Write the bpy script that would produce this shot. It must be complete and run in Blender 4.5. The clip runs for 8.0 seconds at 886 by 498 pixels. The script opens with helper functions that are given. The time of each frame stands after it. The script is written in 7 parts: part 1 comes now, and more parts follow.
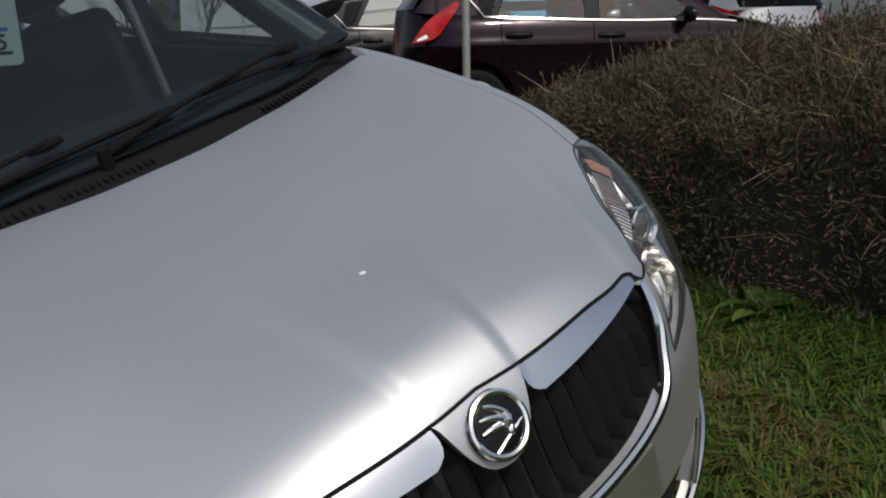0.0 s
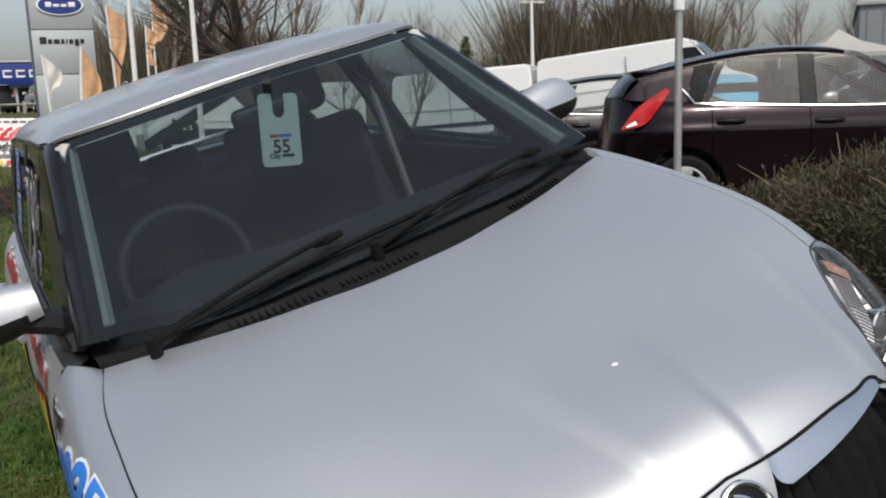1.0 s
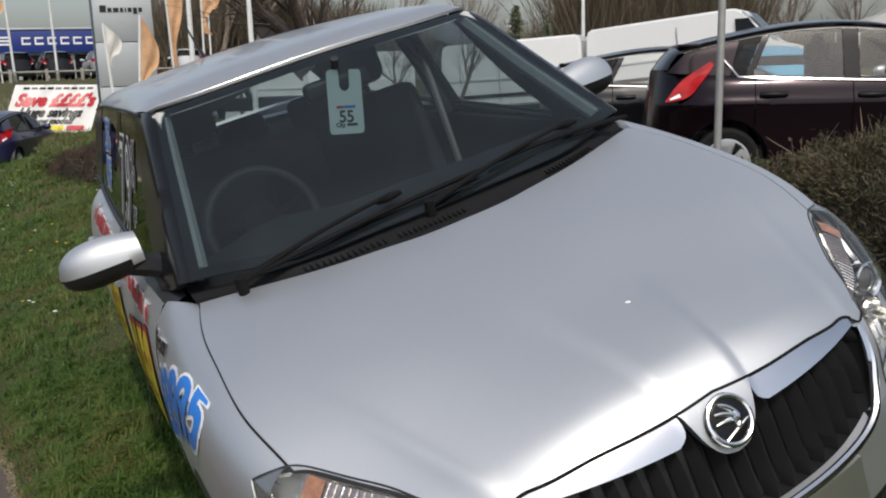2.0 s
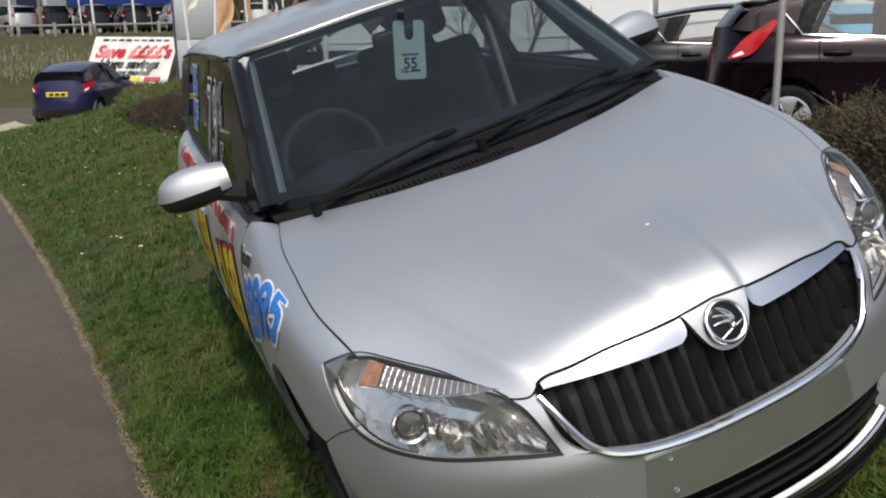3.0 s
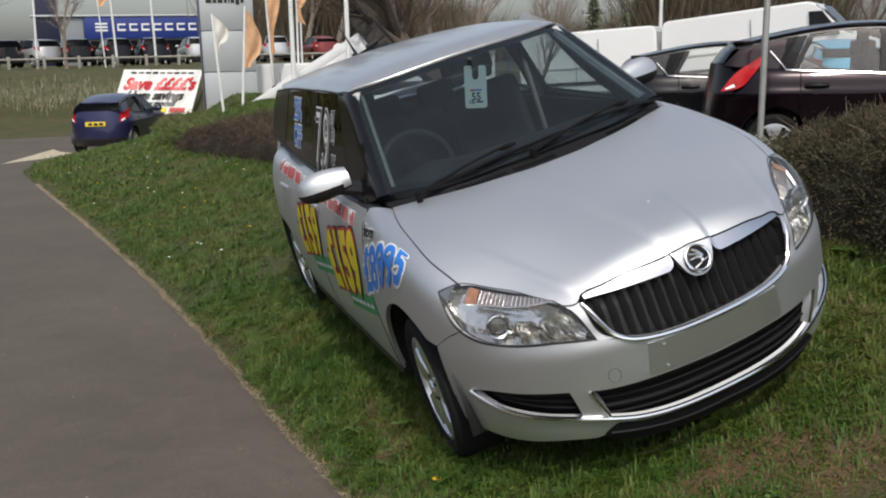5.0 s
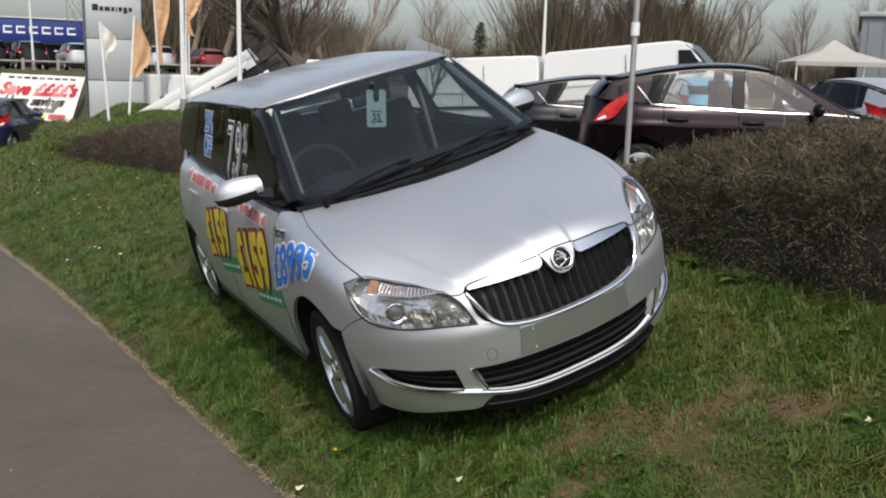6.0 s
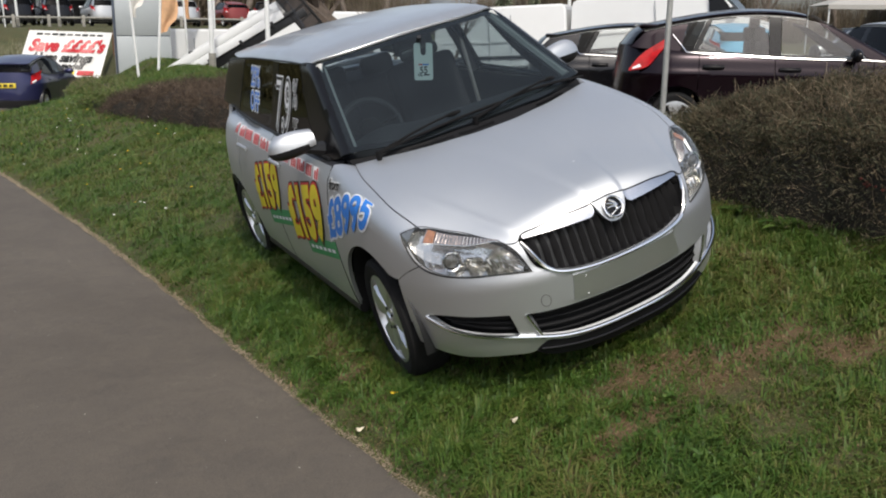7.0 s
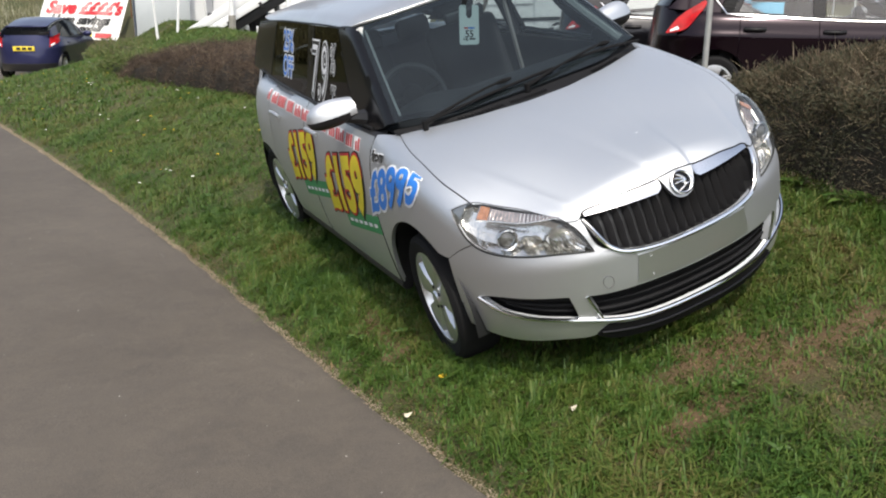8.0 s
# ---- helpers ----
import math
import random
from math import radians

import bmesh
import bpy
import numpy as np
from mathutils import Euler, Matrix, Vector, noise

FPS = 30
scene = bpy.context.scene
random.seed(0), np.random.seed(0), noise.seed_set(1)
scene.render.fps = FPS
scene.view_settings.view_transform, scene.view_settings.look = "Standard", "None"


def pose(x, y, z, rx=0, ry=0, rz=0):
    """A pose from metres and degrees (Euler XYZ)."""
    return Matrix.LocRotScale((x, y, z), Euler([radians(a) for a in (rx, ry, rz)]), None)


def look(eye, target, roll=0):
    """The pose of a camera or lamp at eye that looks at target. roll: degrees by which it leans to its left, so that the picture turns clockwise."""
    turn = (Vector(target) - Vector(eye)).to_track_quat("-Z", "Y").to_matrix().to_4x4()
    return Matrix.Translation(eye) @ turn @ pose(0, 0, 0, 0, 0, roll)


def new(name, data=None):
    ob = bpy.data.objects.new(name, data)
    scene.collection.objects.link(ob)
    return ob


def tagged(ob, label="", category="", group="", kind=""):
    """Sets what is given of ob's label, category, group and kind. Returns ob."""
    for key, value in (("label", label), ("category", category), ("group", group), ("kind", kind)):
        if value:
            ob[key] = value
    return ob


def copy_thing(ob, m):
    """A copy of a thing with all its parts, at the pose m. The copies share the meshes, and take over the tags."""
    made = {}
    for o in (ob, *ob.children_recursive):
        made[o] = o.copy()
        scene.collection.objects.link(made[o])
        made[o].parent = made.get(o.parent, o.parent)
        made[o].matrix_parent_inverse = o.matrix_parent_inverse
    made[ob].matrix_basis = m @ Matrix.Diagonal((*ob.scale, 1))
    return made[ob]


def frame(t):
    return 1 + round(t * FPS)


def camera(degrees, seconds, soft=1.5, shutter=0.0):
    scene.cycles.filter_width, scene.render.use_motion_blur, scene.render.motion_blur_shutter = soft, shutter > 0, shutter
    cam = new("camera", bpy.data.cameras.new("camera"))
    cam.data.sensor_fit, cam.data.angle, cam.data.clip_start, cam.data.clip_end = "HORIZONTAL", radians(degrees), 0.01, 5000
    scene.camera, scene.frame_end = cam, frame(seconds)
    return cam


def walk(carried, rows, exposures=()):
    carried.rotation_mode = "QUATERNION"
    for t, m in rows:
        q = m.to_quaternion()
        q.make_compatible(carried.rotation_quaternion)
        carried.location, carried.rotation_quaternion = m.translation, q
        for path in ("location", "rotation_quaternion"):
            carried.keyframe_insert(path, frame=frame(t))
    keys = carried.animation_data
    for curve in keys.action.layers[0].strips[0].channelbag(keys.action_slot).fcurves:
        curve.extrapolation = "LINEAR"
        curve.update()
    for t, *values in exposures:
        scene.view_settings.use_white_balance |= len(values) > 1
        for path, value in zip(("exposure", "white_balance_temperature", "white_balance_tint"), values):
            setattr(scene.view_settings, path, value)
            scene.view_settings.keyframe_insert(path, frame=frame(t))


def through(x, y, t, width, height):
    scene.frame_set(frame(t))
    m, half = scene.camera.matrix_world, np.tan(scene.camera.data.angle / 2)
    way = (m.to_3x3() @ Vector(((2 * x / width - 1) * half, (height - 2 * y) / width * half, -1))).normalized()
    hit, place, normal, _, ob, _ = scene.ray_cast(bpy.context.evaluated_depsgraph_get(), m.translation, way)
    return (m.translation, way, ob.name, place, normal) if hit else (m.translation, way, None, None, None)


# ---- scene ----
cam = camera(51.50, 8.0, soft=2.0)
ROWS = [  # seconds, eye, target, roll
    (0, (-0.952, -1.607, 1.233), (0.285, -0.121, 0.722), -1.3),
    (0.5, (-1.014, -1.598, 1.278), (0.036, 0.066, 0.916), -2.5),
    (1, (-1.12, -1.677, 1.299), (-0.205, 0.069, 0.965), -2.1),
    (1.5, (-1.228, -1.821, 1.309), (-0.368, -0.064, 0.897), -1.7),
    (2, (-1.263, -1.962, 1.322), (-0.445, -0.18, 0.927), -1.7),
    (2.2, (-1.265, -2.024, 1.306), (-0.562, -0.194, 0.908), -1.8),
    (3.3, (-1.427, -2.388, 1.311), (-0.756, -0.58, 0.781), -1.1),
    (3.5, (-1.489, -2.48, 1.35), (-0.809, -0.685, 0.788), -1.9),
    (4, (-1.621, -2.699, 1.311), (-1.015, -0.845, 0.87), -1.6),
    (4.2, (-1.663, -2.818, 1.322), (-1.1, -0.965, 0.822), -2.0),
    (5.3, (-2.062, -3.417, 1.389), (-1.333, -1.596, 0.997), -0.1),
    (5.5, (-2.096, -3.531, 1.398), (-1.346, -1.721, 0.998), 1.6),
    (6, (-2.247, -3.727, 1.402), (-1.339, -1.985, 1.028), 1.5),
    (6.5, (-2.366, -3.795, 1.42), (-1.493, -2.038, 1.029), -0.2),
    (7, (-2.408, -3.774, 1.415), (-1.556, -2.029, 0.938), 0.6),
    (7.5, (-2.409, -3.641, 1.427), (-1.537, -1.938, 0.846), -0.5),
    (8, (-2.442, -3.502, 1.412), (-1.63, -1.761, 0.858), 0.5),
]
EXPOSURES = [(0.0, -0.96), (0.5, -0.55), (1.0, -0.4), (1.5, -0.50), (2.2, -0.46), (3.5, -0.4), (4.0, -0.48), (5.5, -0.25), (6.5, -0.18), (7.0, -0.2), (7.5, 0.05), (8.0, 0.2)]
walk(cam, [(t, look(eye, target, roll)) for t, eye, target, roll in ROWS], EXPOSURES)

# ---- daylight: a hazy spring noon ----
SUN = Vector((-0.16, -0.56, 0.81)).normalized()
world = bpy.data.worlds.new("sky")
scene.world = world
world.use_nodes = True
_n = world.node_tree.nodes
_sky = _n.new("ShaderNodeTexSky")
_sky.sky_type, _sky.sun_disc = "NISHITA", False
_sky.sun_elevation, _sky.sun_rotation = math.asin(SUN.z), math.atan2(SUN.x, SUN.y)
_sky.air_density, _sky.dust_density, _sky.ozone_density = 1.0, 3.4, 1.0
_haze = _n.new("ShaderNodeHueSaturation")
_haze.inputs["Saturation"].default_value = 0.66
world.node_tree.links.new(_sky.outputs[0], _haze.inputs["Color"])
world.node_tree.links.new(_haze.outputs[0], _n["Background"].inputs[0])
_n["Background"].inputs[1].default_value = 0.20
_lamp = bpy.data.lights.new("sun", "SUN")
_lamp.energy, _lamp.angle, _lamp.color = 3.0, radians(2.0), (1.0, 0.94, 0.84)
sun = new("sun", _lamp)
sun.matrix_world = look(SUN * 50, (0, 0, 0))

# ---- materials ----
def material(name):
    m = bpy.data.materials.new(name)
    m.use_nodes = True
    t = m.node_tree
    return m, t, t.nodes["Principled BSDF"]


def node(t, kind, **values):
    n = t.nodes.new("ShaderNode" + kind)
    for key, v in values.items():
        if key in n.inputs:
            n.inputs[key].default_value = v
    return n


def mottle(t, scale, low, high, detail=4.0, rough=0.6, coord="Object", warp=0.0):
    """Noise between two colours, in the thing's own metres."""
    c = t.nodes.new("ShaderNodeTexCoord")
    n = node(t, "TexNoise", Scale=scale, Detail=detail, Roughness=rough, Distortion=warp)
    t.links.new(c.outputs[coord], n.inputs["Vector"])
    r = t.nodes.new("ShaderNodeValToRGB")
    r.color_ramp.elements[0].position, r.color_ramp.elements[1].position = 0.3, 0.7
    r.color_ramp.elements[0].color, r.color_ramp.elements[1].color = (*low, 1), (*high, 1)
    t.links.new(n.outputs[0], r.inputs[0])
    return r.outputs[0], n.outputs[0]


def relief(t, bsdf, source, strength=0.3, distance=0.01):
    b = node(t, "Bump", Strength=strength, Distance=distance)
    t.links.new(source, b.inputs["Height"])
    t.links.new(b.outputs[0], bsdf.inputs["Normal"])


def plain(name, colour, rough=0.5, metal=0.0, vary=0.12, scale=6.0, bump=0.0, coat=0.0, fine=60.0):
    """A paint, plastic or metal with slight unevenness."""
    m, t, b = material(name)
    low = tuple(c * (1 - vary) for c in colour)
    high = tuple(min(1, c * (1 + vary)) for c in colour)
    col, _ = mottle(t, scale, low, high)
    t.links.new(col, b.inputs["Base Color"])
    b.inputs["Roughness"].default_value, b.inputs["Metallic"].default_value = rough, metal
    b.inputs["Coat Weight"].default_value, b.inputs["Coat Roughness"].default_value = coat, 0.06
    if bump:
        _, h = mottle(t, fine, (0, 0, 0), (1, 1, 1))
        relief(t, b, h, bump, 0.004)
    return m


def paint(name, colour, metal=0.0, rough=0.4, dust=0.12, coat=0.6, haze=0.05):
    """Car paint: flake under a clear coat, with a film of road dust."""
    m, t, b = material(name)
    c = t.nodes.new("ShaderNodeTexCoord")
    flake = node(t, "TexNoise", Scale=900.0, Detail=1.0)
    film = node(t, "TexNoise", Scale=3.5, Detail=7.0, Roughness=0.65)
    for n in (flake, film):
        t.links.new(c.outputs["Object"], n.inputs["Vector"])
    mix = node(t, "Mix")
    mix.data_type = "RGBA"
    mix.inputs[6].default_value, mix.inputs[7].default_value = (*[v * 0.88 for v in colour], 1), (*[min(1, v * 1.1) for v in colour], 1)
    t.links.new(flake.outputs[0], mix.inputs[0])
    grey = node(t, "Mix")
    grey.data_type = "RGBA"
    grey.inputs[7].default_value = (0.42, 0.40, 0.37, 1)
    scale = node(t, "Math")
    scale.operation = "MULTIPLY"
    scale.inputs[1].default_value = dust
    t.links.new(film.outputs[0], scale.inputs[0])
    t.links.new(scale.outputs[0], grey.inputs[0])
    t.links.new(mix.outputs[2], grey.inputs[6])
    t.links.new(grey.outputs[2], b.inputs["Base Color"])
    rr = node(t, "MapRange")
    rr.inputs["To Min"].default_value, rr.inputs["To Max"].default_value = rough - 0.05, rough + 0.07
    t.links.new(film.outputs[0], rr.inputs["Value"])
    t.links.new(rr.outputs[0], b.inputs["Roughness"])
    b.inputs["Metallic"].default_value = metal
    b.inputs["Specular IOR Level"].default_value = 0.5 if colour[1] > 0.1 else 0.25
    b.inputs["Coat Weight"].default_value, b.inputs["Coat Roughness"].default_value = coat, haze
    return m


def pane(name, tint, rough=0.01, ior=1.7, film=0.0, dusty=(0.40, 0.52, 0.57)):
    """Clear or tinted glass: see-through, with a gloss that grows towards the edge of sight."""
    m, t, b = material(name)
    t.nodes.remove(b)
    clear, gloss = node(t, "BsdfTransparent", Color=(*tint, 1)), node(t, "BsdfGlossy", Roughness=rough)
    f, mix = node(t, "LayerWeight", Blend=0.5), t.nodes.new("ShaderNodeMixShader")
    steep, gain = node(t, "Math"), node(t, "Math")
    steep.operation, gain.operation = "POWER", "MULTIPLY_ADD"
    r0 = ((ior - 1) / (ior + 1)) ** 2
    steep.inputs[1].default_value, gain.inputs[1].default_value, gain.inputs[2].default_value = 5.0, 1 - r0, r0
    t.links.new(f.outputs["Facing"], steep.inputs[0])
    t.links.new(steep.outputs[0], gain.inputs[0])
    t.links.new(gain.outputs[0], mix.inputs[0])
    t.links.new(clear.outputs[0], mix.inputs[1])
    t.links.new(gloss.outputs[0], mix.inputs[2])
    out = mix
    if film:
        # a thin diffuse film: some dust, with sky glare painted in as its colour
        dust, out = node(t, "BsdfDiffuse", Color=(*dusty, 1)), t.nodes.new("ShaderNodeMixShader")
        _, spots = mottle(t, 5.0, (0, 0, 0), (1, 1, 1), 6.0)
        amount = node(t, "Math")
        amount.operation = "MULTIPLY"
        amount.inputs[1].default_value = film * 2
        t.links.new(spots, amount.inputs[0])
        t.links.new(amount.outputs[0], out.inputs[0])
        t.links.new(mix.outputs[0], out.inputs[1])
        t.links.new(dust.outputs[0], out.inputs[2])
    t.links.new(out.outputs[0], t.nodes["Material Output"].inputs[0])
    return m


SILVER = paint("silver_paint", (0.64, 0.66, 0.68), 0.92, 0.50, 0.05, 0.40, 0.20)
ROOF_PAINT = paint("dusty_silver_paint", (0.70, 0.72, 0.735), 0.85, 0.42, 0.55)
PLUM = paint("plum_paint", (0.0085, 0.0026, 0.0062), 0.5, 0.22, 0.001, 0.35)
BLACK_PAINT = paint("black_paint", (0.006, 0.006, 0.008), 0.3, 0.25, 0.006, 0.5)
BLUE_PAINT = paint("blue_paint", (0.015, 0.018, 0.075), 0.4, 0.3, 0.06)
SKY_PAINT = paint("light_blue_paint", (0.12, 0.42, 0.62), 0.2, 0.35, 0.06)
RED_PAINT = paint("red_paint", (0.20, 0.02, 0.02), 0.2, 0.35, 0.06)
WHITE_PAINT = paint("white_paint", (0.78, 0.79, 0.79), 0.0, 0.4, 0.10)
GREY_PAINT = paint("pale_silver_paint", (0.55, 0.56, 0.57), 0.6, 0.38, 0.08)
BLACK = plain("black_plastic", (0.012, 0.012, 0.013), 0.45, bump=0.1)
GLOSS_BLACK = plain("gloss_black_trim", (0.007, 0.007, 0.008), 0.22, coat=0.0)
GLOSS_BLACK.node_tree.nodes["Principled BSDF"].inputs["Specular IOR Level"].default_value = 0.25
INTAKE = plain("intake_black", (0.008, 0.008, 0.009), 0.7, bump=0.1)
INTAKE.node_tree.nodes["Principled BSDF"].inputs["Specular IOR Level"].default_value = 0.2
RUBBER = plain("rubber", (0.010, 0.010, 0.0105), 0.85, bump=0.3)
RUBBER.node_tree.nodes["Principled BSDF"].inputs["Specular IOR Level"].default_value = 0.25
WIPER = plain("wiper_black", (0.005, 0.005, 0.0055), 0.85)
WIPER.node_tree.nodes["Principled BSDF"].inputs["Specular IOR Level"].default_value = 0.2
BAR = plain("satin_bright_bar", (0.74, 0.75, 0.77), 0.20, 1.0, vary=0.04)
CHROME = plain("chrome", (0.85, 0.86, 0.87), 0.10, 1.0, vary=0.04)
REFLECTOR = plain("reflector", (0.80, 0.79, 0.76), 0.13, 0.95, vary=0.08, scale=30, bump=0.6, fine=26.0)
SHELL = plain("lamp_shell", (0.36, 0.37, 0.37), 0.22, 0.8, vary=0.12, scale=18)
ALLOY = plain("alloy", (0.72, 0.73, 0.74), 0.30, 0.85, vary=0.08)
# the windscreen's bluish film stands in for the sky's veil of reflection
GLASS = pane("windscreen_glass", (0.38, 0.45, 0.47), 0.01, 1.6, 0.018)
LENS = pane("lamp_lens", (0.93, 0.935, 0.93), 0.03, 1.55, 0.025, (0.66, 0.67, 0.63))
CLEAR = pane("clear_glass", (0.86, 0.88, 0.87))
TINTED = pane("tinted_glass", (0.05, 0.057, 0.06), 0.01, 1.28)
EYE_GLASS = plain("projector_glass", (0.07, 0.07, 0.065), 0.08, coat=0.8)
AMBER = plain("amber_lens", (0.34, 0.155, 0.085), 0.25, coat=0.4, vary=0.4, scale=60, bump=0.4, fine=90)
PALE_AMBER = plain("pale_indicator", (0.46, 0.41, 0.395), 0.24, 0.9, vary=0.15, scale=22, bump=0.8, fine=45.0)
TAIL_RED = plain("red_lens", (0.38, 0.006, 0.009), 0.28, vary=0.45, scale=9)
TAIL_RED.node_tree.nodes["Principled BSDF"].inputs["Specular IOR Level"].default_value = 0.2
SLAT = plain("slat_plastic", (0.030, 0.029, 0.030), 0.5, bump=0.1)
FABRIC = plain("dark_fabric", (0.022, 0.022, 0.025), 0.9, bump=0.3, fine=300)
LINING = plain("pale_headlining", (0.45, 0.45, 0.43), 0.9)
CARD = plain("mint_card", (0.84, 0.92, 0.87), 0.5, vary=0.03)
VINYL_BLUE = plain("blue_vinyl", (0.03, 0.22, 0.72), 0.4, vary=0.08)
VINYL_WHITE = plain("white_vinyl", (0.82, 0.83, 0.84), 0.4, vary=0.05)
VINYL_YELLOW = plain("yellow_vinyl", (0.80, 0.66, 0.03), 0.4, vary=0.08)
VINYL_RED = plain("red_vinyl", (0.55, 0.03, 0.04), 0.4, vary=0.08)
VINYL_GREEN = plain("green_vinyl", (0.05, 0.30, 0.12), 0.4, vary=0.1)
VINYL_BLACK = plain("black_vinyl", (0.015, 0.015, 0.015), 0.4)

# ---- tools for meshes ----
def thing(name, m=None, **tags):
    ob = new(name)
    ob.empty_display_size = 0.1
    ob.matrix_world = m or Matrix()
    return tagged(ob, **tags)


def mesh_of(name, verts, faces, material=None, smooth=True):
    me = bpy.data.meshes.new(name)
    me.from_pydata([tuple(map(float, v)) for v in verts], [], [tuple(map(int, f)) for f in faces])
    if material:
        me.materials.append(material)
    if smooth:
        me.polygons.foreach_set("use_smooth", [True] * len(me.polygons))
    me.update()
    return me


def part(name, data, material, parent, label="", smooth=True, sharp=0.6):
    """One mesh object under a thing or a part, from a bmesh or from (places, faces)."""
    if isinstance(data, bmesh.types.BMesh):
        me = bpy.data.meshes.new(name)
        bmesh.ops.recalc_face_normals(data, faces=data.faces)
        data.to_mesh(me)
        data.free()
        me.materials.append(material)
        me.polygons.foreach_set("use_smooth", [smooth] * len(me.polygons))
    else:
        me = mesh_of(name, *data, material, smooth)
    if smooth and sharp:
        me.set_sharp_from_angle(angle=sharp)
    ob = new(name, me)
    ob.parent = parent
    if label:
        ob["label"] = label
    return ob


def sheet(P, lip=0.0, inward=None, flip=False):
    """A grid of places as faces; lip: its rim is folded inward by that many metres."""
    P = np.asarray(P, float)
    nu, nv = P.shape[:2]
    verts = list(P.reshape(-1, 3))
    idx = np.arange(nu * nv).reshape(nu, nv)
    faces = [(idx[i, j], idx[i + 1, j], idx[i + 1, j + 1], idx[i, j + 1]) for i in range(nu - 1) for j in range(nv - 1)]
    if lip:
        rim = list(idx[:, 0]) + list(idx[-1, 1:]) + list(idx[-2::-1, -1]) + list(idx[0, -2:0:-1])
        base = len(verts)
        for k in rim:
            verts.append(verts[k] + inward(verts[k]) * lip)
        n = len(rim)
        faces += [(rim[k], base + k, base + (k + 1) % n, rim[(k + 1) % n]) for k in range(n)]
    if flip:
        faces = [f[::-1] for f in faces]
    return verts, faces


def mirrored(data):
    v, f = data
    return [np.array((-p[0], p[1], p[2])) for p in v], [q[::-1] for q in f]


def join(*datas):
    verts, faces = [], []
    for v, f in datas:
        k = len(verts)
        verts += list(v)
        faces += [tuple(i + k for i in q) for q in f]
    return verts, faces


def box(x0, y0, z0, x1, y1, z1, bevel=0.0, segments=2):
    bm = bmesh.new()
    bmesh.ops.create_cube(bm, size=1, matrix=Matrix.LocRotScale(((x0 + x1) / 2, (y0 + y1) / 2, (z0 + z1) / 2), None, (x1 - x0, y1 - y0, z1 - z0)))
    if bevel:
        bmesh.ops.bevel(bm, geom=bm.edges[:], offset=bevel, segments=segments, affect="EDGES", profile=0.5)
    return bm


def lathe(profile, turns=40, axis="x"):
    """A turned shape from (radius, along) pairs."""
    verts, faces = [], []
    for r, h in profile:
        for k in range(turns):
            c, s = r * math.cos(2 * math.pi * k / turns), r * math.sin(2 * math.pi * k / turns)
            verts.append({"x": (h, c, s), "y": (c, h, s), "z": (c, s, h)}[axis])
    for i in range(len(profile) - 1):
        for k in range(turns):
            j = (k + 1) % turns
            faces.append((i * turns + k, i * turns + j, (i + 1) * turns + j, (i + 1) * turns + k))
    return verts, faces


def tube(points, radius, sides=8, closed=False):
    """A round bar along places; radius: one number or one for each place."""
    pts = [Vector(p) for p in points]
    n = len(pts)
    rad = [radius] * n if isinstance(radius, (int, float)) else radius
    verts, faces = [], []
    up = Vector((0, 0, 1))
    for i, p in enumerate(pts):
        a, b = pts[max(i - 1, 0)], pts[min(i + 1, n - 1)]
        if closed:
            a, b = pts[i - 1], pts[(i + 1) % n]
        d = (b - a).normalized()
        side = d.cross(up if abs(d.z) < 0.95 else Vector((0, 1, 0))).normalized()
        rise = side.cross(d)
        for k in range(sides):
            t = 2 * math.pi * k / sides
            verts.append(p + (side * math.cos(t) + rise * math.sin(t)) * rad[i])
    for i in range(n if closed else n - 1):
        for k in range(sides):
            l = (k + 1) % sides
            j = (i + 1) % n
            faces.append((i * sides + k, i * sides + l, j * sides + l, j * sides + k))
    if not closed:
        faces += [tuple(range(sides))[::-1], tuple(range((n - 1) * sides, n * sides))]
    return verts, faces


def lettering(text, size=1.0, bold=0.0, squeeze=1.0, lean=0.0, fine=4):
    """The built-in font as flat places and faces, centred, size high."""
    cu = bpy.data.curves.new("lettering", "FONT")
    cu.body, cu.size, cu.offset, cu.shear, cu.resolution_u = text, 1.0, bold, lean, fine
    cu.align_x = "CENTER"
    ob = bpy.data.objects.new("lettering", cu)
    scene.collection.objects.link(ob)
    deps = bpy.context.evaluated_depsgraph_get()
    me = bpy.data.meshes.new_from_object(ob.evaluated_get(deps))
    v = np.array([tuple(p.co) for p in me.vertices])
    f = [tuple(p.vertices) for p in me.polygons]
    bpy.data.objects.remove(ob)
    bpy.data.curves.remove(cu)
    bpy.data.meshes.remove(me)
    v[:, 1] = (v[:, 1] - 0.35) * size / 0.72
    v[:, 0] *= size / 0.72 * squeeze
    return v, f


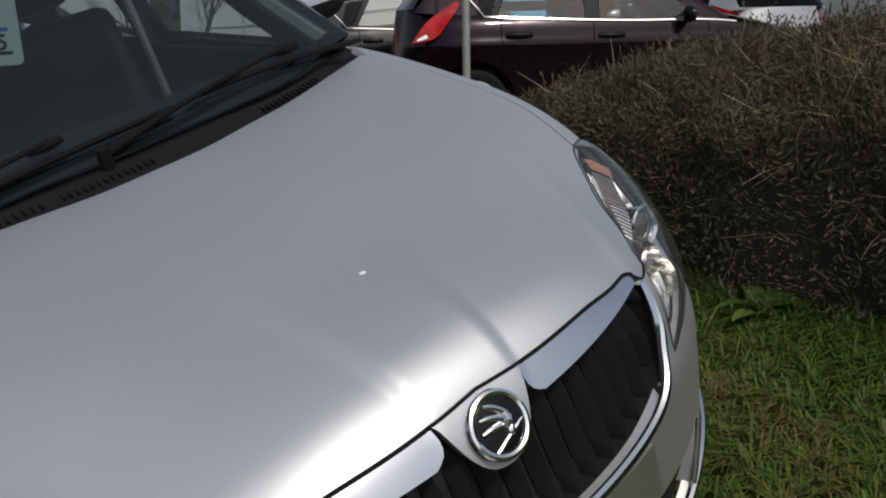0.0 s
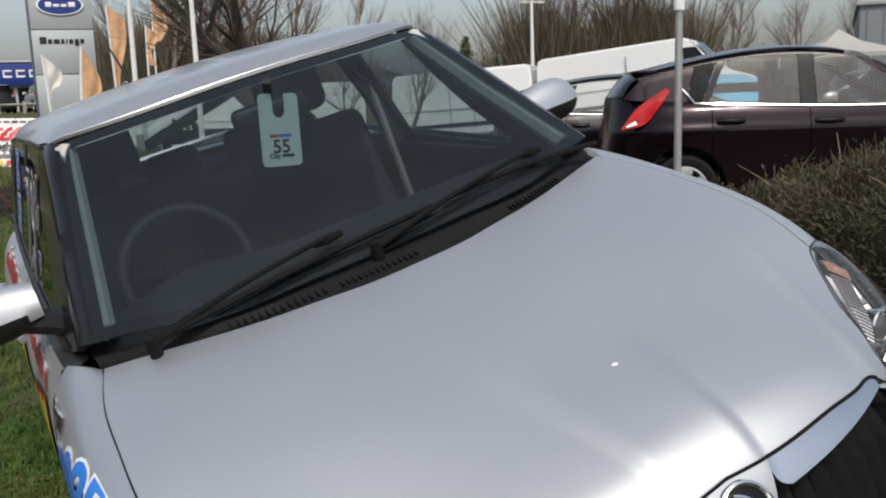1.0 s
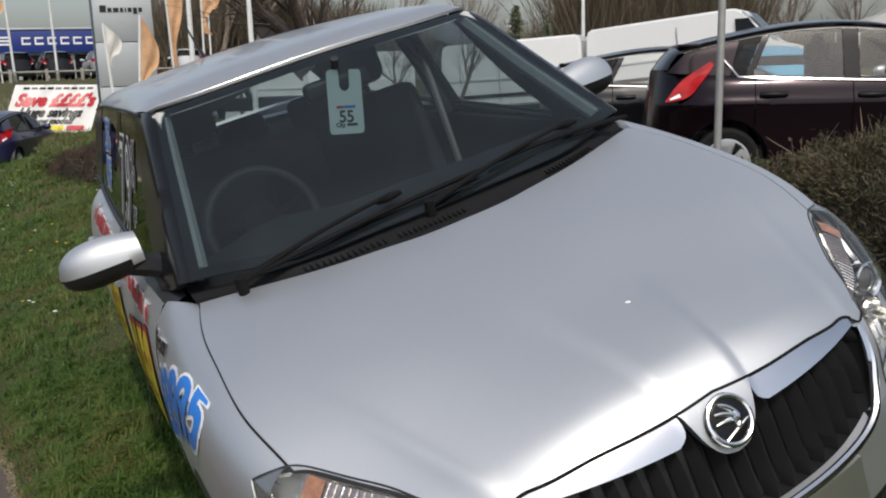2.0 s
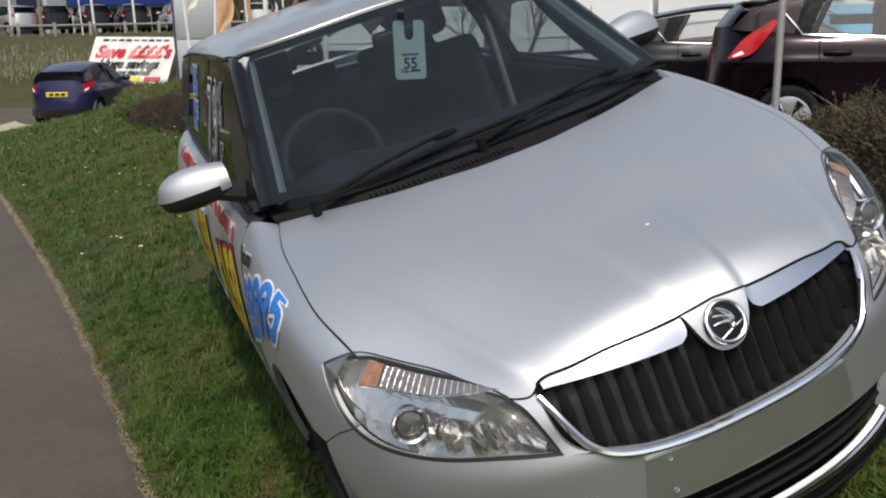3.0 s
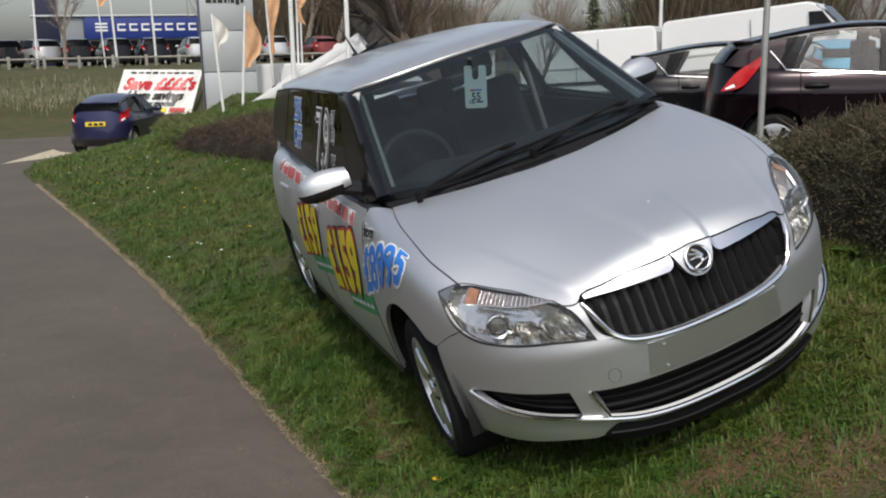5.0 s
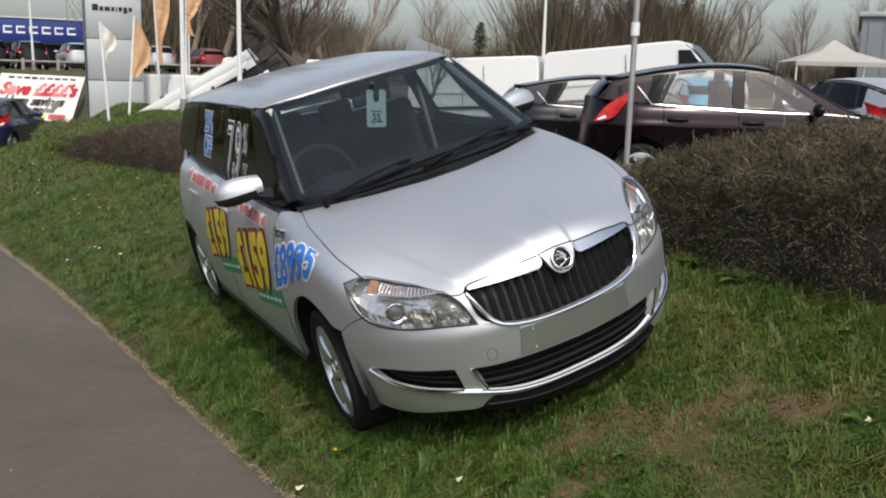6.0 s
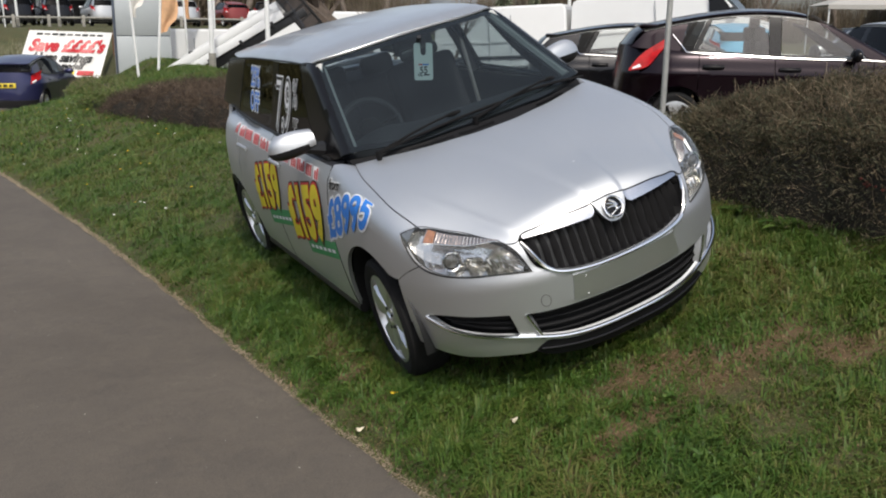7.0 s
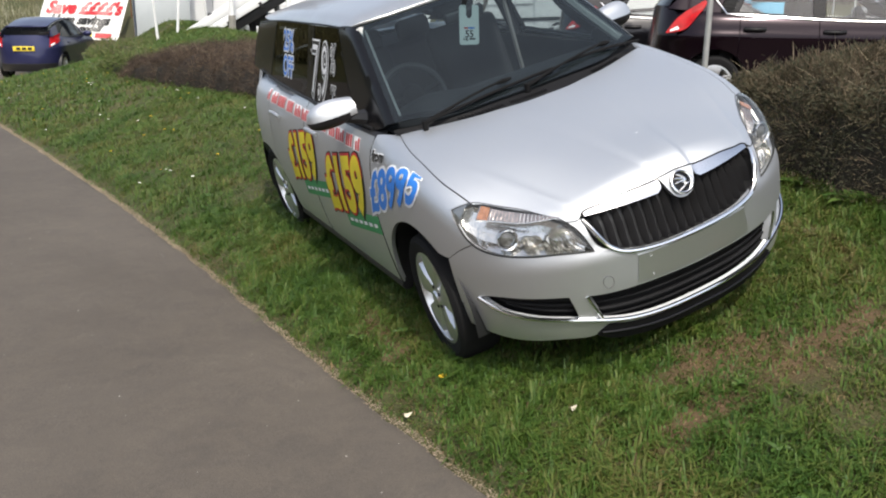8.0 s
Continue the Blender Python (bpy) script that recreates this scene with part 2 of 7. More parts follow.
# ---- the skin of a hatchback ----
def spline(xs, ys):
    """A natural cubic through a few keys, straight beyond its ends."""
    xs, ys = np.array(xs, float), np.array(ys, float)
    n, h = len(xs), np.diff(xs)
    A, b = np.eye(n), np.zeros(n)
    for i in range(1, n - 1):
        A[i, i - 1], A[i, i], A[i, i + 1] = h[i - 1], 2 * (h[i - 1] + h[i]), h[i]
        b[i] = 6 * ((ys[i + 1] - ys[i]) / h[i] - (ys[i] - ys[i - 1]) / h[i - 1])
    m = np.linalg.solve(A, b)

    def at(t):
        t = np.asarray(t, float)
        i = np.clip(np.searchsorted(xs, t) - 1, 0, n - 2)
        d0, d1, hh = xs[i + 1] - t, t - xs[i], h[i]
        v = (m[i] * d0 ** 3 + m[i + 1] * d1 ** 3) / (6 * hh) + (ys[i] / hh - m[i] * hh / 6) * d0 + (ys[i + 1] / hh - m[i + 1] * hh / 6) * d1
        s0 = (ys[1] - ys[0]) / h[0] - h[0] * m[1] / 6
        s1 = (ys[-1] - ys[-2]) / h[-1] + h[-1] * m[-2] / 6
        return np.where(t < xs[0], ys[0] + (t - xs[0]) * s0, np.where(t > xs[-1], ys[-1] + (t - xs[-1]) * s1, v))
    return at


def smax(a, b, k):
    h = np.clip(0.5 + 0.5 * (a - b) / k, 0, 1)
    return b + (a - b) * h + k * h * (1 - h)


def ramp(t, a, b):
    t = np.clip((t - a) / (b - a), 0, 1)
    return t * t * (3 - 2 * t)


class Body:
    """The skin of a hatchback: x across, y back from the front axle, z up from the tyres' feet."""
    n, y0, y1 = 2.6, 0.05, 2.35

    def __init__(self, roof=(1.36, 1.445, 1.468, 1.474, 1.458, 1.412, 1.38)):
        self.W = spline((0.15, 0.25, 0.40, 0.58, 0.75, 0.88, 1.0), (0.755, 0.79, 0.812, 0.82, 0.808, 0.782, 0.735))
        self.L = spline((0.15, 0.25, 0.35, 0.45, 0.53, 0.575, 0.61, 0.66, 0.72, 0.80, 0.9), (0.82, 0.860, 0.879, 0.888, 0.892, 0.890, 0.876, 0.865, 0.849, 0.825, 0.78))
        self.R = spline((0.15, 0.30, 0.50, 0.75, 1.0, 1.2), (0.74, 0.79, 0.81, 0.78, 0.74, 0.70))
        self.zc = spline((-0.85, -0.79, -0.66, -0.51, -0.3, 0.0, 0.25, 0.6), (0.745, 0.782, 0.832, 0.868, 0.915, 0.968, 1.002, 1.03))
        self.drop = spline((-0.85, -0.72, -0.364, 0.0, 0.3, 0.8), (0.85, 0.68, 0.25, 0.11, 0.06, 0.05))
        self.roof = spline((0.4, 0.8, 1.1, 1.5, 2.1, 2.7, 3.0), roof)

    @staticmethod
    def creases(x, y):
        """The raised middle of the bonnet and the fold that runs to its front corners."""
        d = np.clip(y + 0.77, 0, 1)
        mid, fold = 0.078 + 0.09 * d + 0.12 * d * d, 0.40 + 0.37 * (y + 0.715)
        soft = 0.012 + 0.075 * d
        raised = (0.0095 - 0.0055 * ramp(d, 0.0, 0.35)) * (1 - ramp(x, mid - soft, mid + soft)) * ramp(y, -0.95, -0.74)
        return raised + 0.0060 * np.exp(-((x - fold) / 0.022) ** 2) * ramp(y, -0.75, -0.66) * (1 - ramp(y, -0.58, -0.15))

    def lower(self, p):
        x, y, z = np.abs(p[..., 0]), p[..., 1], p[..., 2]
        n = self.n
        q = (x / self.W(z)) ** n + (np.maximum(self.y0 - y, 0) / self.L(z)) ** n + (np.maximum(y - self.y1, 0) / self.R(z)) ** n
        band = (np.maximum(q, 1e-6) ** (1 / n) - 1) * 0.8
        yy = np.clip(y, -0.9, 0.8)
        top = (z - self.zc(yy) + self.drop(yy) * x ** 2.4 - self.creases(x, yy)) * 0.92
        return smax(band, top, 0.075)

    def cabin(self, p):
        x, y, z = np.abs(p[..., 0]), p[..., 1], p[..., 2]
        screen = (0.12 + (z - 1.0) * 1.55 + 0.30 * x ** 2 - y) * 0.54
        side = (x - (0.705 - (z - 0.99) * 0.345 - 0.012 * (y - 1.3) ** 2)) * 0.94
        roof = z - self.roof(np.clip(y, 0.3, 3.1)) + 0.10 * x ** 2
        rear = (y - (3.10 - (z - 1.0) * 0.62 - 0.2 * x ** 2)) * 0.85
        return smax(smax(smax(screen, side, 0.03), roof, 0.06), rear, 0.08)

    def angle(self, x, y, z):
        """How far round the front a place lies: 0 at its middle, 90 at the front axle, then 100 a metre."""
        a = np.degrees(np.arctan2((x / self.W(z)) ** (self.n / 2), (np.maximum(self.y0 - y, 0) / self.L(z)) ** (self.n / 2)))
        return np.where(y > self.y0, 90 + (y - self.y0) * 100, a)

    def place(self, a, z):
        """A place near the skin, that far round and that high."""
        a, z = np.broadcast_arrays(np.asarray(a, float), np.asarray(z, float))
        t = np.radians(np.clip(a, 0, 90))
        x = self.W(z) * np.sin(t) ** (2 / self.n)
        y = self.y0 - self.L(z) * np.maximum(np.cos(t), 0) ** (2 / self.n) + np.maximum(a - 90, 0) / 100
        return np.stack([x, y, z], -1)


def onto(F, p, out=0.0, only=None):
    """Draws places onto the skin F = 0, or out metres off it; only: the axes along which they may move."""
    p = np.array(p, float)
    for _ in range(14):
        g = np.stack([(F(p + d) - F(p - d)) / 2e-4 for d in np.eye(3) * 1e-4], -1)
        f = F(p)
        if only is not None:
            g = g * np.array(only)
        gg = np.maximum((g ** 2).sum(-1), 0.05)
        p -= np.clip(f / gg, -0.1, 0.1)[..., None] * g
    if out:
        g = np.stack([(F(p + d) - F(p - d)) / 2e-4 for d in np.eye(3) * 1e-4], -1)
        p += out * g / np.linalg.norm(g, axis=-1, keepdims=True)
    return p

# ---- the lie of the land ----
EDGE = spline((-8, -3, -0.7, 0.3, 1.2, 2.0, 2.9, 4.6, 6.7, 9.9, 11.6, 15.1), (-0.25, -0.83, -1.10, -1.235, -1.345, -1.43, -1.535, -1.77, -2.10, -2.64, -2.93, -3.40))


def path_edge(y):
    """Where the tarmac meets the turf; beyond 15 m the road opens to the right."""
    y = np.asarray(y, float)
    return np.where(y < 15.1, EDGE(np.minimum(y, 15.1)), -3.40 + 2.9 * ramp(y, 15.5, 21.5))


def tarmac_level(y):
    """The path falls gently, then faster towards the road."""
    y = np.asarray(y, float)
    return -0.33 - 0.010 * np.clip(y, 0, 12) - 0.040 * np.clip(y - 12, 0, 10)


def height(x, y):
    x, y = np.asarray(x, float), np.asarray(y, float)
    low = tarmac_level(y)
    s = x - path_edge(y)
    lot = 0.07 - 0.010 * np.clip(y - 4, 0, 20) + 0.012 * np.clip(x - 8, 0, 20)
    crest = 0.46 - 0.008 * np.clip(y - 4, 0, 14)
    rise = low + (crest - low) / (1.75 - path_edge(y)) * np.clip(s, 0, 20) + 0.03 * ramp(s, 0, 0.25)
    k = 0.12
    h = np.clip(0.5 + 0.5 * (crest - rise) / k, 0, 1)
    bank = crest + (rise - crest) * h - k * h * (1 - h)
    bank = bank + (lot - bank) * ramp(x, 2.2, 3.4)
    z = np.where(s > 0, bank, low)
    far = np.hypot(x - 2, y)
    # the rise to the far forecourt
    z = z + (1.08 - z) * ramp(y + 0.10 * np.abs(x), 29.5, 44) * ramp(x, -60, -12) * (1 - ramp(x, 14, 30))
    z = z + (0.8 - z) * ramp(far, 70, 160)
    # the dip before the sale banner
    return z - np.maximum(z + 0.64, 0) * ramp(y, 24.5, 26.5) * (1 - ramp(y, 31.5, 35)) * (1 - ramp(x, 1.0, 1.7))


def rumple(x, y, size, seed):
    """Smooth uneven ground, about one high."""
    r = np.random.RandomState(seed)
    v = 0
    for k in range(6):
        a, p = r.uniform(0, math.pi * 2), r.uniform(0, 9, 2)
        f = 2 * math.pi / size * r.uniform(0.6, 1.6)
        v = v + np.sin((x * math.cos(a) + y * math.sin(a)) * f + p[0])
    return v / 6


def axis(*stretches):
    """Steps along an axis: (from, to, step) stretches end to end."""
    out = [np.arange(a, b, s) for a, b, s in stretches]
    return np.concatenate(out + [[stretches[-1][1]]])


GRASS_SOIL, _t, _b = material("turf_soil")
_c1, _ = mottle(_t, 1.3, (0.040, 0.056, 0.013), (0.098, 0.080, 0.032), 8.0, 0.65, warp=0.6)
_c2, _h = mottle(_t, 70.0, (0.55, 0.55, 0.5), (1.25, 1.25, 1.15), 5.0)
_m = node(_t, "Mix")
_m.data_type, _m.blend_type = "RGBA", "MULTIPLY"
_m.inputs[0].default_value = 1.0
_t.links.new(_c1, _m.inputs[6])
_t.links.new(_c2, _m.inputs[7])
WORN = ((0.46, -1.08, 0.30, 0.26), (0.18, -1.10, 0.26, 0.16), (0.02, -0.88, 0.36, 0.16), (0.62, -1.34, 0.22, 0.16), (-0.95, 0.4, 0.14, 0.8), (-0.35, -1.15, 0.32, 0.2))
_bare = None
for _x, _y, _rx, _ry in WORN:  # worn patches of brown earth and dead grass
    _map, _ball, _add = node(_t, "Mapping"), _t.nodes.new("ShaderNodeTexGradient"), node(_t, "Math")
    _map.vector_type, _ball.gradient_type, _add.operation = "TEXTURE", "SPHERICAL", "MAXIMUM"
    _map.inputs["Location"].default_value, _map.inputs["Scale"].default_value = (_x, _y, 0), (_rx * 1.5, _ry * 1.5, 1.5)
    _t.links.new(_t.nodes["Texture Coordinate"].outputs["Object"], _map.inputs["Vector"])
    _t.links.new(_map.outputs[0], _ball.inputs[0])
    _t.links.new(_ball.outputs["Fac"], _add.inputs[0])
    _add.inputs[1].default_value = 0.0
    if _bare:
        _t.links.new(_bare, _add.inputs[1])
    _bare = _add.outputs[0]
_ragged = node(_t, "Math")
_ragged.operation, _ragged.inputs[2].default_value = "MULTIPLY_ADD", -0.35
_ragged.inputs[1].default_value = 1.9
_t.links.new(_bare, _ragged.inputs[0])
_earth = node(_t, "Mix")
_earth.data_type = "RGBA"
_earth.clamp_factor = True
_earth.inputs[7].default_value = (0.115, 0.072, 0.034, 1)
_t.links.new(_ragged.outputs[0], _earth.inputs[0])
_t.links.new(_m.outputs[2], _earth.inputs[6])
_t.links.new(_earth.outputs[2], _b.inputs["Base Color"])
_b.inputs["Roughness"].default_value = 0.95
relief(_t, _b, _h, 0.8, 0.03)

TARMAC, _t, _b = material("tarmac")
_c1, _ = mottle(_t, 0.9, (0.075, 0.063, 0.051), (0.103, 0.087, 0.070), 6.0, 0.6)
_c2, _h = mottle(_t, 260.0, (0.55, 0.55, 0.55), (1.45, 1.45, 1.45), 3.0)
_c3, _ = mottle(_t, 7.0, (0.86, 0.87, 0.90), (1.12, 1.11, 1.08), 7.0, 0.7, warp=0.8)
_last = _c1
for _c in (_c2, _c3):
    _m = node(_t, "Mix")
    _m.data_type, _m.blend_type = "RGBA", "MULTIPLY"
    _m.inputs[0].default_value = 1.0
    _t.links.new(_last, _m.inputs[6])
    _t.links.new(_c, _m.inputs[7])
    _last = _m.outputs[2]
_t.links.new(_last, _b.inputs["Base Color"])
_b.inputs["Roughness"].default_value = 0.9
relief(_t, _b, _h, 0.5, 0.004)


def land(name, xs, ys, material, keep, lift, **tags):
    X, Y = np.meshgrid(xs, ys, indexing="ij")
    Z = height(X, Y) + lift(X, Y)
    verts, faces = sheet(np.stack([X, Y, Z], -1), flip=False)
    cx = np.array([[(verts[f[0]][0] + verts[f[2]][0]) / 2, (verts[f[0]][1] + verts[f[2]][1]) / 2] for f in faces])
    ok = keep(cx[:, 0], cx[:, 1])
    ob = new(name, mesh_of(name, verts, [f for f, k in zip(faces, ok) if k], material))
    return tagged(ob, kind="structure", **tags)


# the turf and all the ground beyond it, one sheet to the horizon
_xs = axis((-900, -100, 100), (-100, -20, 8), (-20, -4, 0.8), (-4, 4.5, 0.06), (4.5, 20, 0.5), (20, 100, 8), (100, 900, 100))
_ys = axis((-200, -20, 20), (-20, -3, 0.8), (-3, 9, 0.06), (9, 32, 0.4), (32, 60, 1.0), (60, 160, 8), (160, 1600, 120))


def turf_lift(x, y):
    s = x - path_edge(y)
    near = (1 - ramp(np.hypot(x, y - 3), 12, 25)) * ramp(s, 0.0, 0.3)
    return near * (0.018 * rumple(x, y, 0.9, 1) + 0.010 * rumple(x, y, 0.3, 2)) - 0.05 * (1 - ramp(s, -0.10, 0.03))


land("ground", _xs, _ys, GRASS_SOIL, lambda x, y: x > -1e9, turf_lift, label="sloping turf bank with worn brown patches beside tarmac", category="ground")


def tarmac_path():
    """The tarmac, whose ragged edge follows the turf."""
    ys = axis((-14, -4, 0.4), (-4, 10, 0.05), (10, 27, 0.25))
    ac = np.array([0, 0.02, 0.06, 0.12, 0.3, 0.6, 1.0, 1.6, 2.6, 4, 7, 12, 20, 36])
    e = path_edge(ys) + 0.018 * rumple(ys, ys * 0, 0.5, 7) + 0.012 * rumple(ys, ys * 0, 0.13, 8)
    X = e[:, None] - ac[None, :]
    Y = np.repeat(ys[:, None], len(ac), 1)
    Z = tarmac_level(Y) - 0.012 * (ac[None, :] < 0.01)
    return tagged(new("pavement", mesh_of("pavement", *sheet(np.stack([X, Y, Z], -1), flip=True), TARMAC)), "worn grey-brown tarmac footpath with a crumbling edge", "pavement", kind="structure")


tarmac_path()
LOT = new("road", mesh_of("road", *sheet(np.stack([*np.meshgrid(axis((3.1, 30, 1.5)), axis((-14, 24, 1.5)), indexing="ij"), np.zeros((19, 27))], -1) + np.stack([np.zeros((19, 27)), np.zeros((19, 27)), height(*np.meshgrid(axis((3.1, 30, 1.5)), axis((-14, 24, 1.5)), indexing="ij")) + 0.012], -1)), TARMAC))
tagged(LOT, "grey tarmac of the dealer's car park", "car park", kind="structure")

# ---- the silver hatchback on the bank ----
BODY = Body()


def curve(points):
    """A smooth line through a few places, by its length from 0 to 1."""
    p = np.array(points, float)
    s = np.concatenate([[0], np.cumsum(np.linalg.norm(np.diff(p, axis=0), axis=1))])
    s /= s[-1]
    if len(p) < 3:
        return lambda t: p[0] + (p[-1] - p[0]) * np.asarray(t, float)[..., None]
    parts = [spline(s, p[:, k]) for k in range(3)]
    return lambda t: np.stack([g(t) for g in parts], -1)


def trace(points):
    """The same, straight from place to place."""
    p = np.array(points, float)
    s = np.concatenate([[0], np.cumsum(np.linalg.norm(np.diff(p, axis=0), axis=1))])
    return lambda t: np.stack([np.interp(np.asarray(t, float), s / s[-1], p[:, k]) for k in range(3)], -1)


def rim(*az):
    """A smooth line on the skin from (angle round, height) pairs."""
    return curve([BODY.place(a, z) for a, z in az])


def sub(c, a, b):
    return lambda t: c(a + (b - a) * np.asarray(t, float))


def coons(bottom, top, left, right, nu, nv):
    u, v = np.linspace(0, 1, nu), np.linspace(0, 1, nv)
    b, t, l, r = bottom(u)[:, None], top(u)[:, None], left(v)[None], right(v)[None]
    U, V = u[:, None, None], v[None, :, None]
    return (1 - V) * b + V * t + (1 - U) * l + U * r - ((1 - U) * (1 - V) * l[:, :1] + U * (1 - V) * r[:, :1] + (1 - U) * V * l[:, -1:] + U * V * r[:, -1:])


def ruled(bottom, top, nu, nv):
    return coons(bottom, top, curve([bottom(0), top(0)]), curve([bottom(1), top(1)]), nu, nv)


def inner(p):
    """Towards the middle of the car."""
    d = np.array((0, np.clip(p[1], -0.2, 2.6), 0.62)) - np.asarray(p)
    return d / np.linalg.norm(d)


def skin(P, F=None, out=0.0):
    return onto(F or BODY.lower, P, out)


def panel(name, P, material, parent, F=None, out=0.0, lip=0.02, label="", both=True, flip=False):
    """A body panel on the skin with folded edges, and its twin on the other side."""
    S = skin(P, F, out)
    data = sheet(S, lip, inner, flip)
    made = [part(name, data, material, parent, label)]
    if both:
        made.append(part(name, mirrored(data), material, parent, label))
    return made


CAR = thing("silver_hatchback", pose(0, 0, 0, 0, -15.8, 0), label="silver five-door hatchback with sale stickers parked on a turf bank", category="car")

LAMP_TOP = curve([(0.738, -0.325, 0.787), (0.704, -0.349, 0.798), (0.674, -0.366, 0.803), (0.631, -0.41, 0.794), (0.584, -0.476, 0.778), (0.538, -0.54, 0.762), (0.499, -0.611, 0.743), (0.450, -0.692, 0.714), (0.437, -0.724, 0.687), (0.423, -0.749, 0.65), (0.402, -0.771, 0.597)])
LAMP_LOW = curve([(0.738, -0.325, 0.787), (0.745, -0.352, 0.756), (0.747, -0.384, 0.719), (0.744, -0.413, 0.688), (0.727, -0.464, 0.652), (0.699, -0.519, 0.632), (0.657, -0.578, 0.621), (0.587, -0.655, 0.614), (0.512, -0.714, 0.611), (0.446, -0.753, 0.603), (0.402, -0.771, 0.597)])
LAMP_CORNER = 0.115  # where the bonnet's shut meets the lamp, along its top
GRILLE_LOW = rim((0, 0.541), (6, 0.545), (12.3, 0.557), (16.2, 0.572), (18.6, 0.592), (20.4, 0.625), (22.4, 0.68), (24.2, 0.722))
GRILLE_TOP = curve([(0, -0.797, 0.722), (0.116, -0.794, 0.722), (0.286, -0.765, 0.724), (0.386, -0.725, 0.720)])
BONNET_FRONT = curve([(0, -0.769, 0.773), (0.088, -0.769, 0.766), (0.169, -0.762, 0.762), (0.26, -0.747, 0.756), (0.34, -0.727, 0.744), (0.380, -0.713, 0.736), (0.395, -0.713, 0.728), (0.405, -0.716, 0.719), (0.450, -0.692, 0.715)])
ARCH = [(0.375 * math.cos(t), 0.30 + 0.375 * math.sin(t)) for t in np.linspace(0, math.pi, 25)]


def at_side(y, z):
    """Places on the flank, for one or many (y, z)."""
    y, z = np.broadcast_arrays(np.asarray(y, float), np.asarray(z, float))
    return onto(BODY.lower, np.stack([BODY.W(z), y, z], -1), only=(1, 0, 0))


def build_front():
    # bumper: from the tops of the low openings to the lamp, grille and wing
    top = trace(np.concatenate([GRILLE_LOW(np.linspace(0, 0.47, 10)), [BODY.place(23.4, 0.594)], LAMP_LOW(np.linspace(0.93, 0.28, 14)) + (0, 0, -0.005), [BODY.place(61.2, 0.664), BODY.place(67, 0.632), BODY.place(72.8, 0.585)]]))
    low = rim((0, 0.405), (12, 0.411), (25.7, 0.419), (29, 0.424), (33.8, 0.432), (48, 0.443), (60, 0.446), (64.3, 0.432), (68, 0.40), (72.8, 0.38))
    bumper = panel("bumper", ruled(low, top, 70, 14), SILVER, CAR)
    panel("bumper_corner", coons(rim((17.9, 0.585), (23.1, 0.592)), curve([(0.405, -0.719, 0.714), (0.448, -0.695, 0.711)]), sub(GRILLE_LOW, 0.52, 0.985), sub(LAMP_TOP, 0.985, 0.71), 6, 12), SILVER, CAR, lip=0.01)
    # the lower lip, whose upper edge carries the bright strip
    strip = rim((0, 0.262), (10, 0.268), (20, 0.288), (27, 0.312), (33, 0.328), (48, 0.356), (57, 0.386), (64.3, 0.432))
    foot = rim((0, 0.246), (12, 0.251), (20, 0.268), (24, 0.276), (27, 0.243), (34, 0.234), (52, 0.236), (66, 0.26), (72.2, 0.28))
    panel("bumper_lip", ruled(foot, curve(np.concatenate([strip(np.linspace(0, 1, 12)) - (0, 0, 0.004), [BODY.place(68, 0.405), BODY.place(72.4, 0.375)]])), 80, 8), SILVER, CAR)
    for k in (1, -1):
        p = skin(strip(np.linspace(0, 1, 50)), None, 0.004)
        p[:, 0] *= k
        part("bright_strip", tube(p, 0.0085), CHROME, CAR)
        p = skin(rim((28.4, 0.422), (26.6, 0.36), (24.8, 0.305))(np.linspace(0, 1, 12)), None, 0.003)
        p[:, 0] *= k
        part("bright_strip", tube(p, 0.0055), CHROME, CAR)
    # black splitter under the lip, in two steps
    spl = ruled(rim((0, 0.168), (10, 0.172), (20, 0.190), (25, 0.212), (27.5, 0.235)), rim((0, 0.244), (10, 0.249), (20, 0.266), (24, 0.273), (27.5, 0.243)), 40, 8)
    panel("splitter", spl, INTAKE, CAR, out=0.003, lip=0.02)
    for k in (1, -1):
        p = skin(rim((0, 0.212), (10, 0.216), (20, 0.236), (26, 0.250))(np.linspace(0, 1, 30)), None, 0.008)
        p[:, 0] *= k
        part("splitter_ridge", tube(p, 0.006, 6), GLOSS_BLACK, CAR)
    # struts between the grille and the side openings
    panel("strut", coons(rim((25.4, 0.30), (31.8, 0.318)), rim((28.6, 0.428), (33.8, 0.438)), rim((25.4, 0.30), (26.6, 0.36), (28.6, 0.428)), rim((31.8, 0.318), (32.4, 0.37), (33.8, 0.438)), 6, 8), SILVER, CAR, lip=0.03)
    # dark backs of the openings, and their bars
    back = ruled(rim((0, 0.20), (27, 0.23), (33, 0.25), (57, 0.31), (66, 0.38)), rim((0, 0.43), (33, 0.45), (60, 0.46), (66, 0.42)), 40, 5)
    panel("intake_back", back, INTAKE, CAR, out=-0.05, lip=0)
    for i in range(4):
        z0 = 0.283 + 0.034 * i
        for k in (1, -1):
            p = skin(rim((0, z0), (13, z0 + 0.006), (28 - 1.0 * (3 - i), z0 + 0.02))(np.linspace(0, 1, 16)), None, -0.030)
            p[:, 0] *= k
            part("intake_bar", tube(p, 0.005 + 0.003 * (i % 2), 6), INTAKE, CAR)
    for i in range(3):
        for k in (1, -1):
            p = skin(rim((33.5, 0.355 + 0.027 * i), (46, 0.378 + 0.022 * i), (56 + 2 * i, 0.402 + 0.015 * i))(np.linspace(0, 1, 10)), None, -0.026)
            p[:, 0] *= k
            part("intake_bar", tube(p, 0.005, 6), INTAKE, CAR)
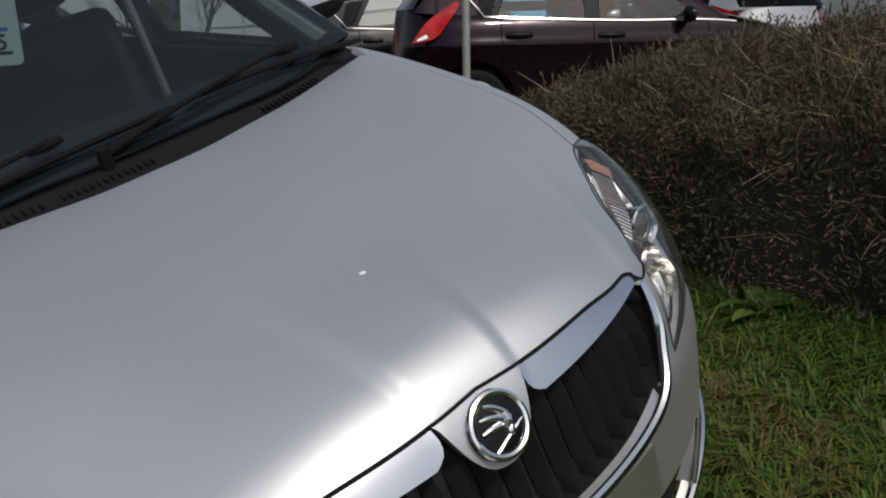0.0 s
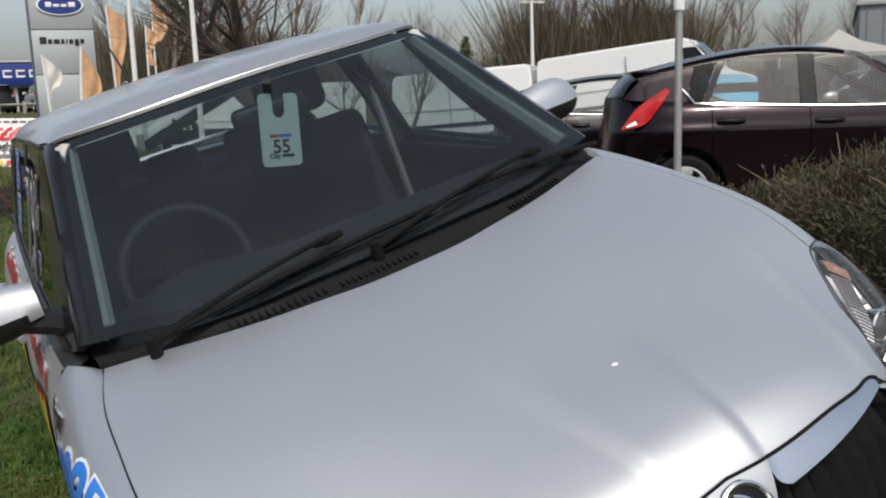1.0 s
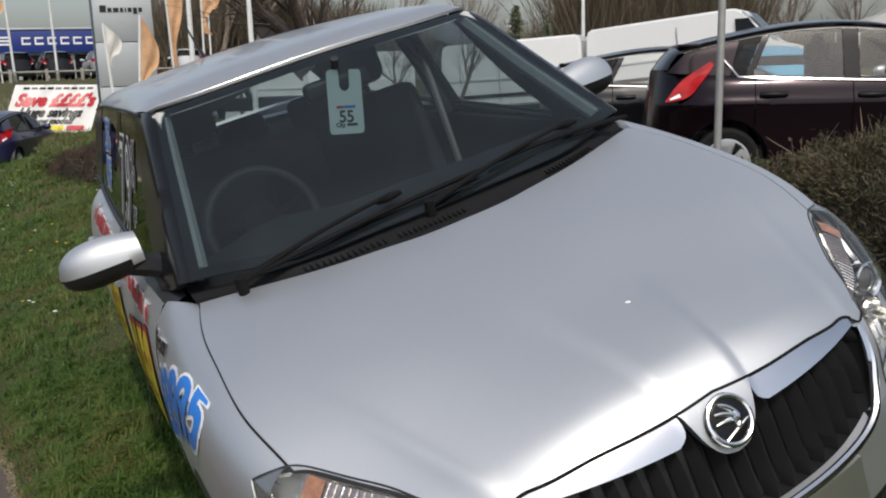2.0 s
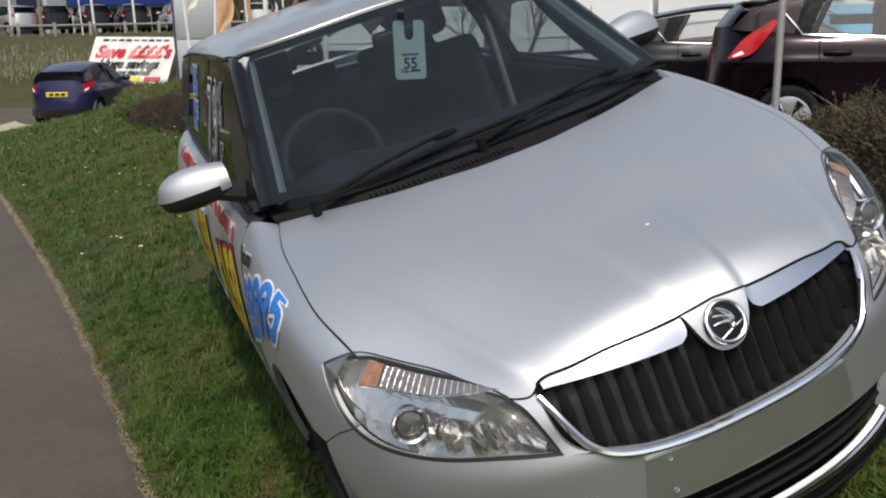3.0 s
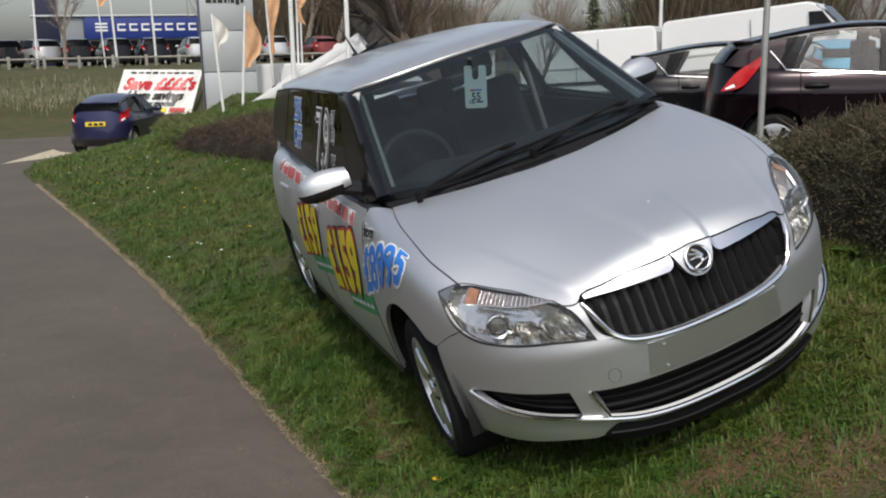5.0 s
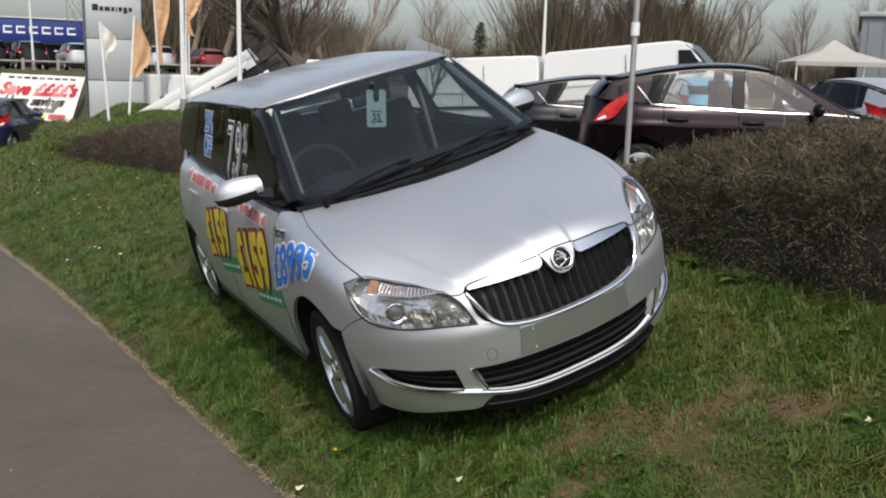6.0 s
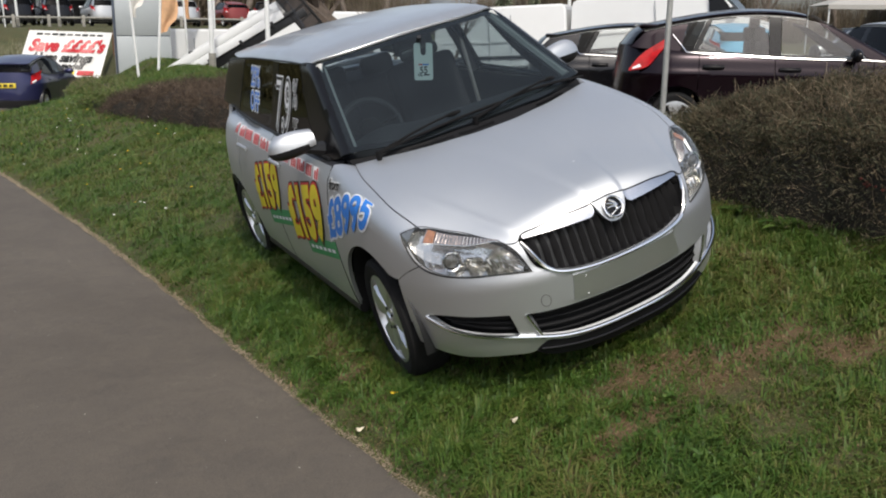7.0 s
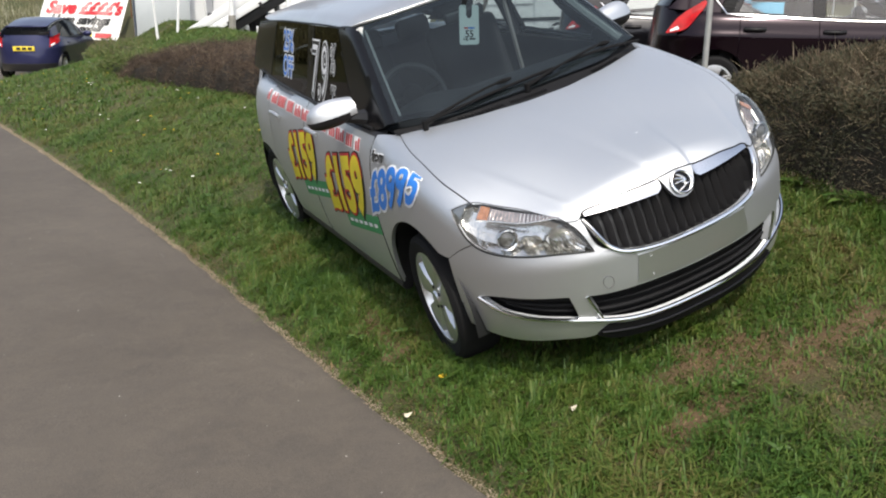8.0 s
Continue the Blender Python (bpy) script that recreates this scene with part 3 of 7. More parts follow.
    # grille: bright frame, dark back, upright slats
    for k in (1, -1):
        for c, r in ((GRILLE_LOW, 0.009),):
            p = skin(c(np.linspace(0, 1, 50)), None, 0.003)
            p[:, 0] *= k
            part("grille_frame", tube(p, [r] * 40 + list(np.linspace(r, 0.0075, 10))), CHROME, CAR, "bright chrome grille surround")
    panel("grille_back", ruled(rim((0, 0.51), (12, 0.525), (20, 0.56), (26, 0.60)), rim((0, 0.75), (12, 0.748), (20, 0.742), (26, 0.735)), 30, 6), BLACK, CAR, out=-0.050, lip=0)
    q = np.concatenate([GRILLE_LOW(np.linspace(0, 1, 50)), [(0.386, -0.725, 0.722)]])
    q = skin(q, None, -0.002)
    q = sheet(np.stack([q, q + (-0.004, 0.075, 0)], 1))
    for d in (q, mirrored(q)):
        part("grille_side", d, BLACK, CAR)
    for k in (1, -1):
        p = skin(BONNET_FRONT(np.linspace(0, 0.86, 50)), None, 0.0025)
        p += (skin(p, None, 0.010) - p) * (p[:, :1] < 0.078)
        p[:, 0] *= k
        part("bonnet_gap", tube(p, 0.0025, 6), WIPER, CAR)
    for i in range(-10, 10):
        x = 0.0205 + 0.041 * i
        g, h = GRILLE_LOW(np.linspace(0, 1, 200)), GRILLE_TOP(np.linspace(0, 1, 200))
        lo = g[np.argmin(np.abs(g[:, 0] - abs(x)))][2]
        hi = h[np.argmin(np.abs(h[:, 0] - abs(x)))][2]
        z = np.linspace(lo, hi, 7)
        p = np.stack([np.full(7, abs(x)), np.full(7, -0.8), z], -1)
        s = onto(BODY.lower, p, only=(0, 1, 0)) + (0, 0.016, 0)
        s[:, 1] += 0.012 * np.linspace(-1, 1, 7) ** 2
        s[:, 0] = x
        tri = np.concatenate([[q + (-0.011, 0.03, 0), q + (0, -0.006, 0), q + (0.011, 0.03, 0)] for q in s])
        faces = [(3 * j + a, 3 * j + a + 1, 3 * j + a + 4, 3 * j + a + 3) for j in range(6) for a in (0, 1)]
        part("slat", (list(tri), faces), SLAT, CAR, smooth=False)
    # the bright bars along the bonnet's front edge, whose rounded inner ends stop short of the shield
    inner_end = curve([(0.100, -0.793, 0.724), (0.082, -0.791, 0.735), (0.078, -0.781, 0.752), (0.082, -0.771, 0.765)])
    panel("grille_bar", coons(sub(GRILLE_TOP, 0.256, 1), sub(BONNET_FRONT, 0.174, 0.84), inner_end, curve([GRILLE_TOP(1.0), BONNET_FRONT(0.84)]), 40, 7), BAR, CAR, out=0.002, lip=0.014, label="polished bar above the grille")
    # the shield that carries the badge, drawn down from the bonnet
    low = curve([(0, -0.809, 0.674), (0.024, -0.808, 0.679), (0.048, -0.803, 0.700), (0.064, -0.793, 0.730), (0.074, -0.776, 0.760)])
    half = skin(ruled(low, sub(BONNET_FRONT, 0, 0.168), 20, 10), None, 0.008)
    part("badge_shield", sheet(np.concatenate([half[::-1] * (-1, 1, 1), half[1:]]), 0.03, inner), SILVER, CAR, "silver shield below the bonnet")
    c = np.array((0, -0.803, 0.731))
    m = Matrix.Translation(c) @ Matrix.Rotation(radians(62), 4, "X")

    def placed(data):
        return [tuple(m @ Vector(p)) for p in data[0]], data[1]
    badge = part("badge", placed(lathe([(0.0001, 0.0095), (0.035, 0.009), (0.040, 0.007), (0.046, 0.0), (0.047, -0.02)], 40, "z")), GLOSS_BLACK, CAR, "round black badge with a bright ring and a bright winged mark")
    part("badge_ring", placed(tube([(0.0425 * math.cos(t), 0.0425 * math.sin(t), 0.007) for t in np.linspace(0, 2 * math.pi, 40, endpoint=False)], 0.0055, 8, True)), CHROME, badge)
    for line, w in (([(0.012, -0.006), (-0.006, 0.000), (-0.025, 0.001)], 0.0042), ([(0.012, -0.001), (-0.004, 0.010), (-0.021, 0.015)], 0.0042), ([(0.014, 0.004), (0.004, 0.017), (-0.009, 0.026)], 0.0042), ([(0.012, -0.003), (0.004, 0.003)], 0.0095), ([(-0.020, -0.024), (0.000, -0.017), (0.028, -0.008)], 0.0030), ([(0.010, -0.006), (0.006, -0.016)], 0.0055)):
        p = curve([(1.22 * x, 1.22 * y, 0.0095) for x, y in line])(np.linspace(0, 1, 6))
        part("badge_mark", placed(tube(p, [w * 0.9, w * 1.2, w * 1.2, w * 1.2, w * 1.1, w * 0.7], 8)), CHROME, badge)


def build_lamp(k):
    """Headlamp: clear lens over a bright bowl with a projector, a reflector and an amber bulb."""
    lamp = thing("headlamp", label="clear headlamp with a projector and an amber bulb")
    lamp.parent = CAR
    lens = ruled(sub(LAMP_LOW, 0.004, 0.996), sub(LAMP_TOP, 0.004, 0.996), 44, 14)
    swell = np.sin(np.pi * np.linspace(0, 1, 44)[:, None]) ** 0.7 * np.sin(np.pi * np.linspace(0, 1, 14)[None]) ** 0.8
    flat, raised = skin(lens, None, 0.001), skin(lens, None, 0.030)
    lens = flat + (raised - flat) * swell[..., None]
    bowl = skin(ruled(sub(LAMP_LOW, 0.02, 0.98), sub(LAMP_TOP, 0.02, 0.98), 44, 12), None, -0.026)
    u = np.linspace(0, 1, 44)[:, None]
    depth = 0.075 * np.sin(np.pi * np.clip(u, 0, 1)) ** 0.6 * np.sin(np.pi * np.linspace(0, 1, 12))[None] ** 0.6
    bowl = bowl + np.stack([np.zeros_like(depth), depth, np.zeros_like(depth)], -1)

    def side(data):
        return data if k > 0 else mirrored(data)
    shell = flat + (raised - flat) * (swell * 0.78 - 0.10)[..., None]
    part("side_shell", side(sheet(shell[:6])), SHELL, lamp, "pale grey inner shell")
    q = part("lens", side(sheet(lens)), LENS, lamp, "clear lens")
    q.visible_shadow = False
    part("bowl", side(sheet(bowl[::3, ::2])), REFLECTOR, lamp, smooth=False)
    ring = np.concatenate([LAMP_LOW(np.linspace(0, 1, 40)), LAMP_TOP(np.linspace(1, 0, 40))[1:-1]])
    part("gasket", side(tube(skin(ring, None, -0.003), 0.0042, 6, True)), BLACK, lamp)

    def on_lens(a, z, out):
        return onto(BODY.lower, BODY.place(a, z), out)
    c = on_lens(49.4, 0.698, -0.018)
    aim = np.array((0.12, -1, 0.05))

    def barrel(profile, c, turns=32):
        m = Vector((0, 0, -1)).rotation_difference(Vector(aim)).to_matrix().to_4x4()
        m = Matrix.Translation(c) @ m
        v, f = lathe([(r, -h) for r, h in profile], turns, "z")
        return side(([np.array(m @ Vector(p)) for p in v], f))
    part("projector_ring", barrel([(0.033, -0.03), (0.039, 0.0), (0.043, 0.010), (0.041, 0.014), (0.035, 0.010), (0.032, 0.0)], c), CHROME, lamp)
    part("projector_lens", barrel([(0.0001, 0.012), (0.014, 0.010), (0.027, 0.003), (0.033, -0.01)], c), EYE_GLASS, lamp, "dark glass projector eye")
    # second shell beside the projector, and the wide main reflector with its flutes
    for a, z, r in ((43.2, 0.688, 0.026), (41.2, 0.676, 0.034)):
        part("reflector_shell", barrel([(r, 0.012), (r * 0.94, 0.002), (r * 0.7, -0.022), (r * 0.3, -0.034), (0.0001, -0.036)], on_lens(a, z, -0.040)), REFLECTOR, lamp)
    c2 = on_lens(34.0, 0.664, -0.055)
    part("reflector_cup", barrel([(0.062, 0.034), (0.056, 0.0), (0.040, -0.028), (0.014, -0.045), (0.011, -0.018), (0.0001, -0.014)], c2), REFLECTOR, lamp)
    for i in range(5):
        a = 28.0 + 1.9 * i
        p = np.array([on_lens(a + 2.2 * t, 0.632 + 0.062 * t, -0.026 - 0.006 * (i % 2)) for t in np.linspace(0, 1, 6)])
        part("reflector_fin", side(tube(p, [0.003, 0.006, 0.008, 0.008, 0.006, 0.003], 5)), (REFLECTOR, EYE_GLASS)[i % 2], lamp)
    # indicator chamber along the top: a salmon bulb shade, its pale reflector and the ledge below it
    div = curve([(0.692, -0.425, 0.750), (0.650, -0.475, 0.743), (0.573, -0.569, 0.727), (0.515, -0.622, 0.728), (0.458, -0.668, 0.730)])
    rise = curve([(0.650, -0.406, 0.790), (0.622, -0.449, 0.777), (0.544, -0.555, 0.752), (0.500, -0.615, 0.742), (0.462, -0.665, 0.733)])
    part("ledge", side(tube(skin(div(np.linspace(0, 1, 20)), None, -0.002), 0.0030, 6)), REFLECTOR, lamp)
    part("indicator_reflector", side(sheet(skin(ruled(div, rise, 24, 6), None, 0.001))), PALE_AMBER, lamp, "pinkish grey indicator reflector")
    part("amber_bulb", side(sheet(skin(ruled(sub(div, 0.02, 0.15), sub(rise, 0.02, 0.14), 8, 8), None, 0.0045))), AMBER, lamp, "salmon indicator bulb shade")
    for u in np.linspace(0.17, 0.86, 16):
        p = skin(np.array([div(u) * (1 - v) + rise(u) * v for v in np.linspace(0.04, 0.96, 4)]), None, 0.002)
        part("indicator_flute", side(tube(p, 0.0016, 4)), REFLECTOR if u > 0.5 else PALE_AMBER, lamp)


def build_panels():
    # bonnet: one panel, both halves
    back = curve([(0, 0.062, 0.99), (0.13, 0.068, 0.99), (0.24, 0.097, 0.99), (0.38, 0.142, 0.99), (0.46, 0.176, 0.99), (0.55, 0.219, 0.985), (0.655, 0.268, 0.983)])
    edge = trace(np.concatenate([LAMP_TOP(np.linspace(0.705, LAMP_CORNER, 20)) + (-0.002, 0.002, 0.003), curve([(0.678, -0.345, 0.812), (0.689, -0.292, 0.834), (0.703, -0.212, 0.863), (0.705, -0.125, 0.888), (0.698, 0.0, 0.918), (0.690, 0.111, 0.945), (0.673, 0.20, 0.968), (0.655, 0.268, 0.983)])(np.linspace(0, 1, 24))]))
    mid = curve([(0, y, float(BODY.zc(np.array(y)))) for y in (-0.786, -0.66, -0.5, -0.3, 0.062)])
    half = skin(coons(BONNET_FRONT, back, mid, edge, 96, 84))
    P = np.concatenate([half[::-1] * (-1, 1, 1), half[1:]])
    part("bonnet", sheet(P, 0.012, inner), SILVER, CAR, "silver bonnet with two creases")
    part("paint_chip", lathe([(0.0001, 0.0012), (0.005, 0.0008), (0.006, 0.0)], 8, "z"), VINYL_WHITE, CAR).location = onto(BODY.lower, np.array((0.038, -0.514, 0.865)), 0.001)
    # wings, built to the bonnet's own edge
    seam = half[-1][half[-1][:, 1] > -0.364] + (0.005, 0, -0.005)
    shut = trace(np.concatenate([seam[:-1], [(0.668, 0.272, 0.977), (0.712, 0.40, 0.974)]]))
    arch = list(at_side(*np.array([(-y, z) for y, z in ARCH[7:-1]]).T))
    bottom = trace(np.concatenate([[BODY.place(61.2, 0.668), BODY.place(67, 0.636), BODY.place(72.8, 0.588)], arch[::1], [at_side(0.385, 0.26)]]))
    left = trace(np.concatenate([[BODY.place(61.2, 0.668)], LAMP_LOW(np.linspace(0.24, 0.0, 9)) + (0.004, 0.003, -0.002), LAMP_TOP(np.array([0.0, 0.05])) + (0.003, 0.004, 0.003), seam[:1]]))
    panel("wing", coons(bottom, shut, left, curve([at_side(0.385, 0.26), at_side(0.405, 0.6), (0.712, 0.40, 0.974)]), 60, 30), SILVER, CAR)
    # doors, quarter and sill
    belt = spline((0.4, 1.4, 2.3, 3.0), (0.974, 1.006, 1.05, 1.07))

    def column(y0, y1, low, nu=14, nv=18):
        ys = np.linspace(y0, y1, nu)
        b = at_side(ys, [low(y) for y in ys])
        t = at_side(ys, belt(ys))
        v = np.linspace(0, 1, nv)[None, :, None]
        P = (1 - v) * b[:, None] + v * t[:, None]
        return onto(BODY.lower, P, only=(1, 0, 0))

    def rear_arch(y):
        d = abs(y - 2.465)
        return 0.25 if d > 0.37 else 0.30 + math.sqrt(max(0.37 ** 2 - d * d, 0)) * 1.0 - 0.03
    def column_line(y):
        z = np.linspace(0.26, float(belt(y)), 14)
        return at_side(np.full(14, y), z) + (-0.001, 0, 0)
    for name, y0, y1, low in (("front_door", 0.412, 1.455, lambda y: 0.25), ("rear_door", 1.463, 2.20, rear_arch)):
        for k, ob in zip((1, -1), panel(name, column(y0, y1, low), SILVER, CAR)):
            yh = y1 - 0.16
            h = [at_side(yh + d, 0.885 + 0.02 * math.sin(math.pi * (d + 0.1) / 0.2)) + (0.012 + 0.022 * math.sin(math.pi * (d + 0.1) / 0.2), 0, 0) for d in np.linspace(-0.1, 0.1, 9)]
            h = [(p[0] * k, p[1], p[2]) for p in h]
            part("door_handle", tube(h, 0.012), SILVER, ob)
    ys = np.concatenate([np.linspace(2.208, 2.83, 26), np.linspace(2.84, 3.02, 8)])
    b = at_side(ys, [rear_arch(y) for y in ys])
    t = at_side(ys, belt(ys))
    v = np.linspace(0, 1, 18)[None, :, None]
    panel("rear_quarter", onto(BODY.lower, (1 - v) * b[:, None] + v * t[:, None], only=(1, 0, 0)), SILVER, CAR)
    # tail: bumper and hatch below the window
    u, w = np.linspace(-1, 1, 30), np.linspace(0.24, 1.08, 16)
    a = np.sign(u) * np.abs(u) * 60
    z = np.broadcast_to(w[None, :], (30, 16))
    th = np.radians(np.abs(a))[:, None]
    X = np.sign(u)[:, None] * BODY.W(z) * np.sin(th) ** (2 / 2.6)
    Y = BODY.y1 + BODY.R(z) * np.cos(th) ** (2 / 2.6)
    part("tail_panel", sheet(np.stack([X, Y, z], -1), 0.02, inner, True), SILVER, CAR)
    for k in (1, -1):
        part("sill", tube([(k * 0.77, y, 0.235) for y in np.linspace(0.40, 2.08, 12)], 0.03), BLACK, CAR)
        # dark liners of the wheel openings
        for y in (0, 2.465):
            part("arch_liner", ([tuple((k * x, y + 0.385 * math.cos(t), 0.30 + 0.385 * math.sin(t))) for x in (0.40, 0.55, 0.66, 0.785) for t in np.linspace(-0.15, math.pi + 0.15, 20)], [(i * 20 + j, i * 20 + j + 1, i * 20 + j + 21, i * 20 + j + 20) for i in range(3) for j in range(19)]), BLACK, CAR)
    # the dark lines of the shuts
    for k in (1, -1):
        for line, r in ((half[-1] + (0.0025, 0, -0.004), 0.0026), (half[:, 0] + (0, -0.003, 0.0), 0.0020), (column_line(0.408), 0.0028), (column_line(1.459), 0.0026)):
            part("shut_line", tube(np.array(line) * (k, 1, 1), r, 5), RUBBER, CAR)
    part("underbody", box(-0.55, -0.50, 0.20, 0.55, 2.95, 0.30, 0.03), BLACK, CAR)
    part("front_bulkhead", box(-0.48, -0.58, 0.28, 0.48, -0.44, 0.64, 0.02), BLACK, CAR)


def build_cabin():
    C = BODY.cabin
    # roof
    front = curve([(0, 0.795, 1.43), (0.2, 0.80, 1.43), (0.4, 0.825, 1.425), (0.545, 0.872, 1.416)])
    side = curve([(0.545, 0.872, 1.416), (0.562, 1.06, 1.408), (0.566, 1.65, 1.402), (0.557, 2.15, 1.396), (0.52, 2.62, 1.376), (0.47, 2.80, 1.365)])
    rear = curve([(0, 2.86, 1.40), (0.25, 2.85, 1.39), (0.47, 2.80, 1.365)])
    mid = curve([(0, y, float(BODY.roof(np.array(y)))) for y in (0.795, 1.1, 1.6, 2.2, 2.86)])
    half = skin(coons(front, rear, mid, side, 24, 50), C, 0.004)
    P = np.concatenate([half[::-1] * (-1, 1, 1), half[1:]])
    part("roof", sheet(P, 0.008, inner), ROOF_PAINT, CAR, "dusty silver roof")
    e = skin(np.concatenate([front(np.linspace(1, 0, 14)) * (-1, 1, 1), front(np.linspace(0, 1, 14))[1:]]), C, 0.006)
    part("roof_front_edge", tube(e, 0.0014, 6), ALLOY, CAR)
    P2 = P.copy() - (0, 0, 0.035)
    part("headlining", sheet(P2, flip=True), LINING, CAR, "pale headlining")
    # windscreen with its black border
    base = curve([(0, 0.145, 1.012), (0.2, 0.155, 1.012), (0.42, 0.195, 1.012), (0.6, 0.285, 1.02), (0.655, 0.30, 1.03)])
    top = curve([(0, 0.775, 1.425), (0.2, 0.78, 1.424), (0.4, 0.808, 1.418), (0.523, 0.84, 1.405)])
    out = curve([(0.655, 0.30, 1.03), (0.60, 0.53, 1.19), (0.555, 0.72, 1.322), (0.523, 0.84, 1.405)])
    mid = curve([(0, 0.145, 1.012), (0, 0.775, 1.425)])
    g = coons(base, top, mid, out, 24, 20)
    half = skin(g, C)
    P = np.concatenate([half[::-1] * (-1, 1, 1), half[1:]])
    q = part("windscreen", sheet(P), GLASS, CAR, "clear windscreen with a black border")

    def border(a, b, c, d):
        P = np.concatenate([half[a:b, c:d]])
        return join(sheet(P - (0, 0, 0.002)), mirrored(sheet(P - (0, 0, 0.002))))
    part("screen_border", join(border(0, 24, 0, 2), border(0, 24, 18, 20), border(22, 24, 1, 19)), GLOSS_BLACK, CAR)
    # black pillars and side glass
    sill = spline((0.35, 0.7, 1.4, 2.3, 2.75), (0.985, 0.992, 1.012, 1.056, 1.09))
    lid = spline((0.35, 1.05, 1.65, 2.15, 2.7), (1.36, 1.398, 1.396, 1.39, 1.36))

    def flank(b0, b1, t0, t1, n=10, m=12, inset=0.0):
        b = curve([(0.69, y, float(sill(y))) for y in np.linspace(b0, b1, 4)])
        t = curve([(0.56, y, float(lid(y)) - inset) for y in np.linspace(t0, t1, 4)])
        return skin(ruled(b, t, n, m), C, 0.0)
    b = curve([(0.655, 0.30, 1.03), (0.69, 0.45, 0.99), (0.69, 0.64, 0.99)])
    t = curve([(0.523, 0.84, 1.405), (0.548, 0.90, 1.41), (0.558, 1.02, 1.40)])
    panel("front_pillar", coons(b, t, out, curve([(0.69, 0.64, 0.99), (0.655, 0.80, 1.10), (0.60, 0.95, 1.28), (0.558, 1.02, 1.40)]), 10, 20), GLOSS_BLACK, CAR, F=C, lip=0.02, out=0.001)
    fr = coons(curve([(0.69, 0.65, 0.994), (0.69, 1.0, 1.0), (0.69, 1.42, 1.012)]), curve([(0.558, 1.035, 1.395), (0.56, 1.2, 1.397), (0.56, 1.42, 1.396)]), curve([(0.69, 0.65, 0.994), (0.655, 0.81, 1.10), (0.60, 0.96, 1.28), (0.558, 1.035, 1.395)]), curve([(0.69, 1.42, 1.012), (0.62, 1.42, 1.22), (0.56, 1.42, 1.396)]), 14, 14)
    for name, P, mat in (("front_side_window", fr, GLASS), ("rear_side_window", flank(1.535, 2.36, 1.535, 2.22, 14, 14), TINTED)):
        far, near = panel(name, P, mat, CAR, F=C, lip=0)
        far.data.materials[0] = CLEAR
        near.data.materials[0] = TINTED
        far.visible_shadow = near.visible_shadow = False
    panel("door_pillar", flank(1.422, 1.533, 1.422, 1.533, 5, 14), GLOSS_BLACK, CAR, F=C, lip=0.02, out=0.002)
    panel("rear_pillar", flank(2.362, 2.93, 2.222, 2.72, 8, 14), GLOSS_BLACK, CAR, F=C, lip=0.02, out=0.002)
    for k in (1, -1):
        e = skin(np.array([(0.69, y, float(sill(y))) for y in np.linspace(0.5, 2.4, 30)]), C, 0.004)
        e[:, 0] *= k
        part("window_seal", tube(e, 0.008, 6), BLACK, CAR)
        e = skin(np.array([(0.56, y, float(lid(y)) + 0.006) for y in np.linspace(0.95, 2.7, 30)]), C, 0.002)
        e[:, 0] *= k
        part("gutter", tube(e, 0.006, 6), BLACK, CAR)
    # shelf between doors and windows
    P = np.linspace(0.36, 2.62, 40)
    P = np.stack([at_side(P, spline((0.4, 1.4, 2.3, 3.0), (0.974, 1.006, 1.05, 1.07))(P)) - (0, 0, 0.003), np.stack([0 * P + 0.67, P, sill(P) + 0.004], -1)], 1)
    d = sheet(P)
    part("waist_rail", d, BLACK, CAR)
    part("waist_rail", mirrored(d), BLACK, CAR)
    # hatch window and the panel round it
    u = np.linspace(-0.55, 0.55, 14)
    P = np.stack([np.repeat(u[:, None], 10, 1), np.full((14, 10), 3.0), np.repeat(np.linspace(1.09, 1.37, 10)[None], 14, 0)], -1)
    part("hatch_window", sheet(onto(C, P, only=(0, 1, 0)), flip=True), CLEAR, CAR).visible_shadow = False
    # scuttle below the screen
    b = curve([(0, 0.066, 0.99), (0.13, 0.072, 0.99), (0.24, 0.101, 0.99), (0.38, 0.146, 0.99), (0.46, 0.18, 0.99), (0.55, 0.223, 0.985), (0.655, 0.272, 0.982)])
    S = skin(ruled(b, curve([(0, 0.17, 1.01), (0.2, 0.18, 1.01), (0.42, 0.22, 1.01), (0.6, 0.30, 1.012), (0.668, 0.36, 1.0)]), 26, 6), None, -0.006)
    S[:, 3:, 2] += 0.012
    d = sheet(S, 0.01, inner)
    part("scuttle", join(d, mirrored(d)), INTAKE, CAR, "black plastic scuttle with vents")
    for x0, x1 in ((-0.40, -0.20), (-0.16, 0.02), (0.30, 0.48)):
        for i in range(14):
            x = x0 + (x1 - x0) * i / 13
            p = onto(BODY.lower, np.array([(x, 0.10 + 0.36 * x * x + d, 0.995) for d in (0.0, 0.045)]))
            part("vent_slat", tube(p, 0.0030, 5), INTAKE, CAR)
    # wipers: arm from its pivot to the middle of the blade
    for pivot, joint, ends in (((-0.552, 1.000), (-0.133, 1.053), ((-0.53, 1.002), (0.12, 1.042))), ((-0.054, 1.018), (0.440, 1.048), ((0.16, 1.044), (0.65, 1.008)))):
        wiper = thing("wiper", label="black wiper lying along the foot of the screen")
        wiper.parent = CAR

        def on(x, z, o):
            return onto(C, np.array((x, 0.12 + (z - 1) * 1.55 + 0.3 * x * x, z)), o)
        t = np.linspace(0, 1, 11)
        rise = 0.010 * np.sin(np.pi * t)
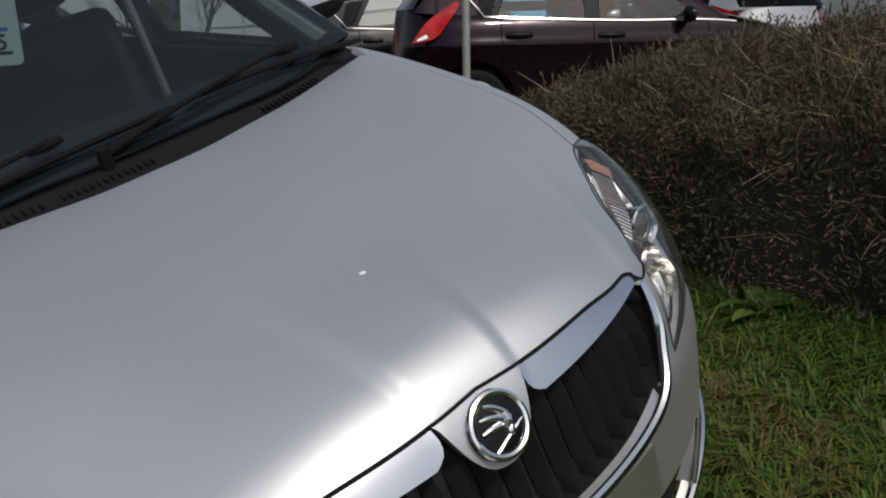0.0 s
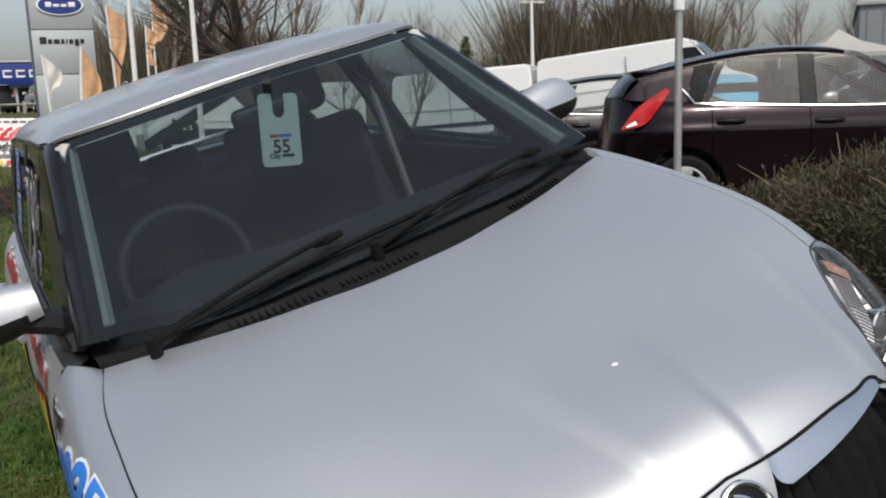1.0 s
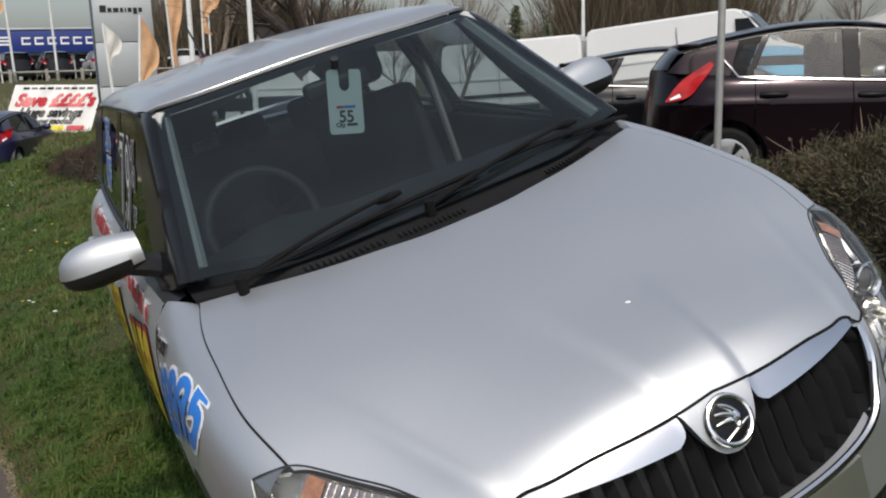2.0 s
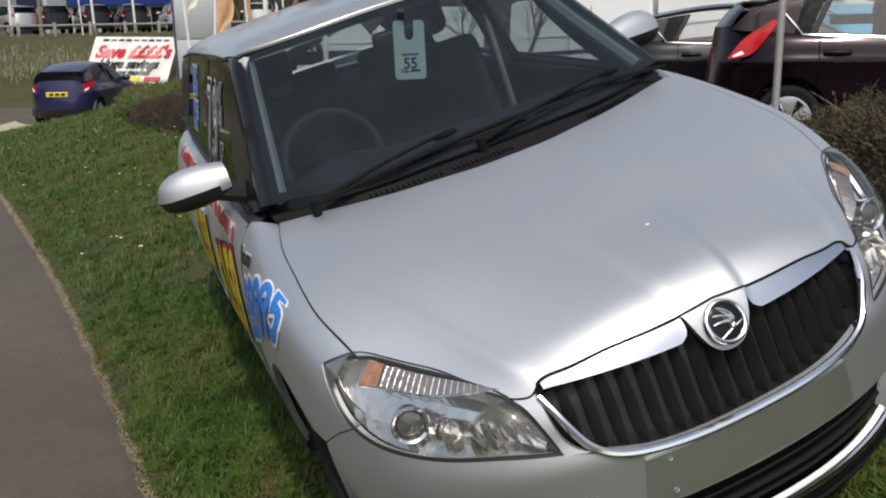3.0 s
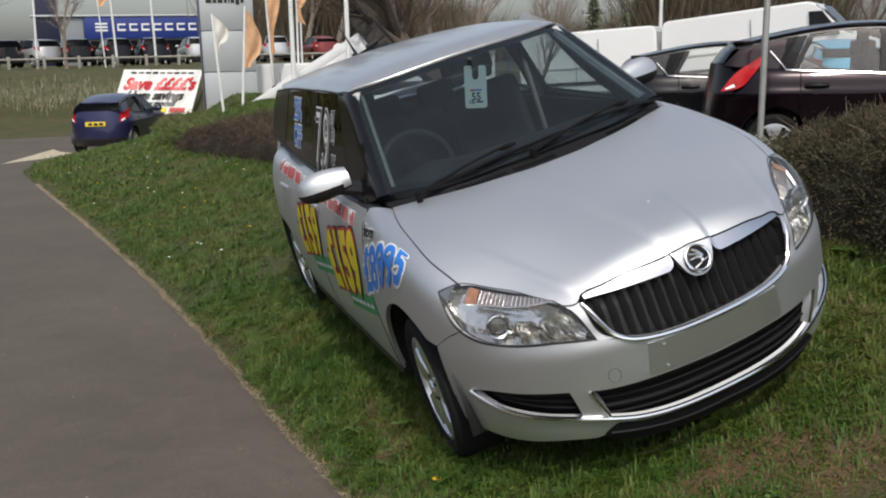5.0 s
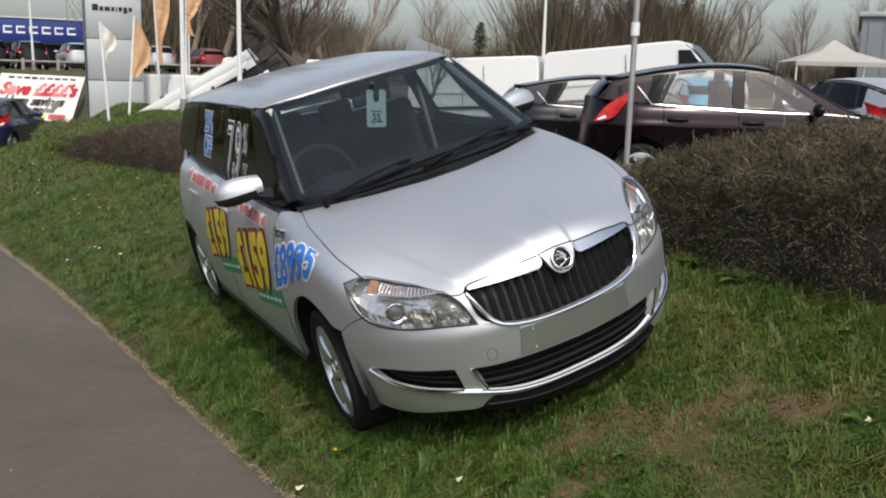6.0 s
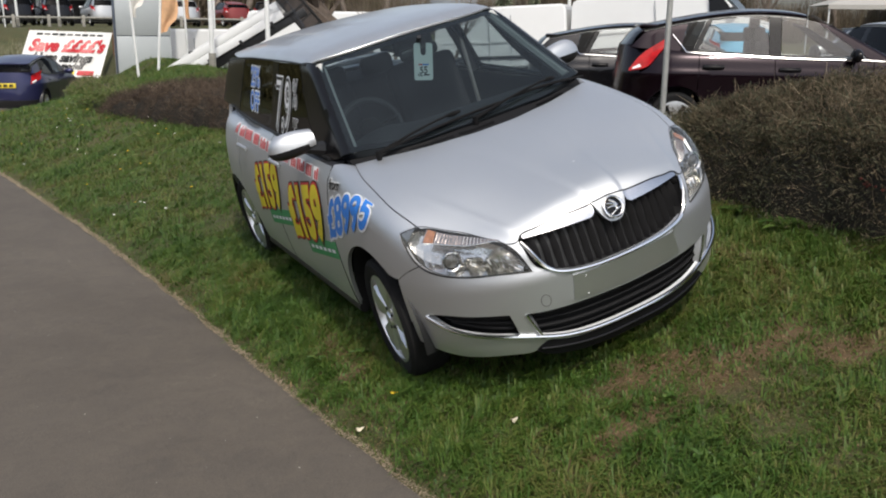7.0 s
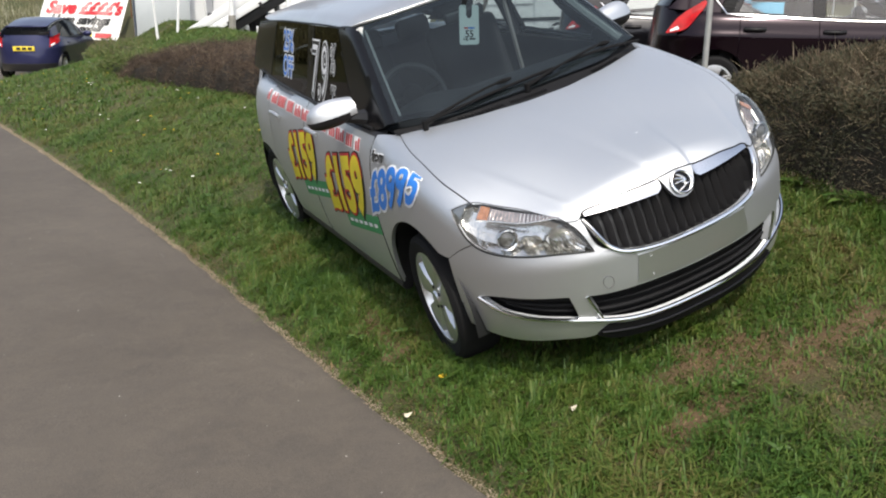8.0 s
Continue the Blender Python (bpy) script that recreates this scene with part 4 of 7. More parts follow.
        blade = [on(ends[0][0] + (ends[1][0] - ends[0][0]) * q, ends[0][1] + (ends[1][1] - ends[0][1]) * q + r, 0.014) for q, r in zip(t, rise)]
        part("blade", tube(blade, [0.005] + [0.0075] * 9 + [0.005], 6), WIPER, wiper)
        a0, a1 = on(*pivot, 0.010), on(*joint, 0.030)
        arm = curve([a0, (a0 + a1) / 2 + (0, -0.012, 0.012), a1])(np.linspace(0, 1, 10))
        part("arm", tube(arm, [0.011, 0.010, 0.008, 0.007, 0.0065, 0.006, 0.006, 0.006, 0.006, 0.006], 8), WIPER, wiper)
        part("pivot", tube([a0 + (0, 0, -0.03), a0 + (0, -0.005, 0.014)], 0.014), WIPER, wiper)
        j = on(*joint, 0.022)
        d = (blade[-1] - blade[0]) / np.linalg.norm(blade[-1] - blade[0])
        part("clip", tube([j - 0.035 * d, j, j + 0.035 * d], [0.007, 0.012, 0.007]), WIPER, wiper)
    # door mirrors
    for k in (1, -1):
        mirror = thing("door_mirror", label="silver door mirror on a black foot")
        mirror.parent = CAR
        n = 20
        verts, faces = [], []
        for i in range(n + 1):
            u = i / n
            cx = 0.715 + 0.225 * u
            r = math.sin(math.pi * min(1, (0.10 + 0.90 * u) ** 0.75)) ** 0.5 if u < 1 else 0.02
            h = 0.075 * (0.55 + 0.45 * math.sin(math.pi * (0.15 + 0.62 * u))) * (1 - u ** 7) ** 0.5 + 0.002
            dd = 0.062 * (1 - u ** 5) ** 0.5 + 0.002
            for j in range(16):
                t = 2 * math.pi * j / 16
                y, z = math.cos(t), math.sin(t)
                verts.append((k * cx, 0.665 + 0.05 * u + dd * y * (1.0 if y < 0 else 0.55), 1.075 - 0.012 * u + h * (z if z > 0 else z * 0.75)))
        faces = [(i * 16 + j, i * 16 + (j + 1) % 16, (i + 1) * 16 + (j + 1) % 16, (i + 1) * 16 + j) for i in range(n) for j in range(16)]
        faces += [tuple(range(16)), tuple(range(n * 16, n * 16 + 16))[::-1]]
        top = [f for f in faces if len(f) == 4 and sum(verts[i][2] for i in f) / 4 > 1.064]
        low = [f for f in faces if f not in set(top)]
        part("mirror_cap", (verts, top), SILVER, mirror)
        part("mirror_base", (verts, low), BLACK, mirror, "black underside")
        part("mirror_foot", tube([(k * 0.66, 0.60, 1.02), (k * 0.70, 0.63, 1.03), (k * 0.76, 0.665, 1.045)], [0.045, 0.035, 0.028]), BLACK, mirror)
        part("mirror_glass", ([(k * (0.83 + 0.085 * math.cos(t)), 0.737, 1.072 + 0.05 * math.sin(t)) for t in np.linspace(0, 2 * math.pi, 20, endpoint=False)], [tuple(range(20))]), CHROME, mirror)


def wheel(name, parent, m, spokes=5, r_rim=0.205, r=0.298, wide=0.19, rim_material=None):
    """Tyre, spoked rim and hub; its outer face looks along -x."""
    w = thing(name)
    w.parent = parent
    w.matrix_basis = m
    rim_material = rim_material or ALLOY
    h = wide / 2
    part("tyre", lathe([(r_rim, -h * 0.86), (r_rim + 0.03, -h), (r - 0.03, -h * 1.02), (r - 0.008, -h * 0.88), (r, -h * 0.6), (r, h * 0.6), (r - 0.01, h * 0.9), (r_rim + 0.03, h), (r_rim, h * 0.86)], 48), RUBBER, w, "black tyre")
    part("rim", lathe([(r_rim + 0.004, -h * 0.90), (r_rim - 0.012, -h * 0.92), (r_rim - 0.02, -h * 0.70), (r_rim - 0.03, 0.0), (r_rim - 0.02, h * 0.8)], 48), rim_material, w)
    part("brake_disc", lathe([(0.0001, -0.005), (0.13, -0.005), (0.13, 0.01)], 32), BLACK, w)
    for k in range(spokes):
        a = 2 * math.pi * k / spokes + 0.3
        bm = bmesh.new()
        rows = []
        for i, (rr, ww, x) in enumerate(((0.035, 0.030, -h * 0.80), (0.075, 0.044, -h * 0.86), (0.125, 0.066, -h * 0.93), (0.165, 0.088, -h * 0.92), (r_rim - 0.008, 0.100, -h * 0.88))):
            rows.append([bm.verts.new((x + dx, rr * math.cos(a) - s * ww * math.sin(a), rr * math.sin(a) + s * ww * math.cos(a))) for s, dx in ((-1, 0.03), (-0.75, 0.004), (0, 0.0), (0.75, 0.004), (1, 0.03))])
        for A, B in zip(rows, rows[1:]):
            for i in range(4):
                bm.faces.new((A[i], A[i + 1], B[i + 1], B[i]))
        part("spoke", bm, rim_material, w)
    part("hub", lathe([(0.0001, -h * 0.98), (0.03, -h * 0.96), (0.036, -h * 0.86), (0.062, -h * 0.80), (0.066, -h * 0.5)], 24), rim_material, w)
    for k in range(5):
        a = 2 * math.pi * k / 5
        part("wheel_bolt", lathe([(0.0001, -h * 0.9), (0.008, -h * 0.89), (0.009, -h * 0.7)], 8), BLACK, w).location = (0, 0.05 * math.cos(a), 0.05 * math.sin(a))
    return w


build_front()
build_lamp(1)
build_lamp(-1)
build_panels()
build_cabin()
for _x, _turn in ((-0.70, 0), (0.70, 180)):
    wheel("front_wheel", CAR, pose(_x, 0, 0.298, 0, 0, _turn - 4), r_rim=0.212)
    wheel("rear_wheel", CAR, pose(_x, 2.465, 0.298, 0, 0, _turn), r_rim=0.212)

# ---- cabin, number plate and stickers of the silver hatchback ----
def cloth_block(x0, y0, z0, x1, y1, z1, r):
    return box(x0, y0, z0, x1, y1, z1, r, 3)


def build_inside():
    for k in (-1, 1):
        seat = thing("front_seat", label="dark fabric front seat")
        seat.parent = CAR
        part("cushion", cloth_block(k * 0.36 - 0.24, 0.95, 0.42, k * 0.36 + 0.24, 1.45, 0.60, 0.05), FABRIC, seat)
        b = part("backrest", cloth_block(-0.235, -0.06, 0, 0.235, 0.06, 0.62, 0.05), FABRIC, seat)
        b.matrix_basis = pose(k * 0.36, 1.46, 0.55, -16, 0, 0)
        h = part("headrest", cloth_block(-0.13, -0.05, 0, 0.13, 0.05, 0.19, 0.045), FABRIC, seat)
        h.matrix_basis = pose(k * 0.36, 1.635, 1.185, -10, 0, 0)
    bench = thing("rear_bench", label="dark fabric rear bench")
    bench.parent = CAR
    part("bench_back", cloth_block(-0.6, 2.28, 0.5, 0.6, 2.42, 1.02, 0.05), FABRIC, bench)
    for x in (-0.36, 0, 0.36):
        part("bench_headrest", cloth_block(x - 0.12, 2.33, 1.0, x + 0.12, 2.42, 1.14, 0.04), FABRIC, bench)
    part("parcel_shelf", box(-0.6, 2.43, 0.98, 0.6, 2.9, 1.0, 0.005), FABRIC, CAR)
    # dashboard
    ys, xs = np.linspace(0, 1, 12), np.linspace(-0.66, 0.66, 24)
    prof = curve([(0, 0.20, 0.985), (0, 0.40, 1.005), (0, 0.60, 1.0), (0, 0.72, 0.95), (0, 0.74, 0.82), (0, 0.66, 0.6)])(ys)
    P = np.array([[(x, p[1] + 0.12 * x * x * 0.5, p[2] - 0.03 * abs(x) + 0.045 * math.exp(-((x + 0.36) / 0.16) ** 2) * math.exp(-((p[1] - 0.62) / 0.12) ** 2)) for p in prof] for x in xs])
    part("dashboard", sheet(P), FABRIC, CAR, "dark grey dashboard")
    steer = thing("steering_wheel", label="black steering wheel")
    steer.parent = CAR
    steer.matrix_basis = pose(-0.338, 0.82, 0.985, 66, 0, 0)
    grip = plain("grey_wheel_rim", (0.03, 0.03, 0.033), 0.6)
    part("wheel_rim", tube([(0.170 * math.cos(t), 0.170 * math.sin(t), 0) for t in np.linspace(0, 2 * math.pi, 40, endpoint=False)], 0.016, 10, True), grip, steer)
    part("boss", lathe([(0.0001, 0.02), (0.06, 0.015), (0.075, -0.01), (0.05, -0.06)], 20, "z"), WIPER, steer)
    for a in (0.2, math.pi - 0.2, -math.pi / 2):
        part("wheel_spoke", tube([(0.06 * math.cos(a), 0.06 * math.sin(a), 0), (0.165 * math.cos(a), 0.165 * math.sin(a), 0)], 0.012), WIPER, steer)
    part("floor_pan", box(-0.66, 0.3, 0.30, 0.66, 2.4, 0.34, 0.01), FABRIC, CAR)
    for k in (1, -1):
        part("door_lining", box(k * 0.68 - 0.02, 0.45, 0.32, k * 0.68 + 0.02, 2.3, 0.985, 0.01), FABRIC, CAR)
        part("inner_pillar", tube([(k * 0.655, 1.48, 0.99), (k * 0.60, 1.48, 1.2), (k * 0.535, 1.48, 1.37)], 0.035), FABRIC, CAR)
        part("belt", tube([(k * 0.60, 1.46, 1.28), (k * 0.61, 1.44, 1.0), (k * 0.62, 1.42, 0.7)], 0.014, 6), plain("grey_webbing", (0.25, 0.25, 0.25), 0.8), CAR)
        part("pillar_trim", tube([(k * 0.625, 0.35, 1.03), (k * 0.57, 0.60, 1.20), (k * 0.515, 0.84, 1.38)], 0.028, 8), LINING, CAR)
    # mirror with the hanging ticket
    part("rear_view_mirror", box(-0.11, 0.725, 1.29, 0.11, 0.755, 1.35, 0.02, 3), BLACK, CAR)
    part("mirror_stalk", tube([(0, 0.74, 1.34), (0, 0.69, 1.40)], 0.012), BLACK, CAR)


def build_ticket():
    tag = thing("price_ticket", label="pale mint hanging ticket with a dark number")
    tag.parent = CAR
    tag.matrix_basis = pose(-0.005, 0.70, 1.268, 0, 15.8, 0) @ pose(0, 0, 0, 90 - 4, 0, 4)
    w, h, r = 0.056, 0.096, 0.013
    pts = []
    for cx, cy, a0 in ((w - r, -h + r, -90), (w - r, h - r, 0)):
        pts += [(cx + r * math.cos(radians(a0 + a)), cy + r * math.sin(radians(a0 + a))) for a in range(0, 91, 15)]
    pts += [(0.018, h)] + [(0.017 * math.cos(t), h - 0.042 - 0.022 * math.sin(t)) for t in np.linspace(-0.3, math.pi + 0.3, 14)] + [(-0.018, h)]
    for cx, cy, a0 in ((-w + r, h - r, 90), (-w + r, -h + r, 180)):
        pts += [(cx + r * math.cos(radians(a0 + a)), cy + r * math.sin(radians(a0 + a))) for a in range(0, 91, 15)]
    bm = bmesh.new()
    f = bm.faces.new([bm.verts.new((x, y, 0)) for x, y in pts])
    e = bmesh.ops.extrude_face_region(bm, geom=[f])
    bmesh.ops.translate(bm, verts=[v for v in e["geom"] if isinstance(v, bmesh.types.BMVert)], vec=(0, 0, 0.0015))
    part("card", bm, CARD, tag, smooth=False)
    v, f = lettering("55", 0.036, 0.025)
    part("number", (np.array(v) + (0, -0.043, 0.0022), f), VINYL_BLACK, tag, smooth=False)
    v, f = lettering("City", 0.0125, 0.04)
    part("word", (np.array(v) + (-0.021, -0.068, 0.0022), f), VINYL_BLACK, tag, smooth=False)
    part("print_bar", box(0.0, -0.072, 0.0018, 0.034, -0.064, 0.0024), VINYL_BLACK, tag)
    part("print_bar", box(-0.030, -0.019, 0.0018, -0.008, -0.011, 0.0024), VINYL_RED, tag)
    part("print_bar", box(-0.006, -0.019, 0.0018, 0.030, -0.011, 0.0024), VINYL_BLUE, tag)


def finer(v, f, step):
    """Splits long edges, so that letters can bend round the skin."""
    bm = bmesh.new()
    vs = [bm.verts.new(p) for p in v]
    for q in f:
        try:
            bm.faces.new([vs[i] for i in q])
        except ValueError:
            pass
    bmesh.ops.triangulate(bm, faces=bm.faces[:])
    for _ in range(3):
        long = [e for e in bm.edges if e.calc_length() > step]
        if not long:
            break
        bmesh.ops.subdivide_edges(bm, edges=long, cuts=1)
        bmesh.ops.triangulate(bm, faces=[q for q in bm.faces if len(q.verts) > 3])
    bm.verts.index_update()
    out = np.array([p.co[:] for p in bm.verts]), [tuple(p.index for p in q.verts) for q in bm.faces]
    bm.free()
    return out


def sticker(name, text, y, z, size, materials, squeeze=0.7, lean=0.15, tilt=0.0, F=None, bold=0.03, edge=0.05, out=0.003, x0=0.80, top=-0.012, label="", wrap=False):
    """Cut vinyl on the near flank: letters over a wider backing, bent to the skin. y: its middle, read from the tail to the nose."""
    F = F or BODY.lower
    t = thing(name, label=label or "cut vinyl lettering")
    t.parent = CAR
    for i, (mat, b) in enumerate(zip(materials, (edge, bold, top))):
        v, f = finer(*lettering(text, size, b, squeeze, lean), 0.035)
        u, h = v[:, 0], v[:, 1]
        p = np.stack([np.full(len(u), -x0), y - u, z + h + tilt * u], -1)
        p = onto(F, p) if wrap else onto(F, p, only=(1, 0, 0))
        g = np.stack([(F(p + d) - F(p - d)) / 2e-4 for d in np.eye(3) * 1e-4], -1)
        p = p + (out + 0.0015 * i) * g / np.linalg.norm(g, axis=-1, keepdims=True)
        part(("backing", "letters", "inset")[i], (p, [q[::-1] for q in f]), mat, t, smooth=False)
    return t


def flank_strip(name, y0, y1, z0, z1, material, parent, out=0.002, slope=0.0, F=None, n=14):
    """A vinyl panel on the near flank; slope: its rise for each metre towards the tail."""
    F = F or BODY.lower
    ys = np.linspace(y0, y1, n)
    P = np.array([[(-0.8, y, z0 * (1 - v) + z1 * v + slope * (y - y0)) for v in np.linspace(0, 1, 6)] for y in ys])
    S = onto(F, P, only=(1, 0, 0))
    g = np.stack([(F(S + d) - F(S - d)) / 2e-4 for d in np.eye(3) * 1e-4], -1)
    return part(name, sheet(S + out * g / np.linalg.norm(g, axis=-1, keepdims=True)), material, parent)


def build_stickers():
    sticker("price_sticker", "\u00a38995", 0.175, 0.803, 0.182, (VINYL_WHITE, VINYL_BLUE), 0.90, 0.22, 0.30, edge=0.085, bold=0.035, wrap=True, label="blue price lettering edged in white")
    sticker("small_sticker", "from", 0.312, 0.925, 0.056, (VINYL_WHITE, VINYL_BLACK), 0.85, 0.1, 0.12, edge=0.12, bold=0.045, wrap=True, label="small dark word edged in white")
    for y, z, s in ((0.845, 0.685, 0.275), (1.57, 0.71, 0.25)):
        sticker("offer_sticker", "\u00a3159", y, z, s, (VINYL_BLACK, VINYL_RED, VINYL_YELLOW), 0.80, 0.0, 0.16, edge=0.10, bold=0.082, top=0.048, label="yellow and red price lettering with a black edge")
        ob = thing("green_panel", label="green vinyl strip with small white print")
        ob.parent = CAR
        flank_strip("strip", y - 0.44, y + 0.10, z - 0.17, z - 0.075, VINYL_GREEN, ob, 0.002, slope=-0.16)
        for i in range(6):
            yy = y - 0.40 + 0.08 * i
            flank_strip("print_bar", yy, yy + 0.055, z - 0.138 - 0.16 * (yy - y + 0.44), z - 0.118 - 0.16 * (yy - y + 0.44), VINYL_WHITE, ob, 0.004, n=4, slope=-0.16)
    red = thing("red_print", label="red print edged in white along the waist")
    red.parent = CAR
    rs = random.Random(3)
    y = 0.55
    while y < 2.25:
        w = rs.uniform(0.05, 0.16)
        if not 1.22 < y < 1.26:
            zb = 0.895 + 0.03 * (y - 0.5)
            flank_strip("backing", y - 0.004, y + w + 0.002, zb - 0.005, zb + 0.058, VINYL_WHITE, red, 0.002, n=4)
            yy = y
            while yy < y + w - 0.02:
                flank_strip("print_bar", yy, yy + 0.022, zb, zb + rs.choice((0.04, 0.054, 0.054)), VINYL_RED, red, 0.0035, n=3)
                yy += 0.031
        y += w + 0.03
    C = BODY.cabin
    sticker("window_sticker", "7.9", 1.30, 1.185, 0.27, (VINYL_WHITE, VINYL_BLACK, VINYL_WHITE), 0.62, 0.0, 0.0, C, 0.035, 0.06, x0=0.63, label="white figures with a black line on the window")
    sticker("window_sticker", "%", 1.09, 1.25, 0.14, (VINYL_WHITE, VINYL_BLACK, VINYL_WHITE), 0.62, 0.0, 0.0, C, 0.035, 0.06, x0=0.63, label="white per cent sign on the window")
    sticker("window_sticker", "apr", 1.07, 1.115, 0.06, (VINYL_WHITE, VINYL_BLACK), 0.8, 0.0, 0.0, C, 0.02, 0.07, x0=0.63, label="small white word on the window")
    sticker("window_sticker", "25%", 1.93, 1.295, 0.115, (VINYL_WHITE, VINYL_BLUE), 0.8, 0.0, 0.0, C, 0.01, 0.07, x0=0.60, label="blue discount lettering edged in white")
    sticker("window_sticker", "OFF", 1.93, 1.155, 0.115, (VINYL_WHITE, VINYL_BLUE), 0.8, 0.0, 0.0, C, 0.01, 0.07, x0=0.62, label="blue discount lettering edged in white")


build_inside()
build_ticket()
build_stickers()
# blank number plate, towing cover, aerial
_P = skin(ruled(rim((0, 0.425), (6, 0.426), (13.6, 0.430)), rim((0, 0.530), (6, 0.531), (12.6, 0.536)), 16, 6), None, 0.006)
PLATE = paint("plate_silver", (0.64, 0.66, 0.655), 0.9, 0.36, 0.06)
_d = sheet(np.concatenate([_P[::-1] * (-1, 1, 1), _P[1:]]), 0.008, inner)
part("number_plate", _d, PLATE, CAR, "blank grey-green number plate")
for _z in (0.44, 0.52):
    part("plate_screw", lathe([(0.0001, 0.003), (0.004, 0.002), (0.005, 0)], 8, "y"), CHROME, CAR).location = onto(BODY.lower, BODY.place(9.5, _z), 0.008) * (-1, 1, 1)
_c = skin(BODY.place(np.array([21.5 + 1.5 * math.cos(t) for t in np.linspace(0, 2 * math.pi, 20, endpoint=False)]), np.array([0.462 + 0.026 * math.sin(t) for t in np.linspace(0, 2 * math.pi, 20, endpoint=False)])), None, 0.0005) * (-1, 1, 1)
part("tow_cover_gap", tube(_c, 0.0016, 5, True), plain("seam_grey", (0.12, 0.12, 0.125), 0.6), CAR)
part("aerial", tube([(0, 2.62, 1.435), (0, 2.70, 1.50), (0, 2.86, 1.63)], [0.012, 0.006, 0.004], 8), BLACK, CAR, "black roof aerial")

# ---- the other cars ----
class Sleek(Body):
    """A lower, more raked hatchback with a rising waist and a crease along its shoulder."""

    def waisted(self):
        self.W = spline((0.15, 0.25, 0.40, 0.58, 0.70, 0.775, 0.80, 0.83, 0.88, 1.0), (0.735, 0.765, 0.783, 0.797, 0.812, 0.826, 0.824, 0.808, 0.792, 0.735))
        return self

    def cabin(self, p):
        x, y, z = np.abs(p[..., 0]), p[..., 1], p[..., 2]
        screen = (0.06 + (z - 0.95) * 2.1 + 0.25 * x ** 2 - y) * 0.43
        side = (x - (0.72 - (z - 0.97) * 0.40 - 0.018 * (y - 1.3) ** 2)) * 0.93
        roof = z - self.roof(np.clip(y, 0.3, 3.1)) + 0.12 * x ** 2
        rear = (y - (3.12 - (z - 1.0) * 0.80 - 0.22 * x ** 2)) * 0.8
        return smax(smax(smax(screen, side, 0.04), roof, 0.07), rear, 0.08)


SLEEK = Sleek((1.27, 1.355, 1.405, 1.435, 1.395, 1.29, 1.23)).waisted()


